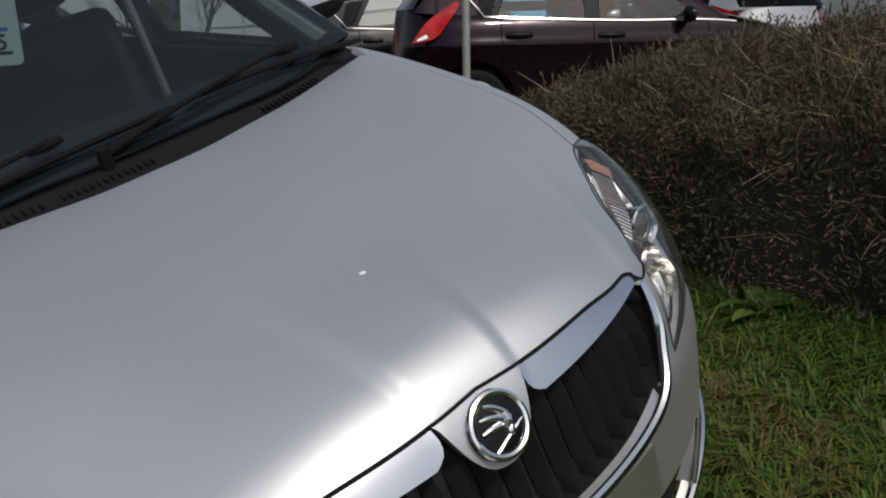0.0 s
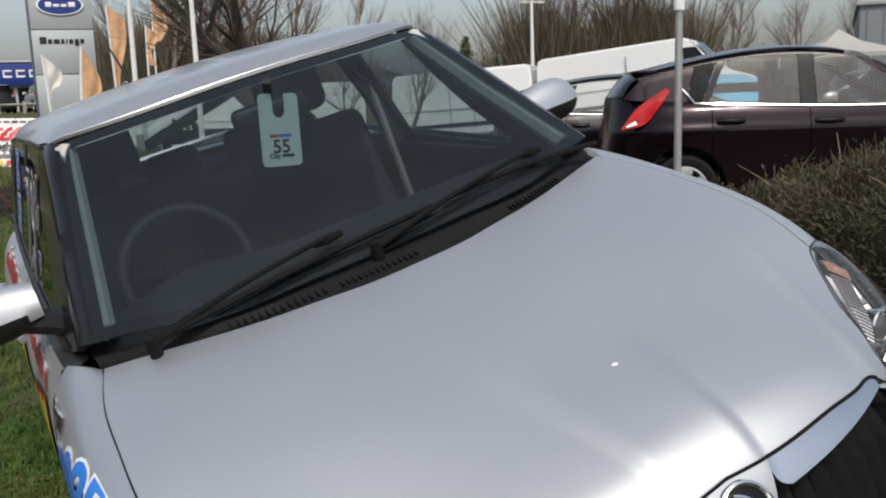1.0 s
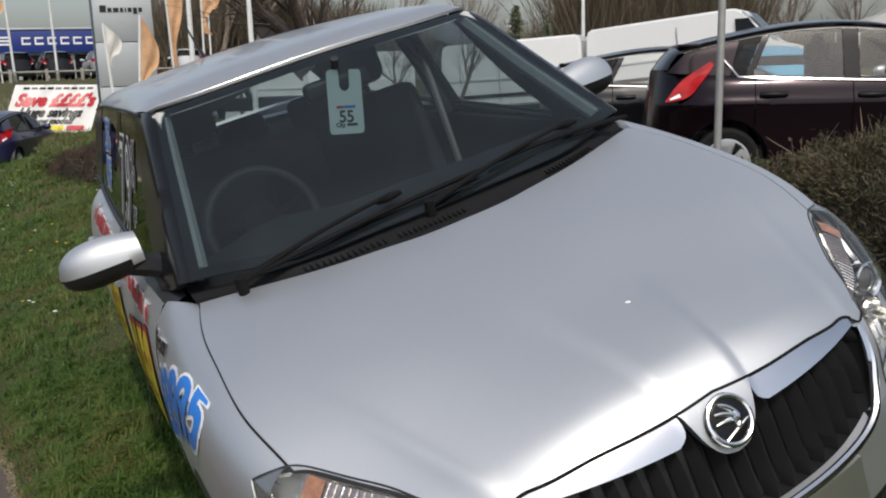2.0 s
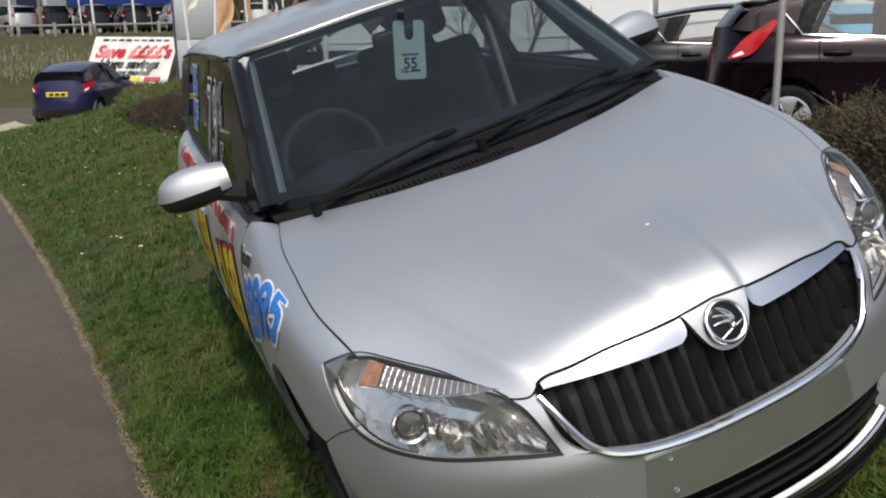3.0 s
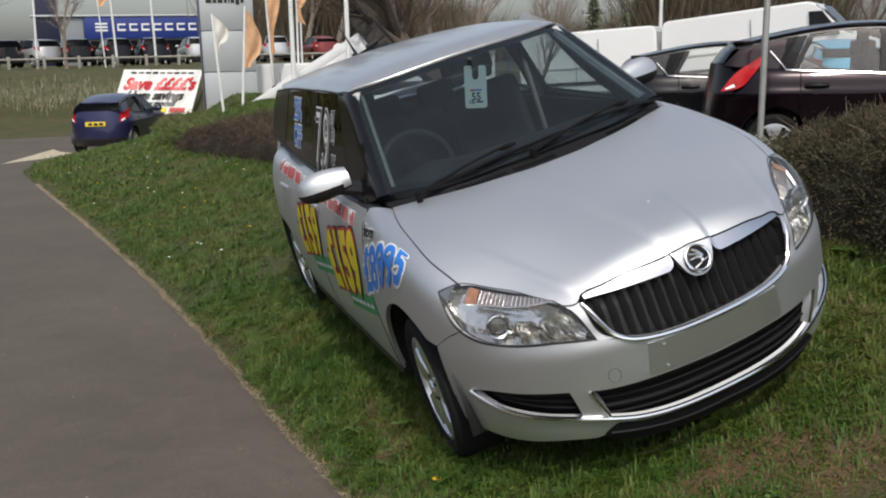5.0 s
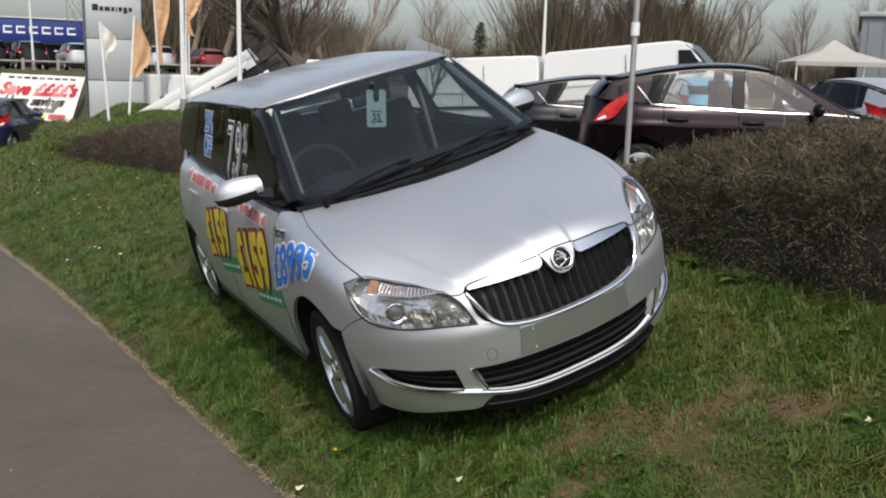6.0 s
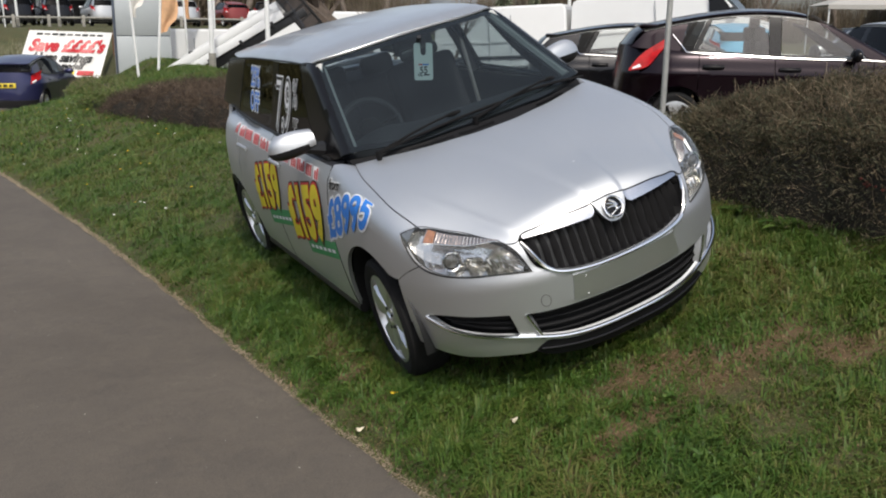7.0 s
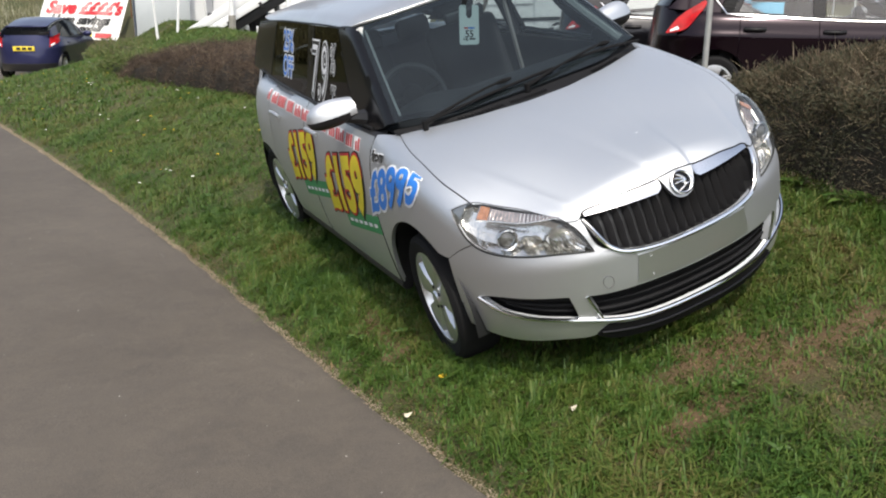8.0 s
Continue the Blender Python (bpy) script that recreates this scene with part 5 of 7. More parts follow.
def hatchback(name, m, coat, label, shape=None, scale=(1, 1, 1), glass=None, fine=1.0, group="", plate=None, bright=False):
    """A parked car: panels, lamps, glass and wheels on one of the skins."""
    B = shape or SLEEK
    glass = glass or CLEAR
    car = thing(name, m @ Matrix.Diagonal((*scale, 1)), label=label, category="car", group=group)
    L, C = B.lower, B.cabin
    nu, nv = max(8, int(16 * fine)), max(8, int(14 * fine))

    def half_at(y, z):
        """Places on the flank, for one or many (y, z)."""
        y, z = np.broadcast_arrays(np.asarray(y, float), np.asarray(z, float))
        return onto(L, np.stack([B.W(z), y, z], -1), only=(1, 0, 0))

    def both(nm, data, mat, parent=None, lab=""):
        return [part(nm, d, mat, parent or car, lab) for d in (data, mirrored(data))]
    waist = spline((-0.3, 0.2, 0.9, 1.7, 2.5, 3.1), (0.84, 0.92, 0.94, 0.962, 1.0, 1.04))

    def low(y):
        z = 0.22
        for c in (0.0, 2.465):
            d = abs(y - c)
            if d < 0.36:
                z = max(z, 0.30 + math.sqrt(0.36 ** 2 - d * d))
        return z
    for nm, y0, y1 in (("wing", -0.42, 0.40), ("front_door", 0.408, 1.43), ("rear_door", 1.438, 2.24), ("rear_quarter", 2.248, 2.86)):
        ys = np.linspace(y0, y1, max(10, int(22 * fine)))
        b = half_at(ys, [low(y) for y in ys])
        t = half_at(ys, waist(ys))
        v = np.linspace(0, 1, nv)[None, :, None]
        S = onto(L, (1 - v) * b[:, None] + v * t[:, None], only=(1, 0, 0))
        made = both(nm, sheet(S, 0.02, inner), coat)
        if "door" in nm:
            for k, ob in zip((1, -1), made):
                dd = np.linspace(-0.11, 0.11, 7)
                h = half_at(y1 - 0.15 + dd, 0.83 + 0.02 * (y1 - 1)) + np.stack([0.012 + 0.02 * np.cos(dd * 14), dd * 0, dd * 0], -1)
                # bright cars: a fat black handle also stands in for the dark recess behind it
                part("door_handle", tube([(k * p[0], p[1], p[2]) for p in h], 0.022 if bright else 0.014), GLOSS_BLACK if bright else coat, ob)
    # nose and tail
    a = np.linspace(-62, 62, 30)
    z = np.linspace(0.22, 0.80, nv)
    A, Z = np.meshgrid(a, z, indexing="ij")
    N = B.place(np.abs(A), np.minimum(Z, 0.66 + np.abs(A) / 62 * 0.16))
    N[..., 2] = 0.22 + (Z - 0.22) / 0.58 * (0.50 + np.abs(A) / 62 * 0.09)
    N = B.place(np.abs(A), N[..., 2])
    N[..., 0] *= np.sign(A)
    part("front_bumper", sheet(onto(L, N), 0.02, inner), coat, car)
    th = np.radians(np.linspace(-64, 64, 30))
    T, Z = np.meshgrid(th, np.linspace(0.22, 1.06, nv + 2), indexing="ij")
    X = np.sign(T) * B.W(Z) * np.sin(np.abs(T)) ** (2 / B.n)
    Y = B.y1 + B.R(Z) * np.cos(T) ** (2 / B.n)
    part("tail_panel", sheet(np.stack([X, Y, Z], -1), 0.02, inner, True), coat, car)
    T2, Z2 = np.meshgrid(np.radians(np.linspace(-58, 58, 24)), np.linspace(0.23, 0.40, 4), indexing="ij")
    part("rear_bumper", sheet(np.stack([np.sign(T2) * (B.W(Z2) + 0.012) * np.sin(np.abs(T2)) ** (2 / B.n), B.y1 + (B.R(Z2) + 0.012) * np.cos(T2) ** (2 / B.n), Z2], -1), 0.02, inner, True), BLACK if not bright else coat, car)
    # bonnet
    us, vs = np.linspace(-1, 1, 2 * nu), np.linspace(0, 1, nu)
    P = np.array([[(u * (0.60 + 0.10 * v), -0.74 + 0.22 * abs(u) ** 2.2 * (1 - v) + (0.80 + 0.12 * u * u) * v, 0.9) for v in vs] for u in us])
    part("bonnet", sheet(onto(L, P, only=(0, 0, 1)), 0.01, inner, True), coat, car)
    # lamps at both ends
    for k in (1, -1):
        u, v = np.linspace(0, 1, 8)[:, None], np.linspace(0, 1, 5)[None]
        q = B.place(30 + 34 * u + 0 * v, 0.60 + 0.05 * u + (0.10 + 0.03 * u) * v)
        d = sheet(onto(L, q, 0.004), 0.02, inner)
        part("headlamp", d if k > 0 else mirrored(d), REFLECTOR, car)
        if bright:  # a long lamp that climbs the corner into the pillar
            low_edge, high_edge = curve([(0.73, 3.005, 0.80), (0.738, 2.90, 0.815), (0.735, 2.80, 0.845), (0.718, 2.69, 0.95), (0.655, 2.58, 1.10)]), curve([(0.728, 3.00, 0.812), (0.70, 2.93, 0.90), (0.676, 2.85, 0.975), (0.655, 2.745, 1.04), (0.63, 2.61, 1.115)])
            S = onto(lambda p: np.minimum(L(p), C(p)), ruled(low_edge, high_edge, 12, 8), 0.014)
        else:
            rows = []
            for u in np.linspace(0, 1, 10):
                row = []
                for v in np.linspace(0, 1, 6):
                    zz = 0.78 + 0.13 * u + (0.22 - 0.03 * u) * v
                    t = radians(38 + 32 * u + 8 * v)
                    row.append((float(B.W(np.array(min(zz, 0.98)))) * math.sin(t) ** (2 / B.n), B.y1 + float(B.R(np.array(zz))) * math.cos(t) ** (2 / B.n), zz))
                rows.append(row)
            S = np.array(rows)
            S += 0.012 * np.stack([np.full(S.shape[:2], 0.8), np.full(S.shape[:2], 0.6), np.zeros(S.shape[:2])], -1)
        d = sheet(S, 0.03, inner, True)
        lamp = part("tail_lamp", d if k > 0 else mirrored(d), TAIL_RED, car, "red tail lamp")
        w = S[1:4, 1:4] + (0.006, 0.004, 0.004) if bright else S[1:5, 0:2] + (0.006, 0.004, 0.012)
        d = sheet(w, 0.01, inner, True)
        part("reversing_lens", d if k > 0 else mirrored(d), VINYL_WHITE, lamp)
    # roof, screens, side glass and pillars
    us, vs = np.linspace(-1, 1, 2 * nu), np.linspace(0, 1, nu + 6)
    P = np.array([[(u * (0.53 - 0.04 * v), (1.04 + 0.05 * u * u) + 1.74 * v, 1.4) for v in vs] for u in us])
    roof = onto(C, P, only=(0, 0, 1))
    part("roof", sheet(roof, 0.03, inner, True), coat, car)
    part("headlining", sheet(roof - (0, 0, 0.04)), LINING, car)
    us, zs = np.linspace(-1, 1, 16), np.linspace(0, 1, 10)
    top = [float(B.roof(np.array(y))) for y in (1.05, 1.5, 2.1, 2.75)]
    P = np.array([[(u * (0.63 - 0.10 * v), 0.4, 0.98 + (float(B.roof(np.array(1.04))) - 0.02 - 0.98 - 0.03 * u * u) * v) for v in zs] for u in us])
    part("windscreen", sheet(onto(C, P, only=(0, 1, 0))), glass, car).visible_shadow = False
    P = np.array([[(u * (0.60 - 0.08 * v), 3.0, 1.06 + (top[3] - 1.10) * v) for v in zs] for u in us])
    part("rear_window", sheet(onto(C, P, only=(0, 1, 0)), flip=True), TINTED, car).visible_shadow = False
    lid = spline((0.3, 1.05, 1.5, 2.1, 2.75), (1.08, top[0] - 0.085, top[1] - 0.085, top[2] - 0.08, top[3] - 0.075))

    def flank(b0, b1, t0, t1, n=10):
        P = np.array([[(0.66, (b0 + (b1 - b0) * u) * (1 - v) + (t0 + (t1 - t0) * u) * v, 0) for v in np.linspace(0, 1, 9)] for u in np.linspace(0, 1, n)])
        for i in range(P.shape[0]):
            zb, zt = float(waist(P[i, 0, 1])) + 0.005, float(lid(P[i, -1, 1]))
            P[i, :, 2] = np.linspace(zb, zt, 9)
        return onto(C, P, only=(1, 0, 0))
    for nm, q, mat in (("front_side_window", (0.42, 1.36, 0.99, 1.36), glass), ("rear_side_window", (1.50, 2.26, 1.50, 2.10), glass), ("quarter_window", (2.32, 2.44, 2.17, 2.36), TINTED), ("front_pillar", (0.08, 0.415, 0.84, 0.985), coat), ("door_pillar", (1.365, 1.495, 1.365, 1.495), GLOSS_BLACK), ("quarter_pillar", (2.265, 2.315, 2.105, 2.165), GLOSS_BLACK), ("rear_pillar", (2.445, 2.99, 2.365, 2.82), coat)):
        for ob in both(nm, sheet(flank(*q), 0.0 if "window" in nm else 0.025, inner), mat):
            ob.visible_shadow = "window" not in nm
    for k in (1, -1):
        yy = np.linspace(0.15, 2.38, 26)
        e = half_at(yy, waist(yy)) + (0.008, 0, 0)
        if bright:  # the strip turns up behind the rear door
            kick = np.array([(0.66, 2.38 + 0.15 * q, 1.0 + 0.16 * q) for q in np.linspace(0.15, 1, 6)])
            e = np.concatenate([e, onto(C, kick, 0.012, only=(1, 0, 0))])
        part("waist_strip", tube(e * (k, 1, 1), 0.009 if bright else 0.013, 6), CHROME if bright else BLACK, car)
        ys = np.linspace(0.0, 2.95, 30)
        P = np.stack([half_at(ys, waist(ys) - 0.004), onto(C, np.stack([np.full(30, 0.66), ys, waist(ys) + 0.008], -1), only=(1, 0, 0))], 1)
        d = sheet(P)
        part("waist_rail", d if k > 0 else mirrored(d), coat, car)
        mirror = thing("door_mirror")
        mirror.parent = car
        bm = bmesh.new()
        bmesh.ops.create_uvsphere(bm, u_segments=14, v_segments=9, radius=1, matrix=Matrix.LocRotScale((k * 0.88, 0.62, 0.985), None, (0.125, 0.06, 0.07)))
        part("mirror_cap", bm, GLOSS_BLACK if bright else coat, mirror)
        part("mirror_foot", tube([(k * 0.69, 0.60, 0.97), (k * 0.80, 0.62, 0.99)], 0.025), BLACK, mirror)
        for y in (0, 2.465):
            part("arch_liner", ([tuple((k * x, y + 0.37 * math.cos(t), 0.30 + 0.37 * math.sin(t))) for x in (0.45, 0.62, 0.785) for t in np.linspace(-0.1, math.pi + 0.1, 14)], [(i * 14 + j, i * 14 + j + 1, i * 14 + j + 15, i * 14 + j + 14) for i in range(2) for j in range(13)]), BLACK, car)
        part("front_seat", box(k * 0.36 - 0.22, 1.40, 0.5, k * 0.36 + 0.22, 1.55, 1.12, 0.05), FABRIC, car)
        part("headrest", box(k * 0.36 - 0.12, 1.50, 1.10, k * 0.36 + 0.12, 1.58, 1.25, 0.03), FABRIC, car)
    part("rear_bench", box(-0.6, 2.25, 0.5, 0.6, 2.42, 1.05, 0.05), FABRIC, car)
    part("cabin_floor", box(-0.68, 0.1, 0.25, 0.68, 2.9, 0.34, 0.02), BLACK, car)
    part("dashboard", box(-0.65, 0.15, 0.6, 0.65, 0.62, 0.94, 0.05), BLACK, car)
    part("spoiler", box(-0.50, 2.68, top[3] - 0.045, 0.50, 2.88, top[3] - 0.015, 0.012), coat, car)
    if plate:
        part("number_plate", box(-0.26, 3.155, 0.70, 0.26, 3.17, 0.81, 0.004), plate, car)
        for i in range(3):
            part("plate_bar", box(-0.2 + 0.14 * i, 3.171, 0.725, -0.1 + 0.14 * i, 3.174, 0.785), VINYL_BLACK, car)
    for x, turn in ((-0.685, 0), (0.685, 180)):
        wheel("front_wheel", car, pose(x, 0, 0.298, 0, 0, turn))
        wheel("rear_wheel", car, pose(x, 2.465, 0.298, 0, 0, turn))
    return car


YELLOW_PLATE = plain("yellow_plate", (0.75, 0.58, 0.05), 0.4)


def stood(x, y, turn, pitch=0.0, dz=0.0):
    return Matrix.Translation((x, y, float(height(x, y)) + 0.015 + dz)) @ pose(0, 0, 0, pitch, 0, turn)


hatchback("plum_hatchback", Matrix.Translation((6.746, 3.542, 0.070)) @ pose(0, 0, 0, 0, 0, 56.7), PLUM, "dark plum five-door hatchback parked behind the hedge", scale=(0.978, 0.978, 1.075), bright=True, fine=1.6)
hatchback("black_hatchback", Matrix.Translation((7.301, 6.398, 0.05)) @ pose(0, 0, 0, 0, 0, 56.7), BLACK_PAINT, "black five-door hatchback parked behind another car", scale=(0.978, 0.978, 0.978), bright=True)
hatchback("blue_hatchback", Matrix.Translation((-1.12, 23.06, -0.84)) @ pose(0, 0, 0, 0, 0, 161), BLUE_PAINT, "dark blue hatchback with a yellow rear plate on the road", scale=(0.92, 0.96, 0.98), plate=YELLOW_PLATE, glass=TINTED)
hatchback("light_blue_hatchback", stood(13.6, 13.9, 150), SKY_PAINT, "light blue hatchback in the car park", fine=0.7)
hatchback("pale_hatchback", stood(10.4, 7.2, 160), GREY_PAINT, "pale silver hatchback with red tail lamps in the car park", fine=1.0, glass=TINTED)
hatchback("navy_hatchback", stood(17.0, 9.5, 66), BLACK_PAINT, "very dark hatchback in the car park", fine=0.7)

# ---- beyond the bank: dealers' signs, flags, vans, buildings ----
def rounded(name, m, size, bevel, material, label, category, **tags):
    t = thing(name, m, label=label, category=category, **tags)
    part("shell", box(-size[0] / 2, -size[1] / 2, 0, size[0] / 2, size[1] / 2, size[2], bevel), material, t)
    return t


PALE_STEEL = plain("pale_sign_panel", (0.42, 0.45, 0.46), 0.45, 0.2, vary=0.06, scale=0.8)
DARK_STEEL = plain("dark_edge_steel", (0.10, 0.12, 0.16), 0.4, 0.3)
SIGN_BLUE = plain("sign_blue", (0.015, 0.035, 0.20), 0.4, vary=0.06, scale=0.5)
POLE_WHITE = plain("white_pole", (0.74, 0.75, 0.74), 0.4, vary=0.08, scale=2)
GALVANISED = plain("galvanised_pole", (0.42, 0.42, 0.40), 0.45, 0.6, vary=0.15)
BANNER_WHITE = plain("banner_white", (0.80, 0.80, 0.78), 0.7, vary=0.05)
ORANGE = plain("faded_orange_cloth", (0.60, 0.36, 0.20), 0.8, vary=0.25, scale=3)
FADED = plain("faded_white_cloth", (0.62, 0.60, 0.56), 0.8, vary=0.2, scale=4)
CONCRETE = plain("pale_cladding", (0.50, 0.53, 0.55), 0.6, vary=0.08, scale=0.3)
GREY_CLAD = plain("grey_cladding", (0.20, 0.22, 0.24), 0.55, vary=0.1, scale=0.3)
WOOD = plain("weathered_wood", (0.16, 0.07, 0.04), 0.8, vary=0.3, bump=0.4, scale=12)
RAIL_WOOD = plain("grey_rail", (0.26, 0.25, 0.22), 0.8, vary=0.2)
STONE = plain("pale_stone", (0.33, 0.29, 0.24), 0.9, vary=0.2, bump=0.5, scale=9)
# white canvas, its backlit shade put into the colour as grey
CANVAS = plain("shaded_canvas", (0.36, 0.35, 0.325), 0.8, vary=0.04)


def sign_tower():
    t = thing("sign_tower", pose(1.66, 24.25, 0, 0, 0, -4), label="tall pale grey dealer sign with a blue oval", category="sign")
    z0 = -0.6
    for z1 in (0.98, 2.13, 3.25, 4.5, 5.2):
        part("panel", box(-0.74, -0.16, z0 + 0.012, 0.74, 0.16, z1 - 0.012, 0.01), PALE_STEEL, t)
        z0 = z1
    part("spine", box(-0.72, -0.14, -0.6, 0.72, 0.14, 5.18), DARK_STEEL, t)
    part("edge_strip", box(-0.80, -0.175, -0.6, -0.742, 0.175, 5.2, 0.01), DARK_STEEL, t)
    n = 40
    for nm, s, mat, d in (("oval_rim", 1.0, CHROME, 0.0), ("oval_face", 0.92, SIGN_BLUE, 0.012)):
        ring = [(0.56 * s * math.cos(a), 0.25 * s * math.sin(a)) for a in np.linspace(0, 2 * math.pi, n, endpoint=False)]
        v = [(x, -0.165, 3.86 + z) for x, z in ring] + [(x, -0.20 - d, 3.86 + z) for x, z in ring]
        part(nm, (v, [(k, (k + 1) % n, n + (k + 1) % n, n + k) for k in range(n)] + [tuple(range(n, 2 * n))]), mat, t, smooth=False)
    for x0, x1, dz in ((-0.34, -0.20, 0.05), (-0.16, -0.02, 0.0), (0.02, 0.16, 0.0), (0.20, 0.36, 0.05)):
        part("oval_mark", box(x0, -0.222, 3.81, x1, -0.21, 3.88 + dz, 0.004), VINYL_WHITE, t)
    x = -0.56
    for k, w in enumerate((0.19, 0.13, 0.17, 0.11, 0.07, 0.13, 0.13, 0.12)):
        part("print_bar", box(x, -0.175, 2.90 - (0.05 if k in (6,) else 0), x + w - 0.03, -0.161, 3.01 + (0.06 if k == 0 else 0)), VINYL_BLACK, t)
        x += w + 0.005
    return t


sign_tower()


def banner():
    """A printed sheet that sags between its pegs on the rise."""
    t = thing("banner", pose(0, 31.1, 0), label="white sale banner with red and black lettering on the bank", category="banner")
    us, vs = np.linspace(-1, 1, 60), np.linspace(0, 1, 24)

    def at(u, v):
        x = (-1.637 + 0.574 * v) * (1 - u) / 2 + (0.98 + 0.593 * v) * (1 + u) / 2
        z = (-0.46 - 0.07 * u) * (1 - v) + (1.02 - 0.04 * u) * v
        y = -0.9 + 0.55 * v + 0.03 * math.sin(5 * u + 2 * v) + 0.02 * math.sin(11 * u - 4 * v)
        return x, y, z
    P = np.array([[at(u, v) for v in vs] for u in us])
    part("sheet", sheet(P), BANNER_WHITE, t)
    for text, v0, size, mat, sq, cx in (("Save \u00a3\u00a3\u00a3\u00a3's", 0.68, 0.40, VINYL_RED, 0.98, 0.0), ("Huge savings", 0.42, 0.29, VINYL_BLACK, 1.0, -0.05), ("on new models", 0.24, 0.19, VINYL_BLACK, 1.0, -0.05)):
        v, f = lettering(text, size, 0.05, sq, 0.25)
        v, f = finer(v, f, 0.10)
        w = np.array([at(p[0] / 1.46 + cx, v0 + p[1] / 1.55) for p in v]) + (0, -0.02, 0.006)
        part("line", (w, f), mat, t, smooth=False)
    for i in range(9):
        u0 = -0.80 + 0.18 * i
        w = np.array([at(u, v) for u, v in ((u0, 0.90), (u0 + 0.14, 0.90), (u0 + 0.14, 0.945), (u0, 0.945))]) + (0, -0.012, 0.006)
        part("print_bar", (w, [(0, 1, 2, 3)]), VINYL_BLACK, t)
    for u0, u1, mat in ((-0.75, -0.25, VINYL_RED), (-0.2, 0.35, VINYL_YELLOW), (0.42, 0.82, VINYL_RED)):
        w = np.array([at(u, v) for u, v in ((u0, 0.04), (u1, 0.04), (u1, 0.14), (u0, 0.14))]) + (0, -0.012, 0.006)
        part("print_bar", (w, [(0, 1, 2, 3)]), mat, t)
    for u in (-1, -0.33, 0.33, 1):
        for v in (0, 1):
            x, y, z = at(u, v)
            part("peg", tube([(x, y + 0.02, z - (1.0 if v else 0.4)), (x, y + 0.01, z + 0.05)], 0.02, 6), WOOD, t)


banner()


def flag(x, y, tall, lean, cloth, m_cloth, drop=1.1, reach=0.5, base=None, group="feather flags"):
    """A slim pole with a limp flag."""
    z = float(height(x, y)) if base is None else base
    t = thing("flag", pose(x, y, z, 0, lean, 0), label="white pole with a limp faded " + cloth + " flag", category="flag", group=group)
    part("pole", tube([(0, 0, -0.2), (0, 0, tall * 0.5), (0, 0, tall)], [0.035, 0.032, 0.025], 8), POLE_WHITE, t)
    rs = random.Random(int(x * 100 + y))
    us, vs = np.linspace(0, 1, 9), np.linspace(0, 1, 16)
    ph = rs.uniform(0, 6)
    P = np.array([[(0.03 + reach * u * (0.62 + 0.38 * math.sin(4.2 * v + ph)), 0.06 * math.sin(7 * u + 5 * v + ph) * u, tall - 0.03 - drop * v - 0.30 * u * (1 - v) + 0.08 * u * v * math.sin(9 * v + ph)) for v in vs] for u in us])
    part("cloth", sheet(P, flip=True), m_cloth, t)
    return t


flag(0.88, 20.0, 2.5, -3.0, "white", FADED, 0.9, 0.32, base=-0.08)
flag(1.33, 20.0, 2.63, 4.8, "orange", ORANGE, 1.45, 0.40, base=-0.03)
flag(2.95, 24.5, 3.9, -2.0, "orange", ORANGE, 2.4, 0.42)
flag(4.1, 26.5, 3.7, 1.0, "orange", ORANGE, 1.1, 0.4)
flag(5.6, 33.0, 5.4, 0.5, "orange", ORANGE, 2.0, 0.5)
flag(-1.50, 46.4, 4.3, -2.0, "orange", ORANGE, 1.4, 0.5, group="far flags")
for _x, _y, _h, _l in ((-0.95, 45.6, 6.0, -1.2), (0.9, 45.8, 5.5, -0.5), (-4.6, 46.0, 6.0, 2.0), (-6.4, 46.0, 5.5, -1.0), (2.36, 18.5, 5.6, 0.3), (3.30, 17.0, 5.0, 0.0)):
    _t = thing("flagpole", pose(_x, _y, float(height(_x, _y)), 0, _l, 0), label="plain tall white flagpole on the bank", category="pole", group="flagpoles")
    part("shaft", tube([(0, 0, -0.2), (0, 0, _h * 0.5), (0, 0, _h)], [0.06, 0.05, 0.035], 8), POLE_WHITE, _t)
    part("socket", tube([(0, 0, -0.2), (0, 0, 0.35)], 0.085, 8), RAIL_WOOD, _t)


def rail_fence():
    t = thing("rail_fence", pose(0, 45.2, 0), label="low grey rail fence along the top of the bank", category="fence")
    for k in range(18):
        x = -12 + 1.55 * k
        z = float(height(x, 45.2))
        part("post", box(x - 0.07, -0.07, z - 0.2, x + 0.07, 0.07, z + 0.55, 0.01), RAIL_WOOD, t)
    for k in range(17):
        x = -12 + 1.55 * k
        za, zb = float(height(x, 45.2)), float(height(x + 1.55, 45.2))
        part("rail", tube([(x + 0.07, 0, za + 0.42), (x + 1.48, 0, zb + 0.42)], 0.06, 6), RAIL_WOOD, t)


rail_fence()

# the row of cars on the far forecourt
_row = [hatchback("forecourt_car", stood(0.95, 52.6, 4), BLACK_PAINT, "black hatchback in a row on the far forecourt", shape=BODY, fine=0.5, group="forecourt cars", glass=TINTED),
        hatchback("forecourt_car", stood(3.3, 52.6, 4), GREY_PAINT, "pale silver hatchback in a row on the far forecourt", shape=BODY, fine=0.5, group="forecourt cars", glass=TINTED),
        hatchback("forecourt_car", stood(10.4, 52.4, -8), RED_PAINT, "dark red car in a row on the far forecourt", fine=0.5, group="forecourt cars", glass=TINTED)]
for _k, _x, _a in ((0, -1.1, 8), (0, -3.2, 10), (1, -5.6, 30), (0, -7.6, 32), (1, 8.0, -6), (0, 12.9, -12), (1, -9.7, 30)):
    copy_thing(_row[_k], stood(_x, 52.6, 180 + _a))
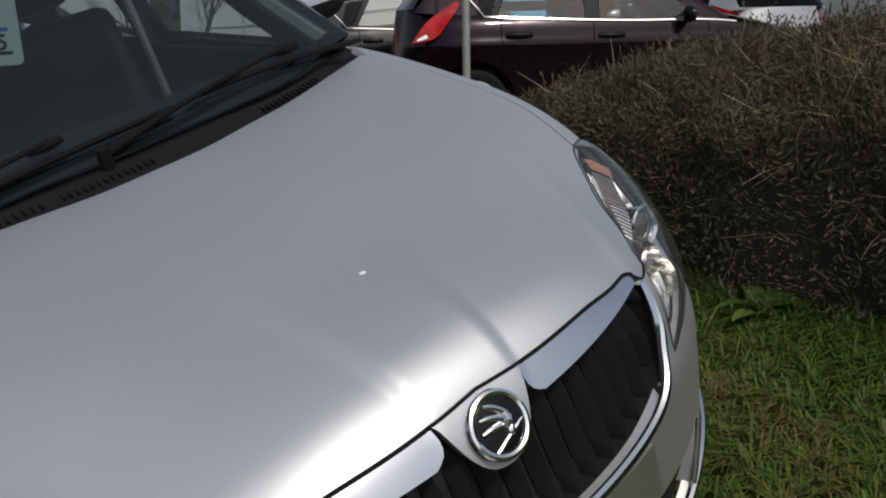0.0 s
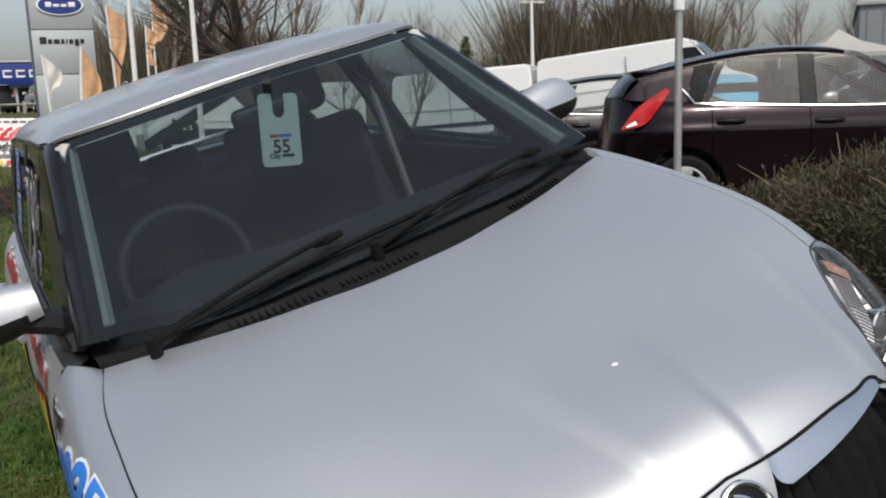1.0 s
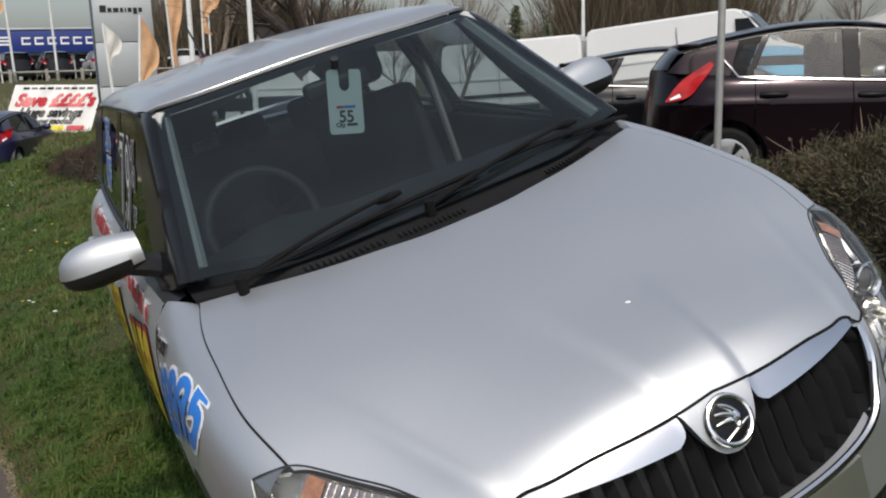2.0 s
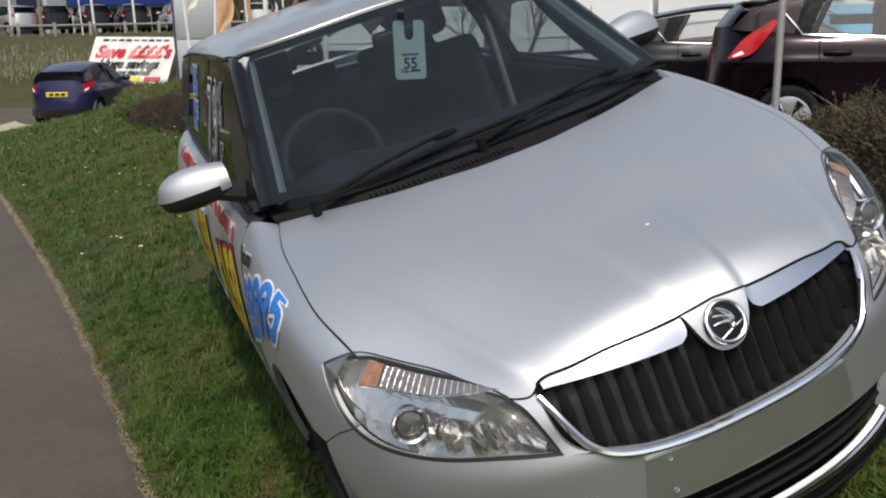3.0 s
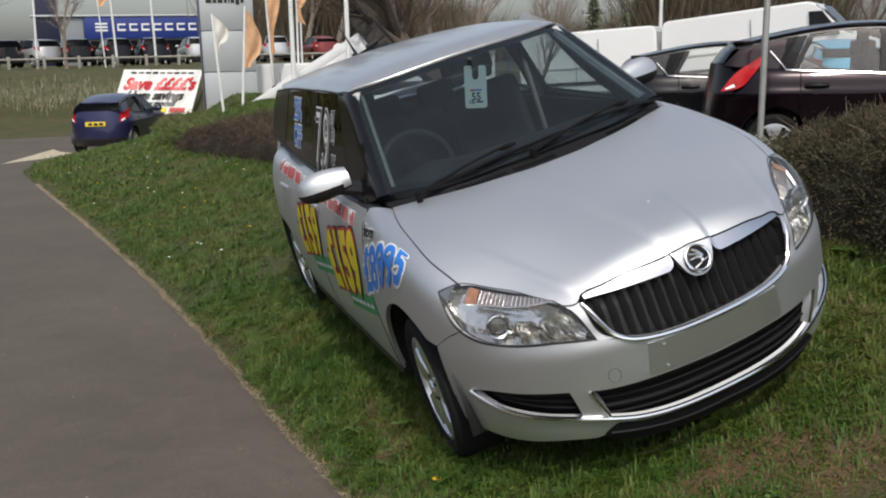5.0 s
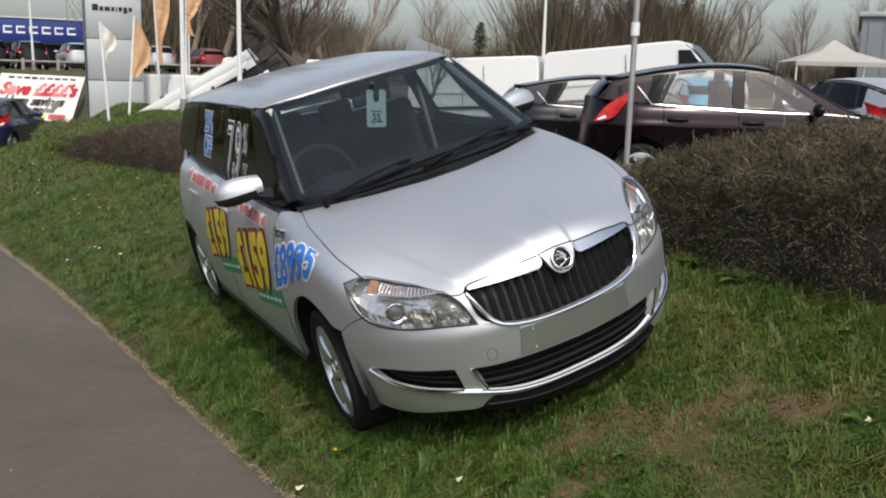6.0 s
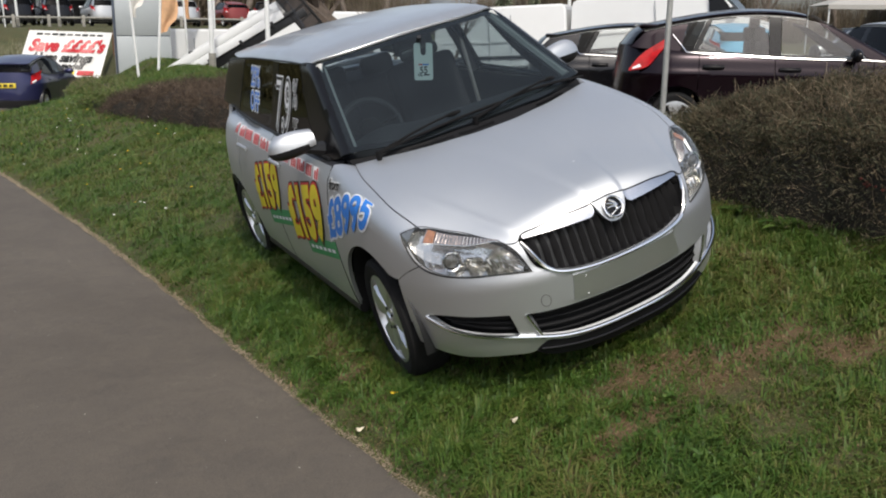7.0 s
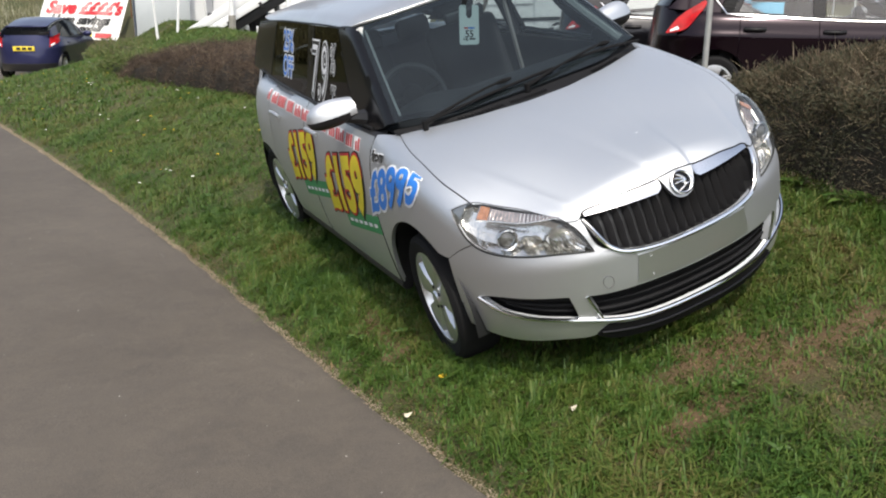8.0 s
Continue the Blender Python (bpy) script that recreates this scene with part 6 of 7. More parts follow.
for _r, _x in zip(_row, (0.95, 3.3, 10.4)):
    _r.matrix_world = stood(_x, 52.6, 184)


def showroom():
    t = thing("showroom", pose(3.0, 84, 0.75), label="flat-roofed showroom with a blue fascia and white marks", category="building")
    part("wall", box(-9.5, 0, 0, 10, 12, 4.2, 0.02), CONCRETE, t)
    part("fascia", box(-5.6, -0.5, 2.45, 9.8, -0.05, 4.35, 0.03), SIGN_BLUE, t)
    part("end_fascia", box(-9.5, -0.4, 0.2, -7.6, -0.05, 7.5, 0.03), plain("navy_panel", (0.01, 0.014, 0.04), 0.4), t)
    part("grey_pier", box(-7.2, -0.35, 0, -5.65, -0.05, 4.3, 0.03), GREY_CLAD, t)
    part("roof", box(-9.8, -0.6, 4.36, 10.2, 12.4, 4.5, 0.02), CONCRETE, t)
    for k in range(7):
        w = part("window", box(-5.2 + 2.1 * k, -0.06, 0.1, -3.4 + 2.1 * k, -0.01, 2.3), GLOSS_BLACK, t)
    for dz in (0, 0.28, 0.56):
        part("mark", box(-4.7, -0.53, 3.1 + dz, -3.7, -0.51, 3.25 + dz), VINYL_WHITE, t)
    for k in range(7):
        x = -2.9 + 1.0 * k
        part("mark", box(x, -0.53, 3.12, x + 0.68, -0.51, 3.28), VINYL_WHITE, t)
        part("mark", box(x, -0.53, 3.60, x + 0.68, -0.51, 3.74), VINYL_WHITE, t)
        part("mark", box(x, -0.53, 3.29, x + 0.12, -0.51, 3.59), VINYL_WHITE, t)


showroom()


def van(name, m, label, cab=True, long=5.7):
    """A panel van whose nose looks along +x."""
    t = thing(name, m, label=label, category="van")
    L, w, h = long, 0.98, 2.32
    prof = [(-L / 2, 0.45), (-L / 2, 1.2), (-L / 2 + 0.06, h - 0.12), (-L / 2 + 0.16, h)]
    if cab:
        prof += [(L / 2 - 1.75, h + 0.02), (L / 2 - 1.55, h - 0.05), (L / 2 - 0.82, 1.35), (L / 2 - 0.12, 1.12), (L / 2 - 0.02, 0.95), (L / 2, 0.45)]
    else:
        prof += [(L / 2 - 0.12, h), (L / 2, h - 0.12), (L / 2, 0.45)]
    bm = bmesh.new()
    a = [bm.verts.new((x, -w * (1.0 if z < 1.25 else 1.0 - 0.10 * (z - 1.25)), z)) for x, z in prof]
    b = [bm.verts.new((x, w * (1.0 if z < 1.25 else 1.0 - 0.10 * (z - 1.25)), z)) for x, z in prof]
    n = len(prof)
    for k in range(n):
        bm.faces.new((a[k], a[(k + 1) % n], b[(k + 1) % n], b[k]))
    bm.faces.new(a[::-1])
    bm.faces.new(b)
    bmesh.ops.bevel(bm, geom=bm.edges[:], offset=0.05, segments=3, affect="EDGES")
    part("body", bm, WHITE_PAINT, t, sharp=0.5)
    for s in (-1, 1):
        y = s * (w + 0.004)
        for x in ((-L / 2 + 0.25, -0.35), (-0.25, L / 2 - 1.75)):
            part("side_panel", box(x[0], min(y, y - s * 0.02), 1.22, x[1], max(y, y - s * 0.02), 1.30, 0.006), WHITE_PAINT, t)
            part("seam", box(x[1] + 0.03, min(y, y - s * 0.02), 0.6, x[1] + 0.045, max(y, y - s * 0.02), 2.05), DARK_STEEL, t)
        part("rub_strip", box(-L / 2 + 0.3, min(y, y + s * 0.02), 0.72, L / 2 - 0.8, max(y, y + s * 0.02), 0.82, 0.006), BLACK, t)
        if cab:
            wx = L / 2
            q = [(wx - 1.72, 1.36), (wx - 0.92, 1.36), (wx - 1.38, 2.04), (wx - 1.72, 2.06)]
            v = [(x, s * (w * (1 - 0.10 * (z - 1.25)) + 0.006), z) for x, z in q]
            part("cab_window", (v, [(0, 1, 2, 3) if s < 0 else (3, 2, 1, 0)]), GLOSS_BLACK, t)
            part("mirror", box(wx - 1.08, min(s * 1.0, s * 1.2), 1.38, wx - 0.96, max(s * 1.0, s * 1.2), 1.68, 0.03), BLACK, t)
    if cab:
        wx = L / 2
        v = [(wx - 0.84, -0.80, 1.42), (wx - 0.84, 0.80, 1.42), (wx - 1.44, 0.74, 2.17), (wx - 1.44, -0.74, 2.17)]
        part("windscreen", ([(x + 0.05, y, z + 0.03) for x, y, z in v], [(0, 1, 2, 3)]), GLOSS_BLACK, t)
    for x in (-L / 2 + 0.95, L / 2 - 0.95):
        for s in (-1, 1):
            wheel("wheel", t, pose(x, s * 0.88, 0.34, 0, 0, 90 if s < 0 else -90), r=0.34)
    return t


van("white_van", Matrix.Translation((16.45, 18.84, 0.10)) @ pose(0, 0, 0, 0, -5.5, -52), "long white panel van with a dark cab window", long=5.9)
van("white_box_van", Matrix.Translation((12.7, 22.6, -0.38)) @ pose(0, 0, 0, 0, -3, -42), "white van body parked behind the other cars", cab=False, long=4.2)
van("white_trailer", Matrix.Translation((3.75, 26.3, -1.15)) @ pose(0, 0, 0, 0, 0, -8), "low white box trailer behind the flags", cab=False, long=2.4)
van("white_lorry", Matrix.Translation((8.3, 27.5, -0.55)) @ pose(0, 0, 0, 0, 0, -15), "white lorry body seen through the branches", cab=False, long=5.5)


def tipped_bed():
    """A flatbed tipped up: white drop-sides over a dark underside, and its headboard frame."""
    t = thing("tipped_flatbed", pose(2.99, 19.55, 0.84, 0, -30.5, -12), label="white flatbed body tipped up with a dark underside", category="flatbed")
    for k in range(2):
        part("drop_side", box(-1.75, -0.03, -0.12 + 0.21 * k, 1.55, 0.03, 0.085 + 0.21 * k, 0.012), WHITE_PAINT, t)
    part("far_side", box(-1.2, 1.2, -0.12, 1.9, 1.26, 0.3, 0.012), WHITE_PAINT, t)
    part("bed", box(-1.7, 0.03, -0.14, 1.9, 1.2, -0.06, 0.01), BLACK, t)
    for y in (0.12, 1.0):
        part("chassis_rail", box(-0.9, y, -0.36, 2.1, y + 0.1, -0.15, 0.01), BLACK, t)
    for x in (-0.6, 0.3, 1.2):
        part("hinge", box(x - 0.04, -0.05, -0.2, x + 0.04, -0.03, -0.05, 0.004), BLACK, t)
    s = thing("headboard_frame", pose(4.72, 19.3, 1.72, 0, -41, -12), label="dark steel lattice frame behind the tipped bed", category="frame")
    for x in (-0.24, 0.24):
        part("upright", box(x - 0.03, 0, -0.7, x + 0.03, 0.06, 1.0, 0.006), BLACK, s)
    for k in range(6):
        part("rung", box(-0.22, 0.01, -0.6 + 0.3 * k, 0.22, 0.05, -0.56 + 0.3 * k), BLACK, s)
    part("infill", box(-0.21, 0.02, -0.65, 0.21, 0.04, 0.9), plain("rusty_mesh", (0.05, 0.04, 0.035), 0.7), s)
    base = thing("lorry_chassis", pose(4.6, 20.3, float(height(4.6, 20.3)), 0, 0, -12), label="dark lorry chassis under the tipped bed", category="chassis")
    part("frame", box(-2.4, -0.5, 0.45, 2.4, 0.5, 0.75, 0.02), BLACK, base)
    part("ram", tube([(-0.6, 0, 0.7), (-0.9, -0.3, 1.5)], 0.08), GALVANISED, base)
    for x in (-1.6, 1.6):
        for s2 in (-1, 1):
            wheel("wheel", base, pose(x, s2 * 0.62, 0.38, 0, 0, 90 if s2 < 0 else -90), r=0.38)


tipped_bed()
_t = thing("roof_sign", pose(11.2, 25.1, 0.05, 0, 19, -26), label="dark grey board on posts", category="board")
part("board", box(-0.75, -0.06, 1.9, 0.75, 0.06, 2.5, 0.02), GREY_CLAD, _t)
for _x in (-0.55, 0.55):
    part("post", box(_x - 0.05, 0.06, -0.5, _x + 0.05, 0.14, 2.3), DARK_STEEL, _t)

# bare pole, stone and short post between hedge and car park
_t = thing("bare_pole", pose(3.31, 3.22, float(height(3.31, 3.22)), 0, 0.3, 0), label="slim galvanised pole with a pale cap", category="pole")
part("shaft", tube([(0, 0, -0.2), (0, 0, 1.2), (0, 0, 3.4)], 0.027, 12), GALVANISED, _t)
part("cap", tube([(0, 0, 1.72), (0, 0, 1.84)], 0.040, 12), POLE_WHITE, _t)


def boulder(name, m, size, label):
    bm = bmesh.new()
    bmesh.ops.create_icosphere(bm, subdivisions=3, radius=1)
    for v in bm.verts:
        v.co *= 1 + 0.18 * noise.noise(v.co * 1.7 + Vector((m[0], m[1], 0))) + 0.06 * noise.noise(v.co * 5)
        v.co = Vector((v.co.x * size[0], v.co.y * size[1], v.co.z * size[2]))
    t = thing(name, pose(*m), label=label, category="stone")
    part("rock", bm, STONE, t)


boulder("boulder", (3.19, 3.36, float(height(3.19, 3.36)) + 0.18), (0.12, 0.12, 0.22), "pale rough stone beside the slim pole")
_t = thing("short_post", pose(3.03, 1.91, float(height(3.03, 1.91))), label="short reddish wooden post behind the hedge", category="post")
part("stake", box(-0.035, -0.035, -0.2, 0.035, 0.035, 0.42, 0.006), WOOD, _t)

# marquee, grey hall, floodlights
_t = thing("marquee", pose(32.2, 25.4, 0.83, 0, 0, -35) @ Matrix.Scale(0.72, 4), label="white peaked marquee among parked cars", category="tent")
_bm = bmesh.new()
_c = [_bm.verts.new(p) for p in ((-2.8, -2.8, 2.1), (2.8, -2.8, 2.1), (2.8, 2.8, 2.1), (-2.8, 2.8, 2.1))]
_d = [_bm.verts.new(p) for p in ((-1.0, -1.0, 2.75), (1.0, -1.0, 2.75), (1.0, 1.0, 2.75), (-1.0, 1.0, 2.75))]
_e = _bm.verts.new((0, 0, 3.5))
for _k in range(4):
    _bm.faces.new((_c[_k], _c[(_k + 1) % 4], _d[(_k + 1) % 4], _d[_k]))
    _bm.faces.new((_d[_k], _d[(_k + 1) % 4], _e))
part("canopy", _bm, CANVAS, _t, smooth=False)
for _x in (-2.7, 2.7):
    for _y in (-2.7, 2.7):
        part("leg", tube([(_x, _y, -0.8), (_x, _y, 2.1)], 0.05), POLE_WHITE, _t)
part("valance", box(-2.8, -2.82, 1.85, 2.8, -2.78, 2.1), CANVAS, _t)

_t = thing("grey_hall", pose(47, 36, -0.6, 0, 0, -51), label="large plain grey industrial hall", category="building")
part("wall", box(0, 0, 0, 26, 18, 6.1, 0.05), GREY_CLAD, _t)
part("roof", box(-0.2, -0.2, 6.1, 26.2, 18.2, 6.4, 0.05), PALE_STEEL, _t)
for _k in range(28):
    part("rib", box(0.4 + 0.9 * _k, -0.06, 0.2, 0.46 + 0.9 * _k, 0.0, 6.0), GREY_CLAD, _t)
for _k in range(5):
    part("window", box(4 + 4.0 * _k, -0.08, 2.6, 6.6 + 4.0 * _k, 0.0, 3.8), GLOSS_BLACK, _t)

for _x, _y, _h in ((35.7, 54.9, 5.6), (32.1, 57.1, 4.6), (39.4, 52.4, 8.0), (26.5, 40.0, 6.5)):
    _t = thing("floodlight_mast", pose(_x, _y, float(height(_x, _y))), label="thin white mast with floodlights", category="mast", group="floodlight masts")
    part("mast", tube([(0, 0, -0.3), (0, 0, _h)], [0.12, 0.07], 8), POLE_WHITE, _t)
    if _h < 7:
        part("bar", box(-0.8, -0.05, _h - 0.9, 0.8, 0.05, _h - 0.78), POLE_WHITE, _t)
        for _k in (-0.75, -0.25, 0.25, 0.75):
            part("floodlight", box(_k - 0.16, -0.15, _h - 0.75, _k + 0.16, 0.1, _h - 0.42, 0.03), PALE_STEEL, _t)
# pale wedge painted on the road
_v = [(-4.0, 17.7), (-3.22, 18.9), (-2.66, 20.6), (-3.0, 21.6), (-3.2, 22.6), (-3.75, 19.3)]
_ob = new("road_marking", mesh_of("road_marking", [(x, y, float(tarmac_level(y)) + 0.006) for x, y in _v], [tuple(range(6))], plain("worn_road_paint", (0.45, 0.40, 0.28), 0.8, vary=0.25, scale=8)))
tagged(_ob, "worn pale road marking on tarmac", "marking", kind="structure")

# ---- turf, hedges, shrubs and trees ----
def quick_mesh(name, verts, faces, material, smooth=False):
    """A mesh from arrays: verts (n, 3) and faces (m, 3 or 4)."""
    verts, faces = np.ascontiguousarray(verts, np.float32), np.ascontiguousarray(faces, np.int32)
    me = bpy.data.meshes.new(name)
    m, k = faces.shape
    me.vertices.add(len(verts))
    me.vertices.foreach_set("co", verts.ravel())
    me.loops.add(m * k)
    me.loops.foreach_set("vertex_index", faces.ravel())
    me.polygons.add(m)
    me.polygons.foreach_set("loop_start", np.arange(0, m * k, k, dtype=np.int32))
    me.polygons.foreach_set("use_smooth", [smooth] * m)
    me.materials.append(material)
    me.update(calc_edges=True)
    return me


def foliage(name, stops, rough=0.7, patch=1.2, share=0.5, through=0.25):
    """Leaf colours that differ from leaf to leaf and from patch to patch."""
    m, t, b = material(name)
    g = t.nodes.new("ShaderNodeNewGeometry")
    c = t.nodes.new("ShaderNodeTexCoord")
    n = node(t, "TexNoise", Scale=patch, Detail=5.0, Roughness=0.6, Distortion=0.6)
    t.links.new(c.outputs["Object"], n.inputs["Vector"])
    mix = node(t, "Mix")
    mix.inputs[0].default_value = share
    t.links.new(n.outputs[0], mix.inputs[2])
    t.links.new(g.outputs["Random Per Island"], mix.inputs[3])
    r = t.nodes.new("ShaderNodeValToRGB")
    e = r.color_ramp.elements
    while len(e) < len(stops):
        e.new(0.5)
    for k, (pos, col) in enumerate(stops):
        e[k].position, e[k].color = pos, (*col, 1)
    t.links.new(mix.outputs[0], r.inputs[0])
    t.links.new(r.outputs[0], b.inputs["Base Color"])
    b.inputs["Roughness"].default_value = rough
    if through:
        tr = t.nodes.new("ShaderNodeBsdfTranslucent")
        t.links.new(r.outputs[0], tr.inputs[0])
        ms = t.nodes.new("ShaderNodeMixShader")
        ms.inputs[0].default_value = through
        t.links.new(b.outputs[0], ms.inputs[1])
        t.links.new(tr.outputs[0], ms.inputs[2])
        t.links.new(ms.outputs[0], t.nodes["Material Output"].inputs[0])
    return m


BLADE = foliage("grass_blades", ((0.24, (0.031, 0.080, 0.009)), (0.42, (0.056, 0.120, 0.014)), (0.56, (0.098, 0.150, 0.022)), (0.68, (0.155, 0.142, 0.040)), (0.82, (0.22, 0.150, 0.075))), 0.6, 1.7, 0.26, 0.3)
WEED = foliage("weed_leaves", ((0.2, (0.040, 0.092, 0.014)), (0.6, (0.075, 0.140, 0.024)), (0.9, (0.12, 0.18, 0.040))), 0.5, 3.0, 0.6, 0.25)


def bare_patch(x, y):
    """How worn the turf is: 0 lush, 1 bare."""
    v = 0.5 + 0.9 * rumple(x, y, 1.6, 11) + 0.5 * rumple(x, y, 0.55, 12)
    s = x - path_edge(y)
    v = v + 0.9 * (1 - ramp(s, 0.03, 0.20)) - 0.30
    wear = 0.6 * np.exp(-(((x - 0.15) / 0.75) ** 2 + ((y + 1.35) / 0.22) ** 2))
    for cx, cy, rx, ry in WORN:
        wear = wear + np.exp(-(((x - cx) / (rx * 0.6)) ** 2 + ((y - cy) / (ry * 0.6)) ** 2))
    return np.clip(v - 0.15 + 0.95 * wear, 0, 1)


STRAW = foliage("dry_grass", ((0.25, (0.08, 0.060, 0.024)), (0.5, (0.155, 0.110, 0.050)), (0.75, (0.25, 0.175, 0.09))), 0.8, 2.5, 0.6, 0.15)


def turf(name, count, x0, x1, y0, y1, tall, wide, seed, label, dry=False):
    r = np.random.RandomState(seed)
    x, y = r.uniform(x0, x1, count), r.uniform(y0, y1, count)
    s = x - path_edge(y) - 0.03 * rumple(y, x * 0, 0.4, 7)
    worn = bare_patch(x, y)
    keep = (s > 0.0 + 0.05 * r.uniform(0, 1, count) ** 2) & ((r.uniform(0, 1, count) < worn ** 1.5) if dry else (r.uniform(0, 1, count) > 0.72 * worn)) & (x < 3.3)
    under = (np.abs(x + 0.1) < 0.55) & (y > -0.4) & (y < 2.9)
    keep &= ~(under & (r.uniform(0, 1, count) < 0.7))
    x, y, worn = x[keep], y[keep], worn[keep]
    n = len(x)
    z = height(x, y) + turf_lift(x, y) - 0.004
    clump = (0.6 + 0.6 * (rumple(x, y, 0.35, 21) + 0.6) + 0.35 * rumple(x, y, 0.16, 22)) * (1 - 0.45 * worn)
    h = tall * clump * r.uniform(0.4, 1.5, n) * (1 + 0.8 * (r.uniform(0, 1, n) > 0.93))
    a, lean = r.uniform(0, 2 * math.pi, n) * 0.4 + 6 * rumple(x, y, 0.25, 23), r.uniform(0.5, 1.7, n)
    dx, dy = np.cos(a), np.sin(a)
    px, py = -dy, dx
    w = wide * r.uniform(0.6, 1.3, n)
    base = np.stack([x, y, z], -1)
    side = np.stack([px * w, py * w, 0 * w], -1)
    mid = base + np.stack([dx * h * lean * 0.25, dy * h * lean * 0.25, h * 0.6], -1)
    tip = base + np.stack([dx * h * lean * 0.9, dy * h * lean * 0.9, h * (1 - 0.42 * lean)], -1)
    V = np.stack([base - side, base + side, mid + side * 0.75, mid - side * 0.75, tip + side * 0.12, tip - side * 0.12], 1).reshape(-1, 3)
    k = np.arange(n)[:, None] * 6
    F = np.concatenate([k + [0, 1, 2, 3], k + [3, 2, 4, 5]])
    ob = new(name, quick_mesh(name, V, F, STRAW if dry else BLADE))
    return tagged(ob, label, "grass", kind="stuff")


turf("grass", 290000, -1.6, 1.7, -2.9, 3.2, 0.046, 0.0031, 31, "short rough turf with worn brown patches on the bank")
turf("dry_grass", 90000, -1.6, 1.7, -2.9, 3.2, 0.024, 0.0028, 34, "dry straw-coloured grass in the worn patches", True)
turf("grass", 130000, -2.7, 3.2, 3.2, 9.0, 0.046, 0.0034, 32, "short rough turf on the bank beside the path")
turf("grass", 60000, -1.4, 3.2, -9.0, -2.9, 0.05, 0.006, 35, "rough turf along the bank beside the path")
turf("grass", 100000, -3.6, 3.3, 9.0, 24.0, 0.06, 0.0065, 33, "rough turf further along the bank")


def clover(name, count, x0, x1, y0, y1, size, seed, label):
    """Small broad leaves in loose clumps among the blades."""
    r = np.random.RandomState(seed)
    x, y = r.uniform(x0, x1, count), r.uniform(y0, y1, count)
    clump = rumple(x, y, 0.5, 61) + 0.6 * rumple(x, y, 0.2, 62)
    keep = (x - path_edge(y) > 0.08) & (clump > r.uniform(-0.1, 0.55, count)) & (bare_patch(x, y) < 0.6) & (x < 1.6)
    keep &= ~((np.abs(x + 0.1) < 0.6) & (y > -0.4) & (y < 2.9))
    x, y = x[keep], y[keep]
    n = len(x)
    p = np.stack([x, y, height(x, y) + turf_lift(x, y) + r.uniform(0.008, 0.034, n)], -1)
    a = r.uniform(0, 2 * math.pi, n)
    d = np.stack([np.cos(a), np.sin(a), r.uniform(-0.5, 0.7, n)], -1)
    s = np.stack([-np.sin(a), np.cos(a), r.uniform(-0.4, 0.4, n)], -1)
    l, w = (size * r.uniform(0.6, 1.6, n))[:, None], (size * r.uniform(0.3, 0.55, n))[:, None]
    V = np.stack([p, p + d * l * 0.45 + s * w, p + d * l, p + d * l * 0.45 - s * w], 1).reshape(-1, 3)
    k = np.arange(n)[:, None] * 4
    return tagged(new(name, quick_mesh(name, V, k + [0, 1, 2, 3], WEED)), label, "weeds", kind="stuff")


clover("clover", 48000, -1.5, 1.6, -2.9, 3.2, 0.012, 71, "clumps of small broad green leaves in the turf")
clover("clover", 12000, -2.2, 1.6, 3.2, 9.0, 0.012, 72, "clumps of small broad green leaves along the bank")


def rosette(name, x, y, size, leaves, seed, label):
    """A low weed: a ring of broad leaves."""
    r = random.Random(seed)
    z = float(height(x, y) + turf_lift(np.array(x), np.array(y)))
    t = thing(name, pose(x, y, z), label=label, category="plant", group="low weeds")
    V, F = [], []
    for k in range(leaves):
        a, l, w = r.uniform(0, 6.283), size * r.uniform(0.5, 1.1), size * r.uniform(0.14, 0.26)
        up = r.uniform(0.3, 1.0)
        for i in range(5):
            q = i / 4
            ww = w * math.sin(math.pi * (0.12 + 0.85 * q)) ** 0.7
            rr, zz = l * q, 0.012 + size * up * (q - 0.75 * q * q)
            c, s = math.cos(a), math.sin(a)
            for g in (-1, 0, 1):
                V.append((rr * c - g * ww * s, rr * s + g * ww * c, zz + (0.006 if g else 0)))
        b = k * 15
        F += [(b + 3 * i + j, b + 3 * i + j + 1, b + 3 * i + j + 4, b + 3 * i + j + 3) for i in range(4) for j in (0, 1)]
    part("leaf_rosette", (V, F), WEED, t)


_r = random.Random(8)
for _k in range(46):
    _y = _r.uniform(-2.3, 4.5)
    _x = _r.uniform(float(path_edge(_y)) + 0.12, 1.2)
    if -0.78 < _x < 0.85 and -0.75 < _y < 3.2:
        continue
    rosette("weed", _x, _y, _r.uniform(0.035, 0.075), _r.randint(8, 16), _k, "low broad-leaved weed in the turf")
rosette("dock_plant", 1.30, -0.30, 0.16, 9, 77, "pale green broad-leaved plant at the foot of the hedge")
rosette("dock_plant", 1.34, 0.10, 0.13, 8, 78, "pale green broad-leaved plant at the foot of the hedge")

PETAL = plain("dandelion_yellow", (0.85, 0.55, 0.02), 0.6, vary=0.15)
DAISY = plain("daisy_white", (0.85, 0.84, 0.78), 0.7, vary=0.05)


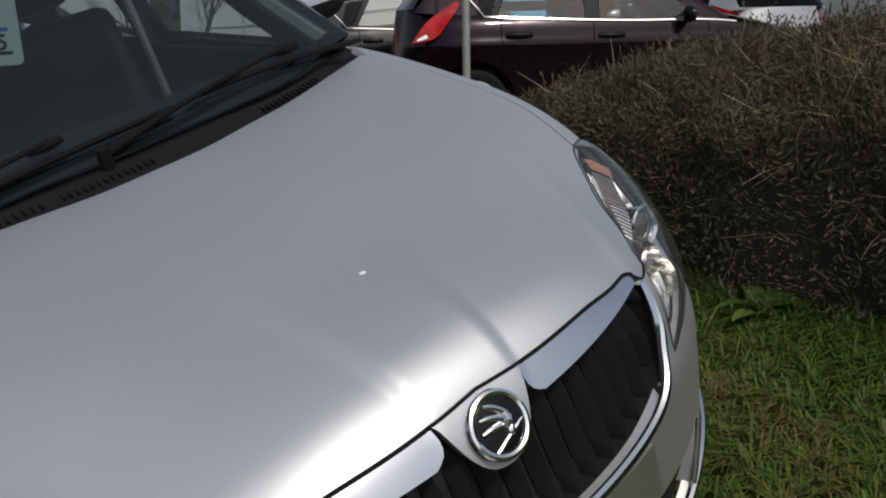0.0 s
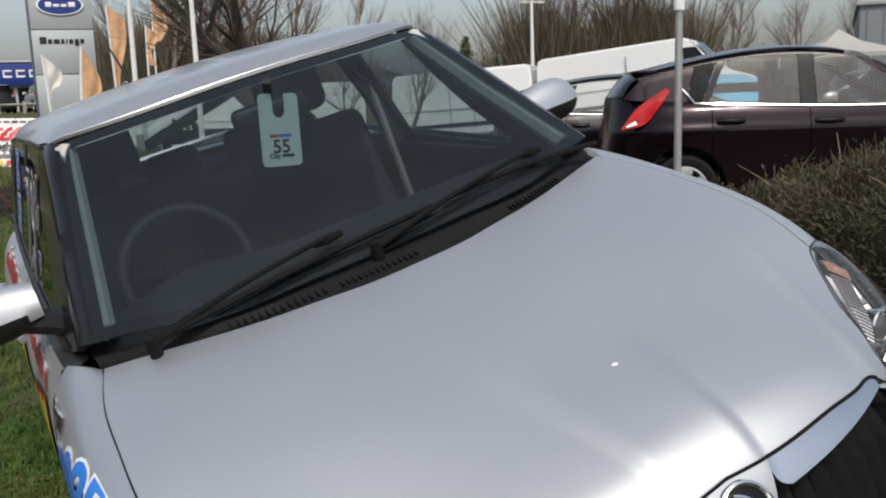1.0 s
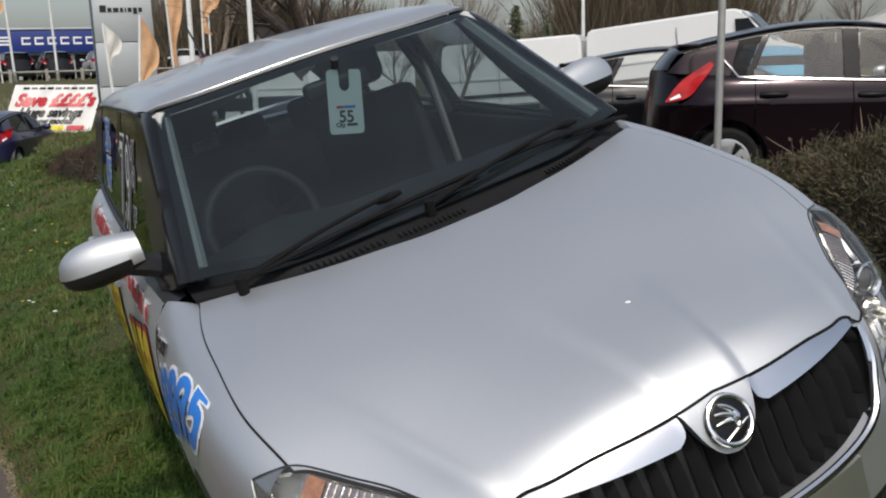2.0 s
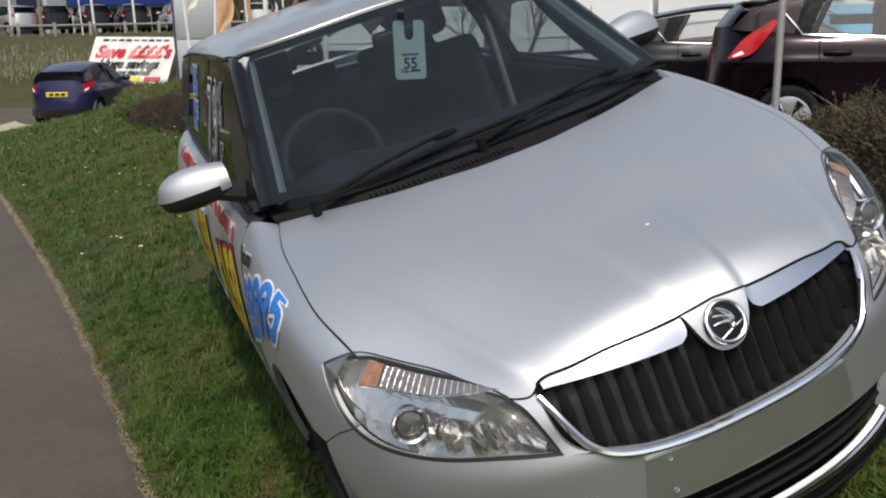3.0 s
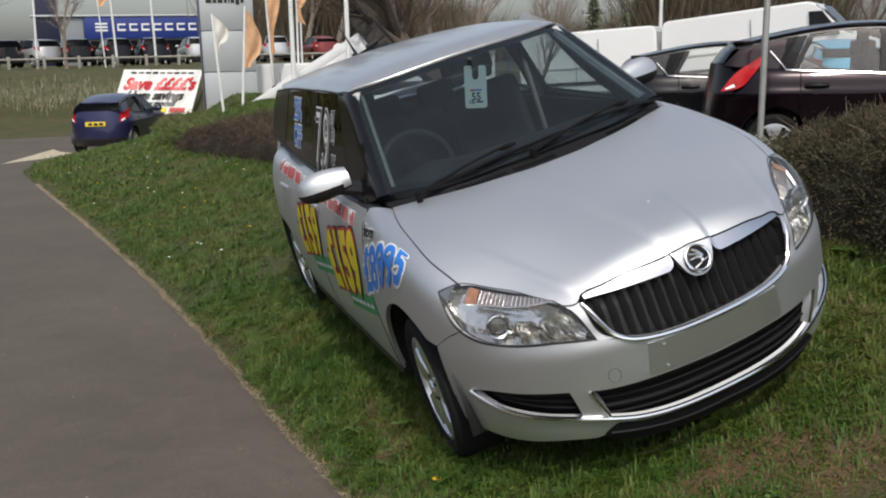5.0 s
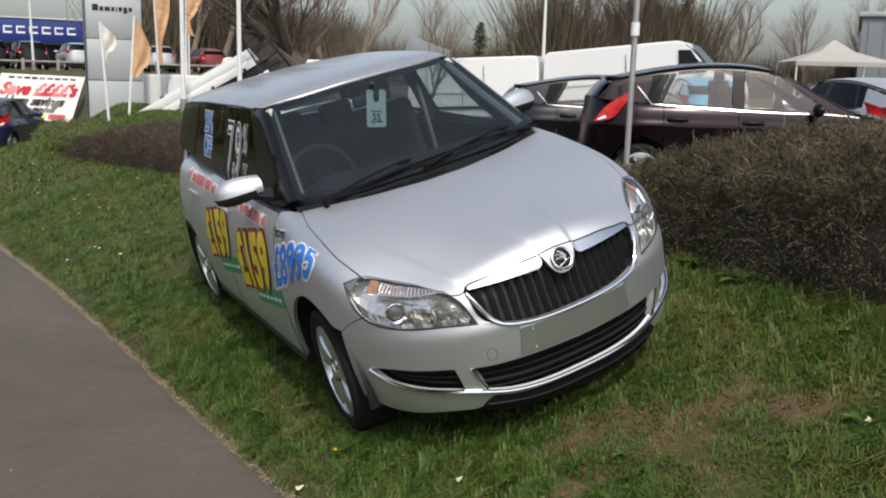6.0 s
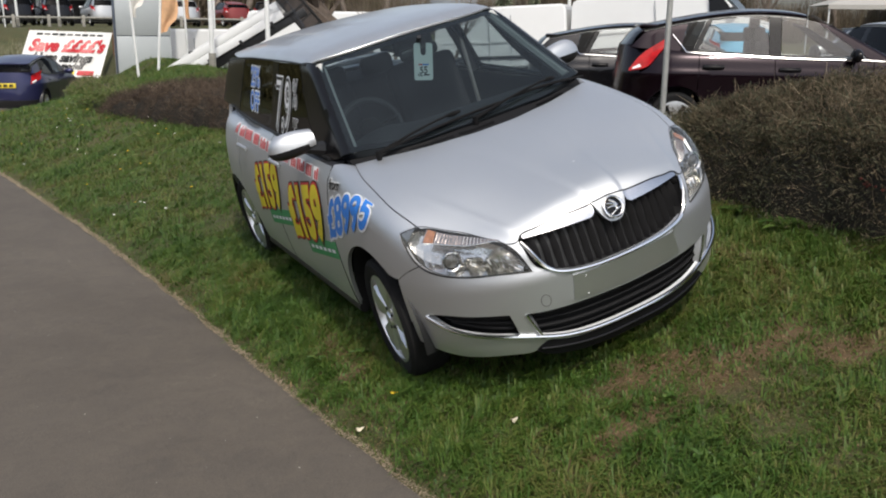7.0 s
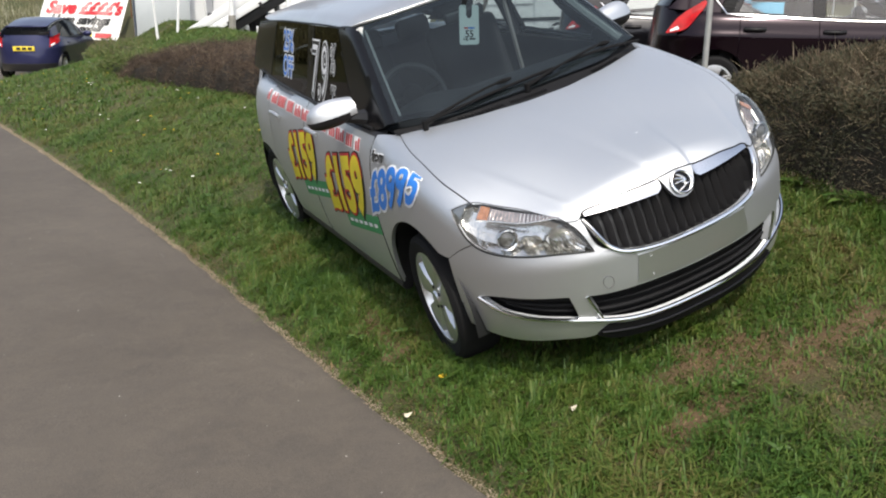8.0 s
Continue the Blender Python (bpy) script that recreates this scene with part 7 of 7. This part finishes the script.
def flower(x, y, size, mat, name, label, up=0.03):
    z = float(height(x, y) + turf_lift(np.array(x), np.array(y)))
    t = thing(name, pose(x, y, z), label=label, category="flower", group="small flowers")
    V, F = [(0, 0, up + size * 0.25)], []
    n = 12
    for k in range(n * 2):
        a, r = math.pi * k / n, size * (1.0 if k % 2 else 0.72)
        V.append((r * math.cos(a), r * math.sin(a), up))
    F = [(0, 1 + k, 1 + (k + 1) % (2 * n)) for k in range(2 * n)]
    part("head", (V, F), mat, t)
    part("stalk", tube([(0, 0, -0.01), (0.003, 0, up)], 0.0018, 5), WEED, t)


flower(-0.905, -0.216, 0.022, PETAL, "dandelion", "yellow dandelion in the turf")
_r = random.Random(15)
for _k in range(90):
    _y = _r.uniform(3.5, 16)
    _x = _r.uniform(float(path_edge(_y)) + 0.2, 0.6)
    flower(_x, _y, _r.uniform(0.010, 0.018), PETAL if _r.random() < 0.55 else DAISY, "dandelion" if _r.random() < 0.5 else "daisy", "small pale or yellow flower in the turf", 0.06)
for _x, _y, _a in ((-0.634, -0.807, 20), (0.62, -1.62, 200), (-1.12, -0.33, 10)):
    _t = thing("dead_leaf", pose(_x, _y, float(height(_x, _y)) + 0.035, 12, 8, _a), label="dry pale leaf lying on the turf", category="leaf", group="dead leaves")
    _p = [(0.020 * math.cos(t) * (1 + 0.3 * math.cos(3 * t)), 0.011 * math.sin(t), 0.008 * math.cos(2 * t)) for t in np.linspace(0, 2 * math.pi, 14, endpoint=False)]
    part("blade", ([(0, 0, 0.004)] + _p, [(0, 1 + k, 1 + (k + 1) % 14) for k in range(14)]), plain("dry_leaf", (0.62, 0.55, 0.42), 0.8, vary=0.2), _t)
# grit on the tarmac
_g = np.random.RandomState(6)
_n = 260
_y = _g.uniform(-3.5, 5, _n)
_x = path_edge(_y) - _g.uniform(0.02, 2.6, _n)
_s = 0.0012 + 0.004 * _g.uniform(0, 1, _n) ** 3
_o = np.array([(1, 0, 0.2), (0, 1, 0.2), (-1, 0, 0.2), (0, -1, 0.2), (0, 0, 1.0)])
_V = (np.stack([_x, _y, tarmac_level(_y)], -1)[:, None] + _o[None] * _s[:, None, None]).reshape(-1, 3)
_k = np.arange(_n)[:, None] * 5
tagged(new("grit", quick_mesh("grit", _V, np.concatenate([_k + [0, 1, 4], _k + [1, 2, 4], _k + [2, 3, 4], _k + [3, 0, 4]]), plain("pale_grit", (0.34, 0.32, 0.29), 0.8))), "scattered pale grit on the tarmac", "grit", kind="stuff")
# crumbs of soil and dead grass along the edge
_n = 20000
_y = _g.uniform(-3.2, 12, _n)
_x = path_edge(_y) + 0.018 * rumple(_y, _y * 0, 0.5, 7) + _g.normal(0.008, 0.018, _n)
_s = _g.uniform(0.0015, 0.0042, _n)
_V = (np.stack([_x, _y, tarmac_level(_y) - 0.002 + 0.28 * np.clip(_x - path_edge(_y), 0, 1)], -1)[:, None] + _o[None] * _s[:, None, None]).reshape(-1, 3)
_k = np.arange(_n)[:, None] * 5
tagged(new("edge_litter", quick_mesh("edge_litter", _V, np.concatenate([_k + [0, 1, 4], _k + [1, 2, 4], _k + [2, 3, 4], _k + [3, 0, 4]]), foliage("edge_soil", ((0.2, (0.17, 0.135, 0.092)), (0.6, (0.27, 0.215, 0.15)), (0.9, (0.36, 0.30, 0.22))), 0.95, 3.0, 0.5, 0))), "crumbled soil and dry grass along the path's edge", "litter", kind="stuff")


# ---- hedges ----
HEDGE_LEAF = foliage("hedge_leaves", ((0.2, (0.017, 0.022, 0.010)), (0.42, (0.042, 0.044, 0.020)), (0.60, (0.088, 0.068, 0.036)), (0.84, (0.150, 0.108, 0.066))), 0.8, 2.0, 0.34, 0.12)
BROWN_LEAF = foliage("brown_hedge_leaves", ((0.2, (0.022, 0.014, 0.010)), (0.5, (0.050, 0.031, 0.021)), (0.8, (0.090, 0.060, 0.038))), 0.8, 1.4, 0.5, 0.1)
TWIG = plain("hedge_twigs", (0.20, 0.15, 0.10), 0.85, vary=0.4, scale=5)
PALE_TWIG = plain("pale_dead_twigs", (0.34, 0.28, 0.19), 0.85, vary=0.3, scale=5)
GREEN_LEAF = foliage("shrub_leaves", ((0.2, (0.045, 0.085, 0.018)), (0.6, (0.11, 0.15, 0.035)), (0.9, (0.19, 0.19, 0.05))), 0.7, 2.5, 0.6, 0.2)


def hedge(name, m, spread, top, leaves, leaf, material, seed, label, twigs=2500, pale=120, droop=0.25):
    """A low sprawling shrub. spread: a function of (u, v) in 0..1 that gives a place on its crown and the way out of it."""
    r = np.random.RandomState(seed)
    t = thing(name, m, label=label, category="hedge")
    # near-black sheet inside the crown: the shade between the leaves, put in as colour
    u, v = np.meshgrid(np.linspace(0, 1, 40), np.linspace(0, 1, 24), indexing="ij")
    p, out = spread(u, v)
    part("shade_core", sheet(p - 0.10 * out), plain(name + "_shade_core", (0.020, 0.017, 0.012), 0.95), t)
    # leafy sprays
    u, v = r.uniform(0, 1, leaves), r.uniform(0, 1, leaves)
    # fewer leaves near the foot, so the dark shade sheet shows there
    v = np.where((v < 0.16) & (r.uniform(0, 1, leaves) < 0.55), 0.16 + 0.5 * r.uniform(0, 1, leaves), v)
    p, out = spread(u, v)
    deep = r.uniform(-0.08, 0.04, leaves) + 0.06 * rumple(u * 7, v * 4, 1.0, seed) + 0.05 * rumple(u * 30, v * 12, 1.0, seed + 5)
    p = p + out * deep[:, None] + r.normal(0, 0.02, (leaves, 3))
    frond = np.stack([rumple(u * 26, v * 10, 1.0, seed + 6 + q) for q in range(3)], -1)
    d = 0.6 * out + 2.2 * frond + r.normal(0, 0.28, (leaves, 3)) + (0, 0, 0.15)
    d /= np.linalg.norm(d, axis=1, keepdims=True)
    s = np.cross(d, r.normal(0, 1, (leaves, 3)))
    s /= np.linalg.norm(s, axis=1, keepdims=True)
    l, w = (leaf * r.uniform(0.5, 1.7, leaves))[:, None], (leaf * r.uniform(0.09, 0.19, leaves))[:, None]
    V = np.stack([p, p + d * l * 0.5 + s * w, p + d * l, p + d * l * 0.5 - s * w], 1).reshape(-1, 3)
    k = np.arange(leaves)[:, None] * 4
    ob = new("foliage", quick_mesh("foliage", V, k + [0, 1, 2, 3], material))
    ob.parent = t
    # twigs: slim three-sided stems
    for nm, n, mat, ln, th in (("twig_mass", twigs, TWIG, max(0.13, leaf * 4), 0.0012), ("dead_twig_mass", pale, PALE_TWIG, max(0.22, leaf * 6), 0.0016)):
        u, v = r.uniform(0, 1, n), np.clip(r.normal(0.42, 0.16, n), 0, 1)
        p, out = spread(u, v)
        p = p - out * 0.06
        d = out * 0.8 + r.normal(0, 0.5, (n, 3)) + (0, 0, 0.3)
        if nm == "dead_twig_mass":
            d = out * 0.35 + r.normal(0, 0.8, (n, 3))
        d /= np.linalg.norm(d, axis=1, keepdims=True)
        s = np.cross(d, r.normal(0, 1, (n, 3)))
        s /= np.linalg.norm(s, axis=1, keepdims=True)
        q = np.cross(d, s)
        l = (ln * r.uniform(0.4, 1.3, n))[:, None]
        mid, tip = p + d * l * 0.55 + s * l * 0.08, p + d * l - (0, 0, 1) * l * droop * 0.3
        ring = [s, -0.5 * s + 0.87 * q, -0.5 * s - 0.87 * q]
        V = np.stack([p + th * g for g in ring] + [mid + th * 0.8 * g for g in ring] + [tip + th * 0.3 * g for g in ring], 1).reshape(-1, 3)
        k = np.arange(n)[:, None] * 9
        F = np.concatenate([k + [a + i, a + (i + 1) % 3, a + 3 + (i + 1) % 3, a + 3 + i] for a in (0, 3) for i in range(3)])
        ob = tagged(new(nm, quick_mesh(nm, V, F, mat)), kind="stuff")
        ob.parent = t
    return t


def bank_hedge(x0, y0, y1, deep, crown, sink=0.0):
    """The crown of a hedge that runs along the bank from y0 to y1; crown: its top's height in the world along it."""
    line = x0 if callable(x0) else (lambda y: x0)

    def spread(u, v):
        u, v = np.asarray(u, float), np.asarray(v, float)
        y = y0 + (y1 - y0) * u
        ends = np.clip(np.minimum(u, 1 - u) / 0.10, 0, 1) ** 0.5
        top = crown(y) + 0.07 * rumple(y, v * 3, 0.8, 41) + 0.04 * rumple(y, v * 5, 0.3, 42)
        fx = line(y) + 0.14 * rumple(y, y * 0, 0.9, 43)
        a = v * math.pi * 0.92
        dx, dz = -np.cos(a), np.sin(a)
        x = fx + deep * 0.5 * (1 + np.sign(dx) * np.abs(dx) ** 0.8) - 0.12 * np.sin(a) ** 2 * (v < 0.5)
        ground = height(x, y) + sink
        z = ground + (top - ground) * ends * np.abs(dz) ** 0.75
        out = np.stack([dx * 0.8, np.where(u < 0.08, -0.8, np.where(u > 0.92, 0.8, 0.0)), dz * 0.8 + 0.1], -1)
        out /= np.linalg.norm(out, axis=-1, keepdims=True)
        return np.stack([x, y, z], -1), out
    return spread


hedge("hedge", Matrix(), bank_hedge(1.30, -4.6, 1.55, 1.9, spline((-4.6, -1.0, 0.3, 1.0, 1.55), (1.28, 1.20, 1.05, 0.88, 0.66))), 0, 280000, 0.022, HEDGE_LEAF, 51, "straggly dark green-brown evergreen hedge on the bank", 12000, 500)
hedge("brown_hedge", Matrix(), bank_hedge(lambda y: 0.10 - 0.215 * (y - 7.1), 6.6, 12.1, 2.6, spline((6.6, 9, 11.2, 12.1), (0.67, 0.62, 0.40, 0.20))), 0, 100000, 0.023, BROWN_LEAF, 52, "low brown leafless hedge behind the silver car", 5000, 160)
hedge("green_shrub", Matrix(), bank_hedge(-0.75, 17.4, 21.0, 1.8, spline((17.4, 19, 21.0), (-0.02, 0.02, -0.02))), 0, 9000, 0.07, GREEN_LEAF, 53, "scruffy yellow-green shrub on the bank", 900, 60)
hedge("green_shrub", Matrix(), bank_hedge(lambda y: -0.75 - 0.215 * (y - 12.0), 11.7, 13.6, 1.1, spline((11.7, 12.6, 13.6), (0.32, 0.28, 0.08))), 0, 6000, 0.05, GREEN_LEAF, 56, "low yellow-green shrub at the end of the brown hedge", 500, 40)
hedge("ground_cover", Matrix(), bank_hedge(2.55, 2.3, 5.4, 1.0, spline((2.3, 3.5, 5.4), (0.60, 0.56, 0.50))), 0, 9000, 0.035, GREEN_LEAF, 54, "low yellow-green ground cover below the slim pole", 700, 40)
for _k, (_y, _z) in enumerate(((-0.85, 0.68),)):
    _t = thing("red_sprig", pose(1.36, _y, _z), label="few red berries among the hedge leaves", category="berries", group="red berries")
    _rs = random.Random(_k)
    for _i in range(9):
        _bm = bmesh.new()
        bmesh.ops.create_icosphere(_bm, subdivisions=1, radius=0.008, matrix=Matrix.Translation((_rs.uniform(-0.06, 0.02), _rs.uniform(-0.16, 0.16), _rs.uniform(-0.03, 0.03))))
        part("berry", _bm, plain("berry_red", (0.11, 0.022, 0.014), 0.7) if _i == 0 and _k == 0 else bpy.data.materials["berry_red"], _t)


def side_backdrop():
    """An unseen dark backdrop, added across the road to dim what the car's flank reflects."""
    ys, v = np.linspace(-30, 40, 90), np.linspace(0, 1, 16)
    Y, V = np.meshgrid(ys, v, indexing="ij")
    X = -14.0 - 2.2 * V + 0.6 * rumple(Y, V * 6, 3.0, 81) + 0.3 * rumple(Y, V * 6, 0.9, 82)
    Z = -0.6 + 4.2 * V * (1 + 0.14 * rumple(Y, Y * 0, 4.0, 83)) + 0.25 * rumple(Y, V * 5, 1.1, 84)
    ob = new("backdrop", mesh_of("backdrop", *sheet(np.stack([X, Y, Z], -1), flip=False), plain("dark_backdrop", (0.05, 0.058, 0.03), 0.95, vary=0.45, scale=2.0, bump=0.8, fine=9.0)))
    tagged(ob, "unseen dark backdrop added to dim reflections in the car's flank", "backdrop", kind="structure")


side_backdrop()


# ---- trees ----
BARK = plain("bark", (0.085, 0.065, 0.05), 0.9, vary=0.35, bump=0.6, scale=8)
PALE_BARK = plain("pale_bark", (0.20, 0.165, 0.13), 0.9, vary=0.3, bump=0.4, scale=6)
# far trees: distance haze is painted in as paler bark and needles
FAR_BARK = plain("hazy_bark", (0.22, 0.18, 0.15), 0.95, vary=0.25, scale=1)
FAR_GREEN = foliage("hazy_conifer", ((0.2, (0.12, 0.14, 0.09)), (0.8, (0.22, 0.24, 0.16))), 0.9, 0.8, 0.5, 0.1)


def bare_tree(name, m, tall, seed, label, bark=None, trunk=0.16, lean=(0, 0), depth=5, spread=0.6, droop=0.0, first=0.28, kids=3, group=""):
    """A leafless tree: a tapered trunk that forks into limbs and twigs."""
    r = random.Random(seed)
    bark = bark or BARK
    t = thing(name, m, label=label, category="tree", group=group)
    limbs, twigs = [], []

    def grow(p, d, l, rad, level):
        pts, n = [p], 5 if level < 2 else 4
        for _ in range(n):
            d = (d + Vector((r.uniform(-1, 1), r.uniform(-1, 1), r.uniform(-0.6, 1) - droop * level)) * 0.14).normalized()
            pts.append(pts[-1] + d * l / n)
        end = rad * (0.55 if level else 0.7)
        radii = [rad + (end - rad) * i / n for i in range(n + 1)]
        (limbs if level < 2 else twigs).append((pts, radii, 7 if level < 2 else (4 if level < 4 else 3)))
        if level >= depth:
            return
        for k in range(kids + (1 if level in (1, 2) else 0)):
            q = r.uniform(first if level else 0.55, 1.0)
            i = min(n - 1, int(q * n))
            at = pts[i] + (pts[i + 1] - pts[i]) * (q * n - i)
            side = Vector((r.uniform(-1, 1), r.uniform(-1, 1), r.uniform(-0.25, 0.75) - droop)).normalized()
            grow(at, (d * (1 - spread) + side * spread).normalized(), l * r.uniform(0.5, 0.8), end * r.uniform(0.5, 0.8), level + 1)
        grow(pts[-1], d, l * 0.7, end * 0.85, level + 1)
    grow(Vector((0, 0, -0.15)), Vector((*lean, 1)).normalized(), tall * 0.36, trunk, 0)
    part("trunk", join(*[tube(p, q, s) for p, q, s in limbs]), bark, t)
    part("crown", join(*[tube(p, q, s) for p, q, s in twigs]), bark, t)
    return t


bare_tree("leaning_tree", stood(7.2, 19.6, 0), 8.0, 3, "leaning leafless tree with a thick dark trunk", trunk=0.36, lean=(-0.72, 0.05), depth=6, spread=0.55, kids=3)
bare_tree("thorn_bush", stood(8.2, 17.6, 0), 3.6, 9, "leafless shrub with long upright twigs", PALE_BARK, 0.06, depth=5, spread=0.4, first=0.1)
bare_tree("thorn_bush", stood(7.2, 18.8, 40), 3.2, 12, "leafless shrub with long upright twigs", PALE_BARK, 0.06, depth=5, spread=0.4, first=0.1)
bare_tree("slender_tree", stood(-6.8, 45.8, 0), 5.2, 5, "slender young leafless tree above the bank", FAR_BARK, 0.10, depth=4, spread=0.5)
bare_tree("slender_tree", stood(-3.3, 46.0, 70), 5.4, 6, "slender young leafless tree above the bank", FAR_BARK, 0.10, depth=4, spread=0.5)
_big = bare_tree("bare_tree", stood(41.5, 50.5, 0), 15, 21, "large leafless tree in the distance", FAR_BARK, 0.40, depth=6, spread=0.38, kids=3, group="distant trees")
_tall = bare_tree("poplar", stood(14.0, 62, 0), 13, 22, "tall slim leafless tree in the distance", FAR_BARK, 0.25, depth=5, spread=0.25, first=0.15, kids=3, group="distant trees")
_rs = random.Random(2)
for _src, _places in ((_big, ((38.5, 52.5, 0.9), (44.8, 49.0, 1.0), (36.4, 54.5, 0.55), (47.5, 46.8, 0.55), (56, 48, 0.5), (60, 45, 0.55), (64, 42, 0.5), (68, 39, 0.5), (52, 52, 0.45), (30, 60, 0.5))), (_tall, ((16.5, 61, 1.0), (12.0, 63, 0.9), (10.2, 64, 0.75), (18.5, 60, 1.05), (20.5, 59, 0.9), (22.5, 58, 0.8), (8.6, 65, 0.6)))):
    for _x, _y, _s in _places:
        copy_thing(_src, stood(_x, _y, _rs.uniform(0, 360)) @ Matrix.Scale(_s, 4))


def conifer(name, m, tall, seed, label):
    """A spire of drooping sprays round a straight stem."""
    r = np.random.RandomState(seed)
    t = thing(name, m, label=label, category="tree", group="distant trees")
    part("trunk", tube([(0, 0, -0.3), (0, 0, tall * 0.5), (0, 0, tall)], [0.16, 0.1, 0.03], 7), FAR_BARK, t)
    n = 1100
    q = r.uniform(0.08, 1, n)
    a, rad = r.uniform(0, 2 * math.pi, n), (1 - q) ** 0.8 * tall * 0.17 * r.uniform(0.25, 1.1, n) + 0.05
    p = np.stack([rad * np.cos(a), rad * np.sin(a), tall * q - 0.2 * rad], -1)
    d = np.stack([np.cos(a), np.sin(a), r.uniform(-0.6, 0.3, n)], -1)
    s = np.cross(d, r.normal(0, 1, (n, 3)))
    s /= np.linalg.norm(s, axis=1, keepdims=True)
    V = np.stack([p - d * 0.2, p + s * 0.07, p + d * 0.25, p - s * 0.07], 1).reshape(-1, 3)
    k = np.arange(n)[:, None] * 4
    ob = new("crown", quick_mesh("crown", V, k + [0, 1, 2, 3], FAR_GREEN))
    ob.parent = t


conifer("conifer", stood(29.5, 52.5, 0), 4.8, 1, "thin distant conifer beside a mast")
conifer("conifer", stood(31.6, 52.0, 0), 3.6, 2, "thin distant conifer beside a mast")


def thicket(name, places, tall, n, seed, mat, label):
    """Distant scrub: many fine upright twigs."""
    r = np.random.RandomState(seed)
    V, F = [], []
    pts = np.array(places)
    k = r.randint(0, len(pts), n)
    c = pts[k] + r.normal(0, 1.0, (n, 2)) * (1.2, 1.0)
    z = height(c[:, 0], c[:, 1])
    h = tall * r.uniform(0.3, 1.1, n) * (0.75 + 0.35 * rumple(c[:, 0], c[:, 1], 5.0, seed))
    d = np.stack([r.normal(0, 0.25, n), r.normal(0, 0.25, n), np.ones(n)], -1)
    a = r.uniform(0, math.pi, n)
    s = np.stack([np.cos(a), np.sin(a), 0 * a], -1) * (0.012 + 0.010 * tall / 3)
    b = np.stack([c[:, 0], c[:, 1], z], -1)
    base = b + d * (h * r.uniform(0.0, 0.55, n))[:, None]
    tip = b + d * h[:, None]
    V = np.stack([base - s, base + s, tip + 0.3 * s, tip - 0.3 * s], 1).reshape(-1, 3)
    ob = new(name, quick_mesh(name, V, np.arange(n)[:, None] * 4 + [0, 1, 2, 3], mat))
    tagged(ob, label, "scrub", kind="stuff")


SCRUB = foliage("scrub_twigs", ((0.2, (0.085, 0.065, 0.045)), (0.6, (0.155, 0.125, 0.09)), (0.9, (0.20, 0.19, 0.11))), 0.95, 0.4, 0.5, 0)
WILLOW = foliage("willow_twigs", ((0.2, (0.10, 0.10, 0.035)), (0.6, (0.19, 0.17, 0.07)), (0.9, (0.26, 0.22, 0.11))), 0.9, 0.5, 0.5, 0.1)
thicket("far_scrub", [(48 + 3 * k, 56 - 2.2 * k) for k in range(12)] + [(24 + 2.4 * k, 60 - 1.2 * k) for k in range(8)] + [(39, 52), (41, 51), (43, 50)], 4.2, 34000, 3, SCRUB, "hazy leafless scrub along the horizon")
thicket("far_scrub", [(9 + 1.7 * k, 66) for k in range(10)], 6.5, 20000, 4, SCRUB, "hazy leafless scrub behind the forecourt")
thicket("far_scrub", [(36.5 + 1.3 * k, 54.5 - 0.9 * k) for k in range(7)], 8.0, 16000, 14, SCRUB, "dense leafless thicket in the distance")
thicket("willow_scrub", [(-9.5 - 0.6 * k, 33.5 + 1.3 * k) for k in range(5)], 4.0, 9000, 5, WILLOW, "yellow-green willow scrub beside the road")
thicket("bank_scrub", [(-7.5 + 0.8 * k, 35.5 + 0.4 * (k % 3)) for k in range(9)], 0.45, 3500, 6, foliage("dry_stalks", ((0.2, (0.12, 0.14, 0.06)), (0.6, (0.24, 0.23, 0.14)), (0.9, (0.45, 0.44, 0.36))), 0.9, 1.0, 0.5, 0), "pale dry weeds on the far bank")
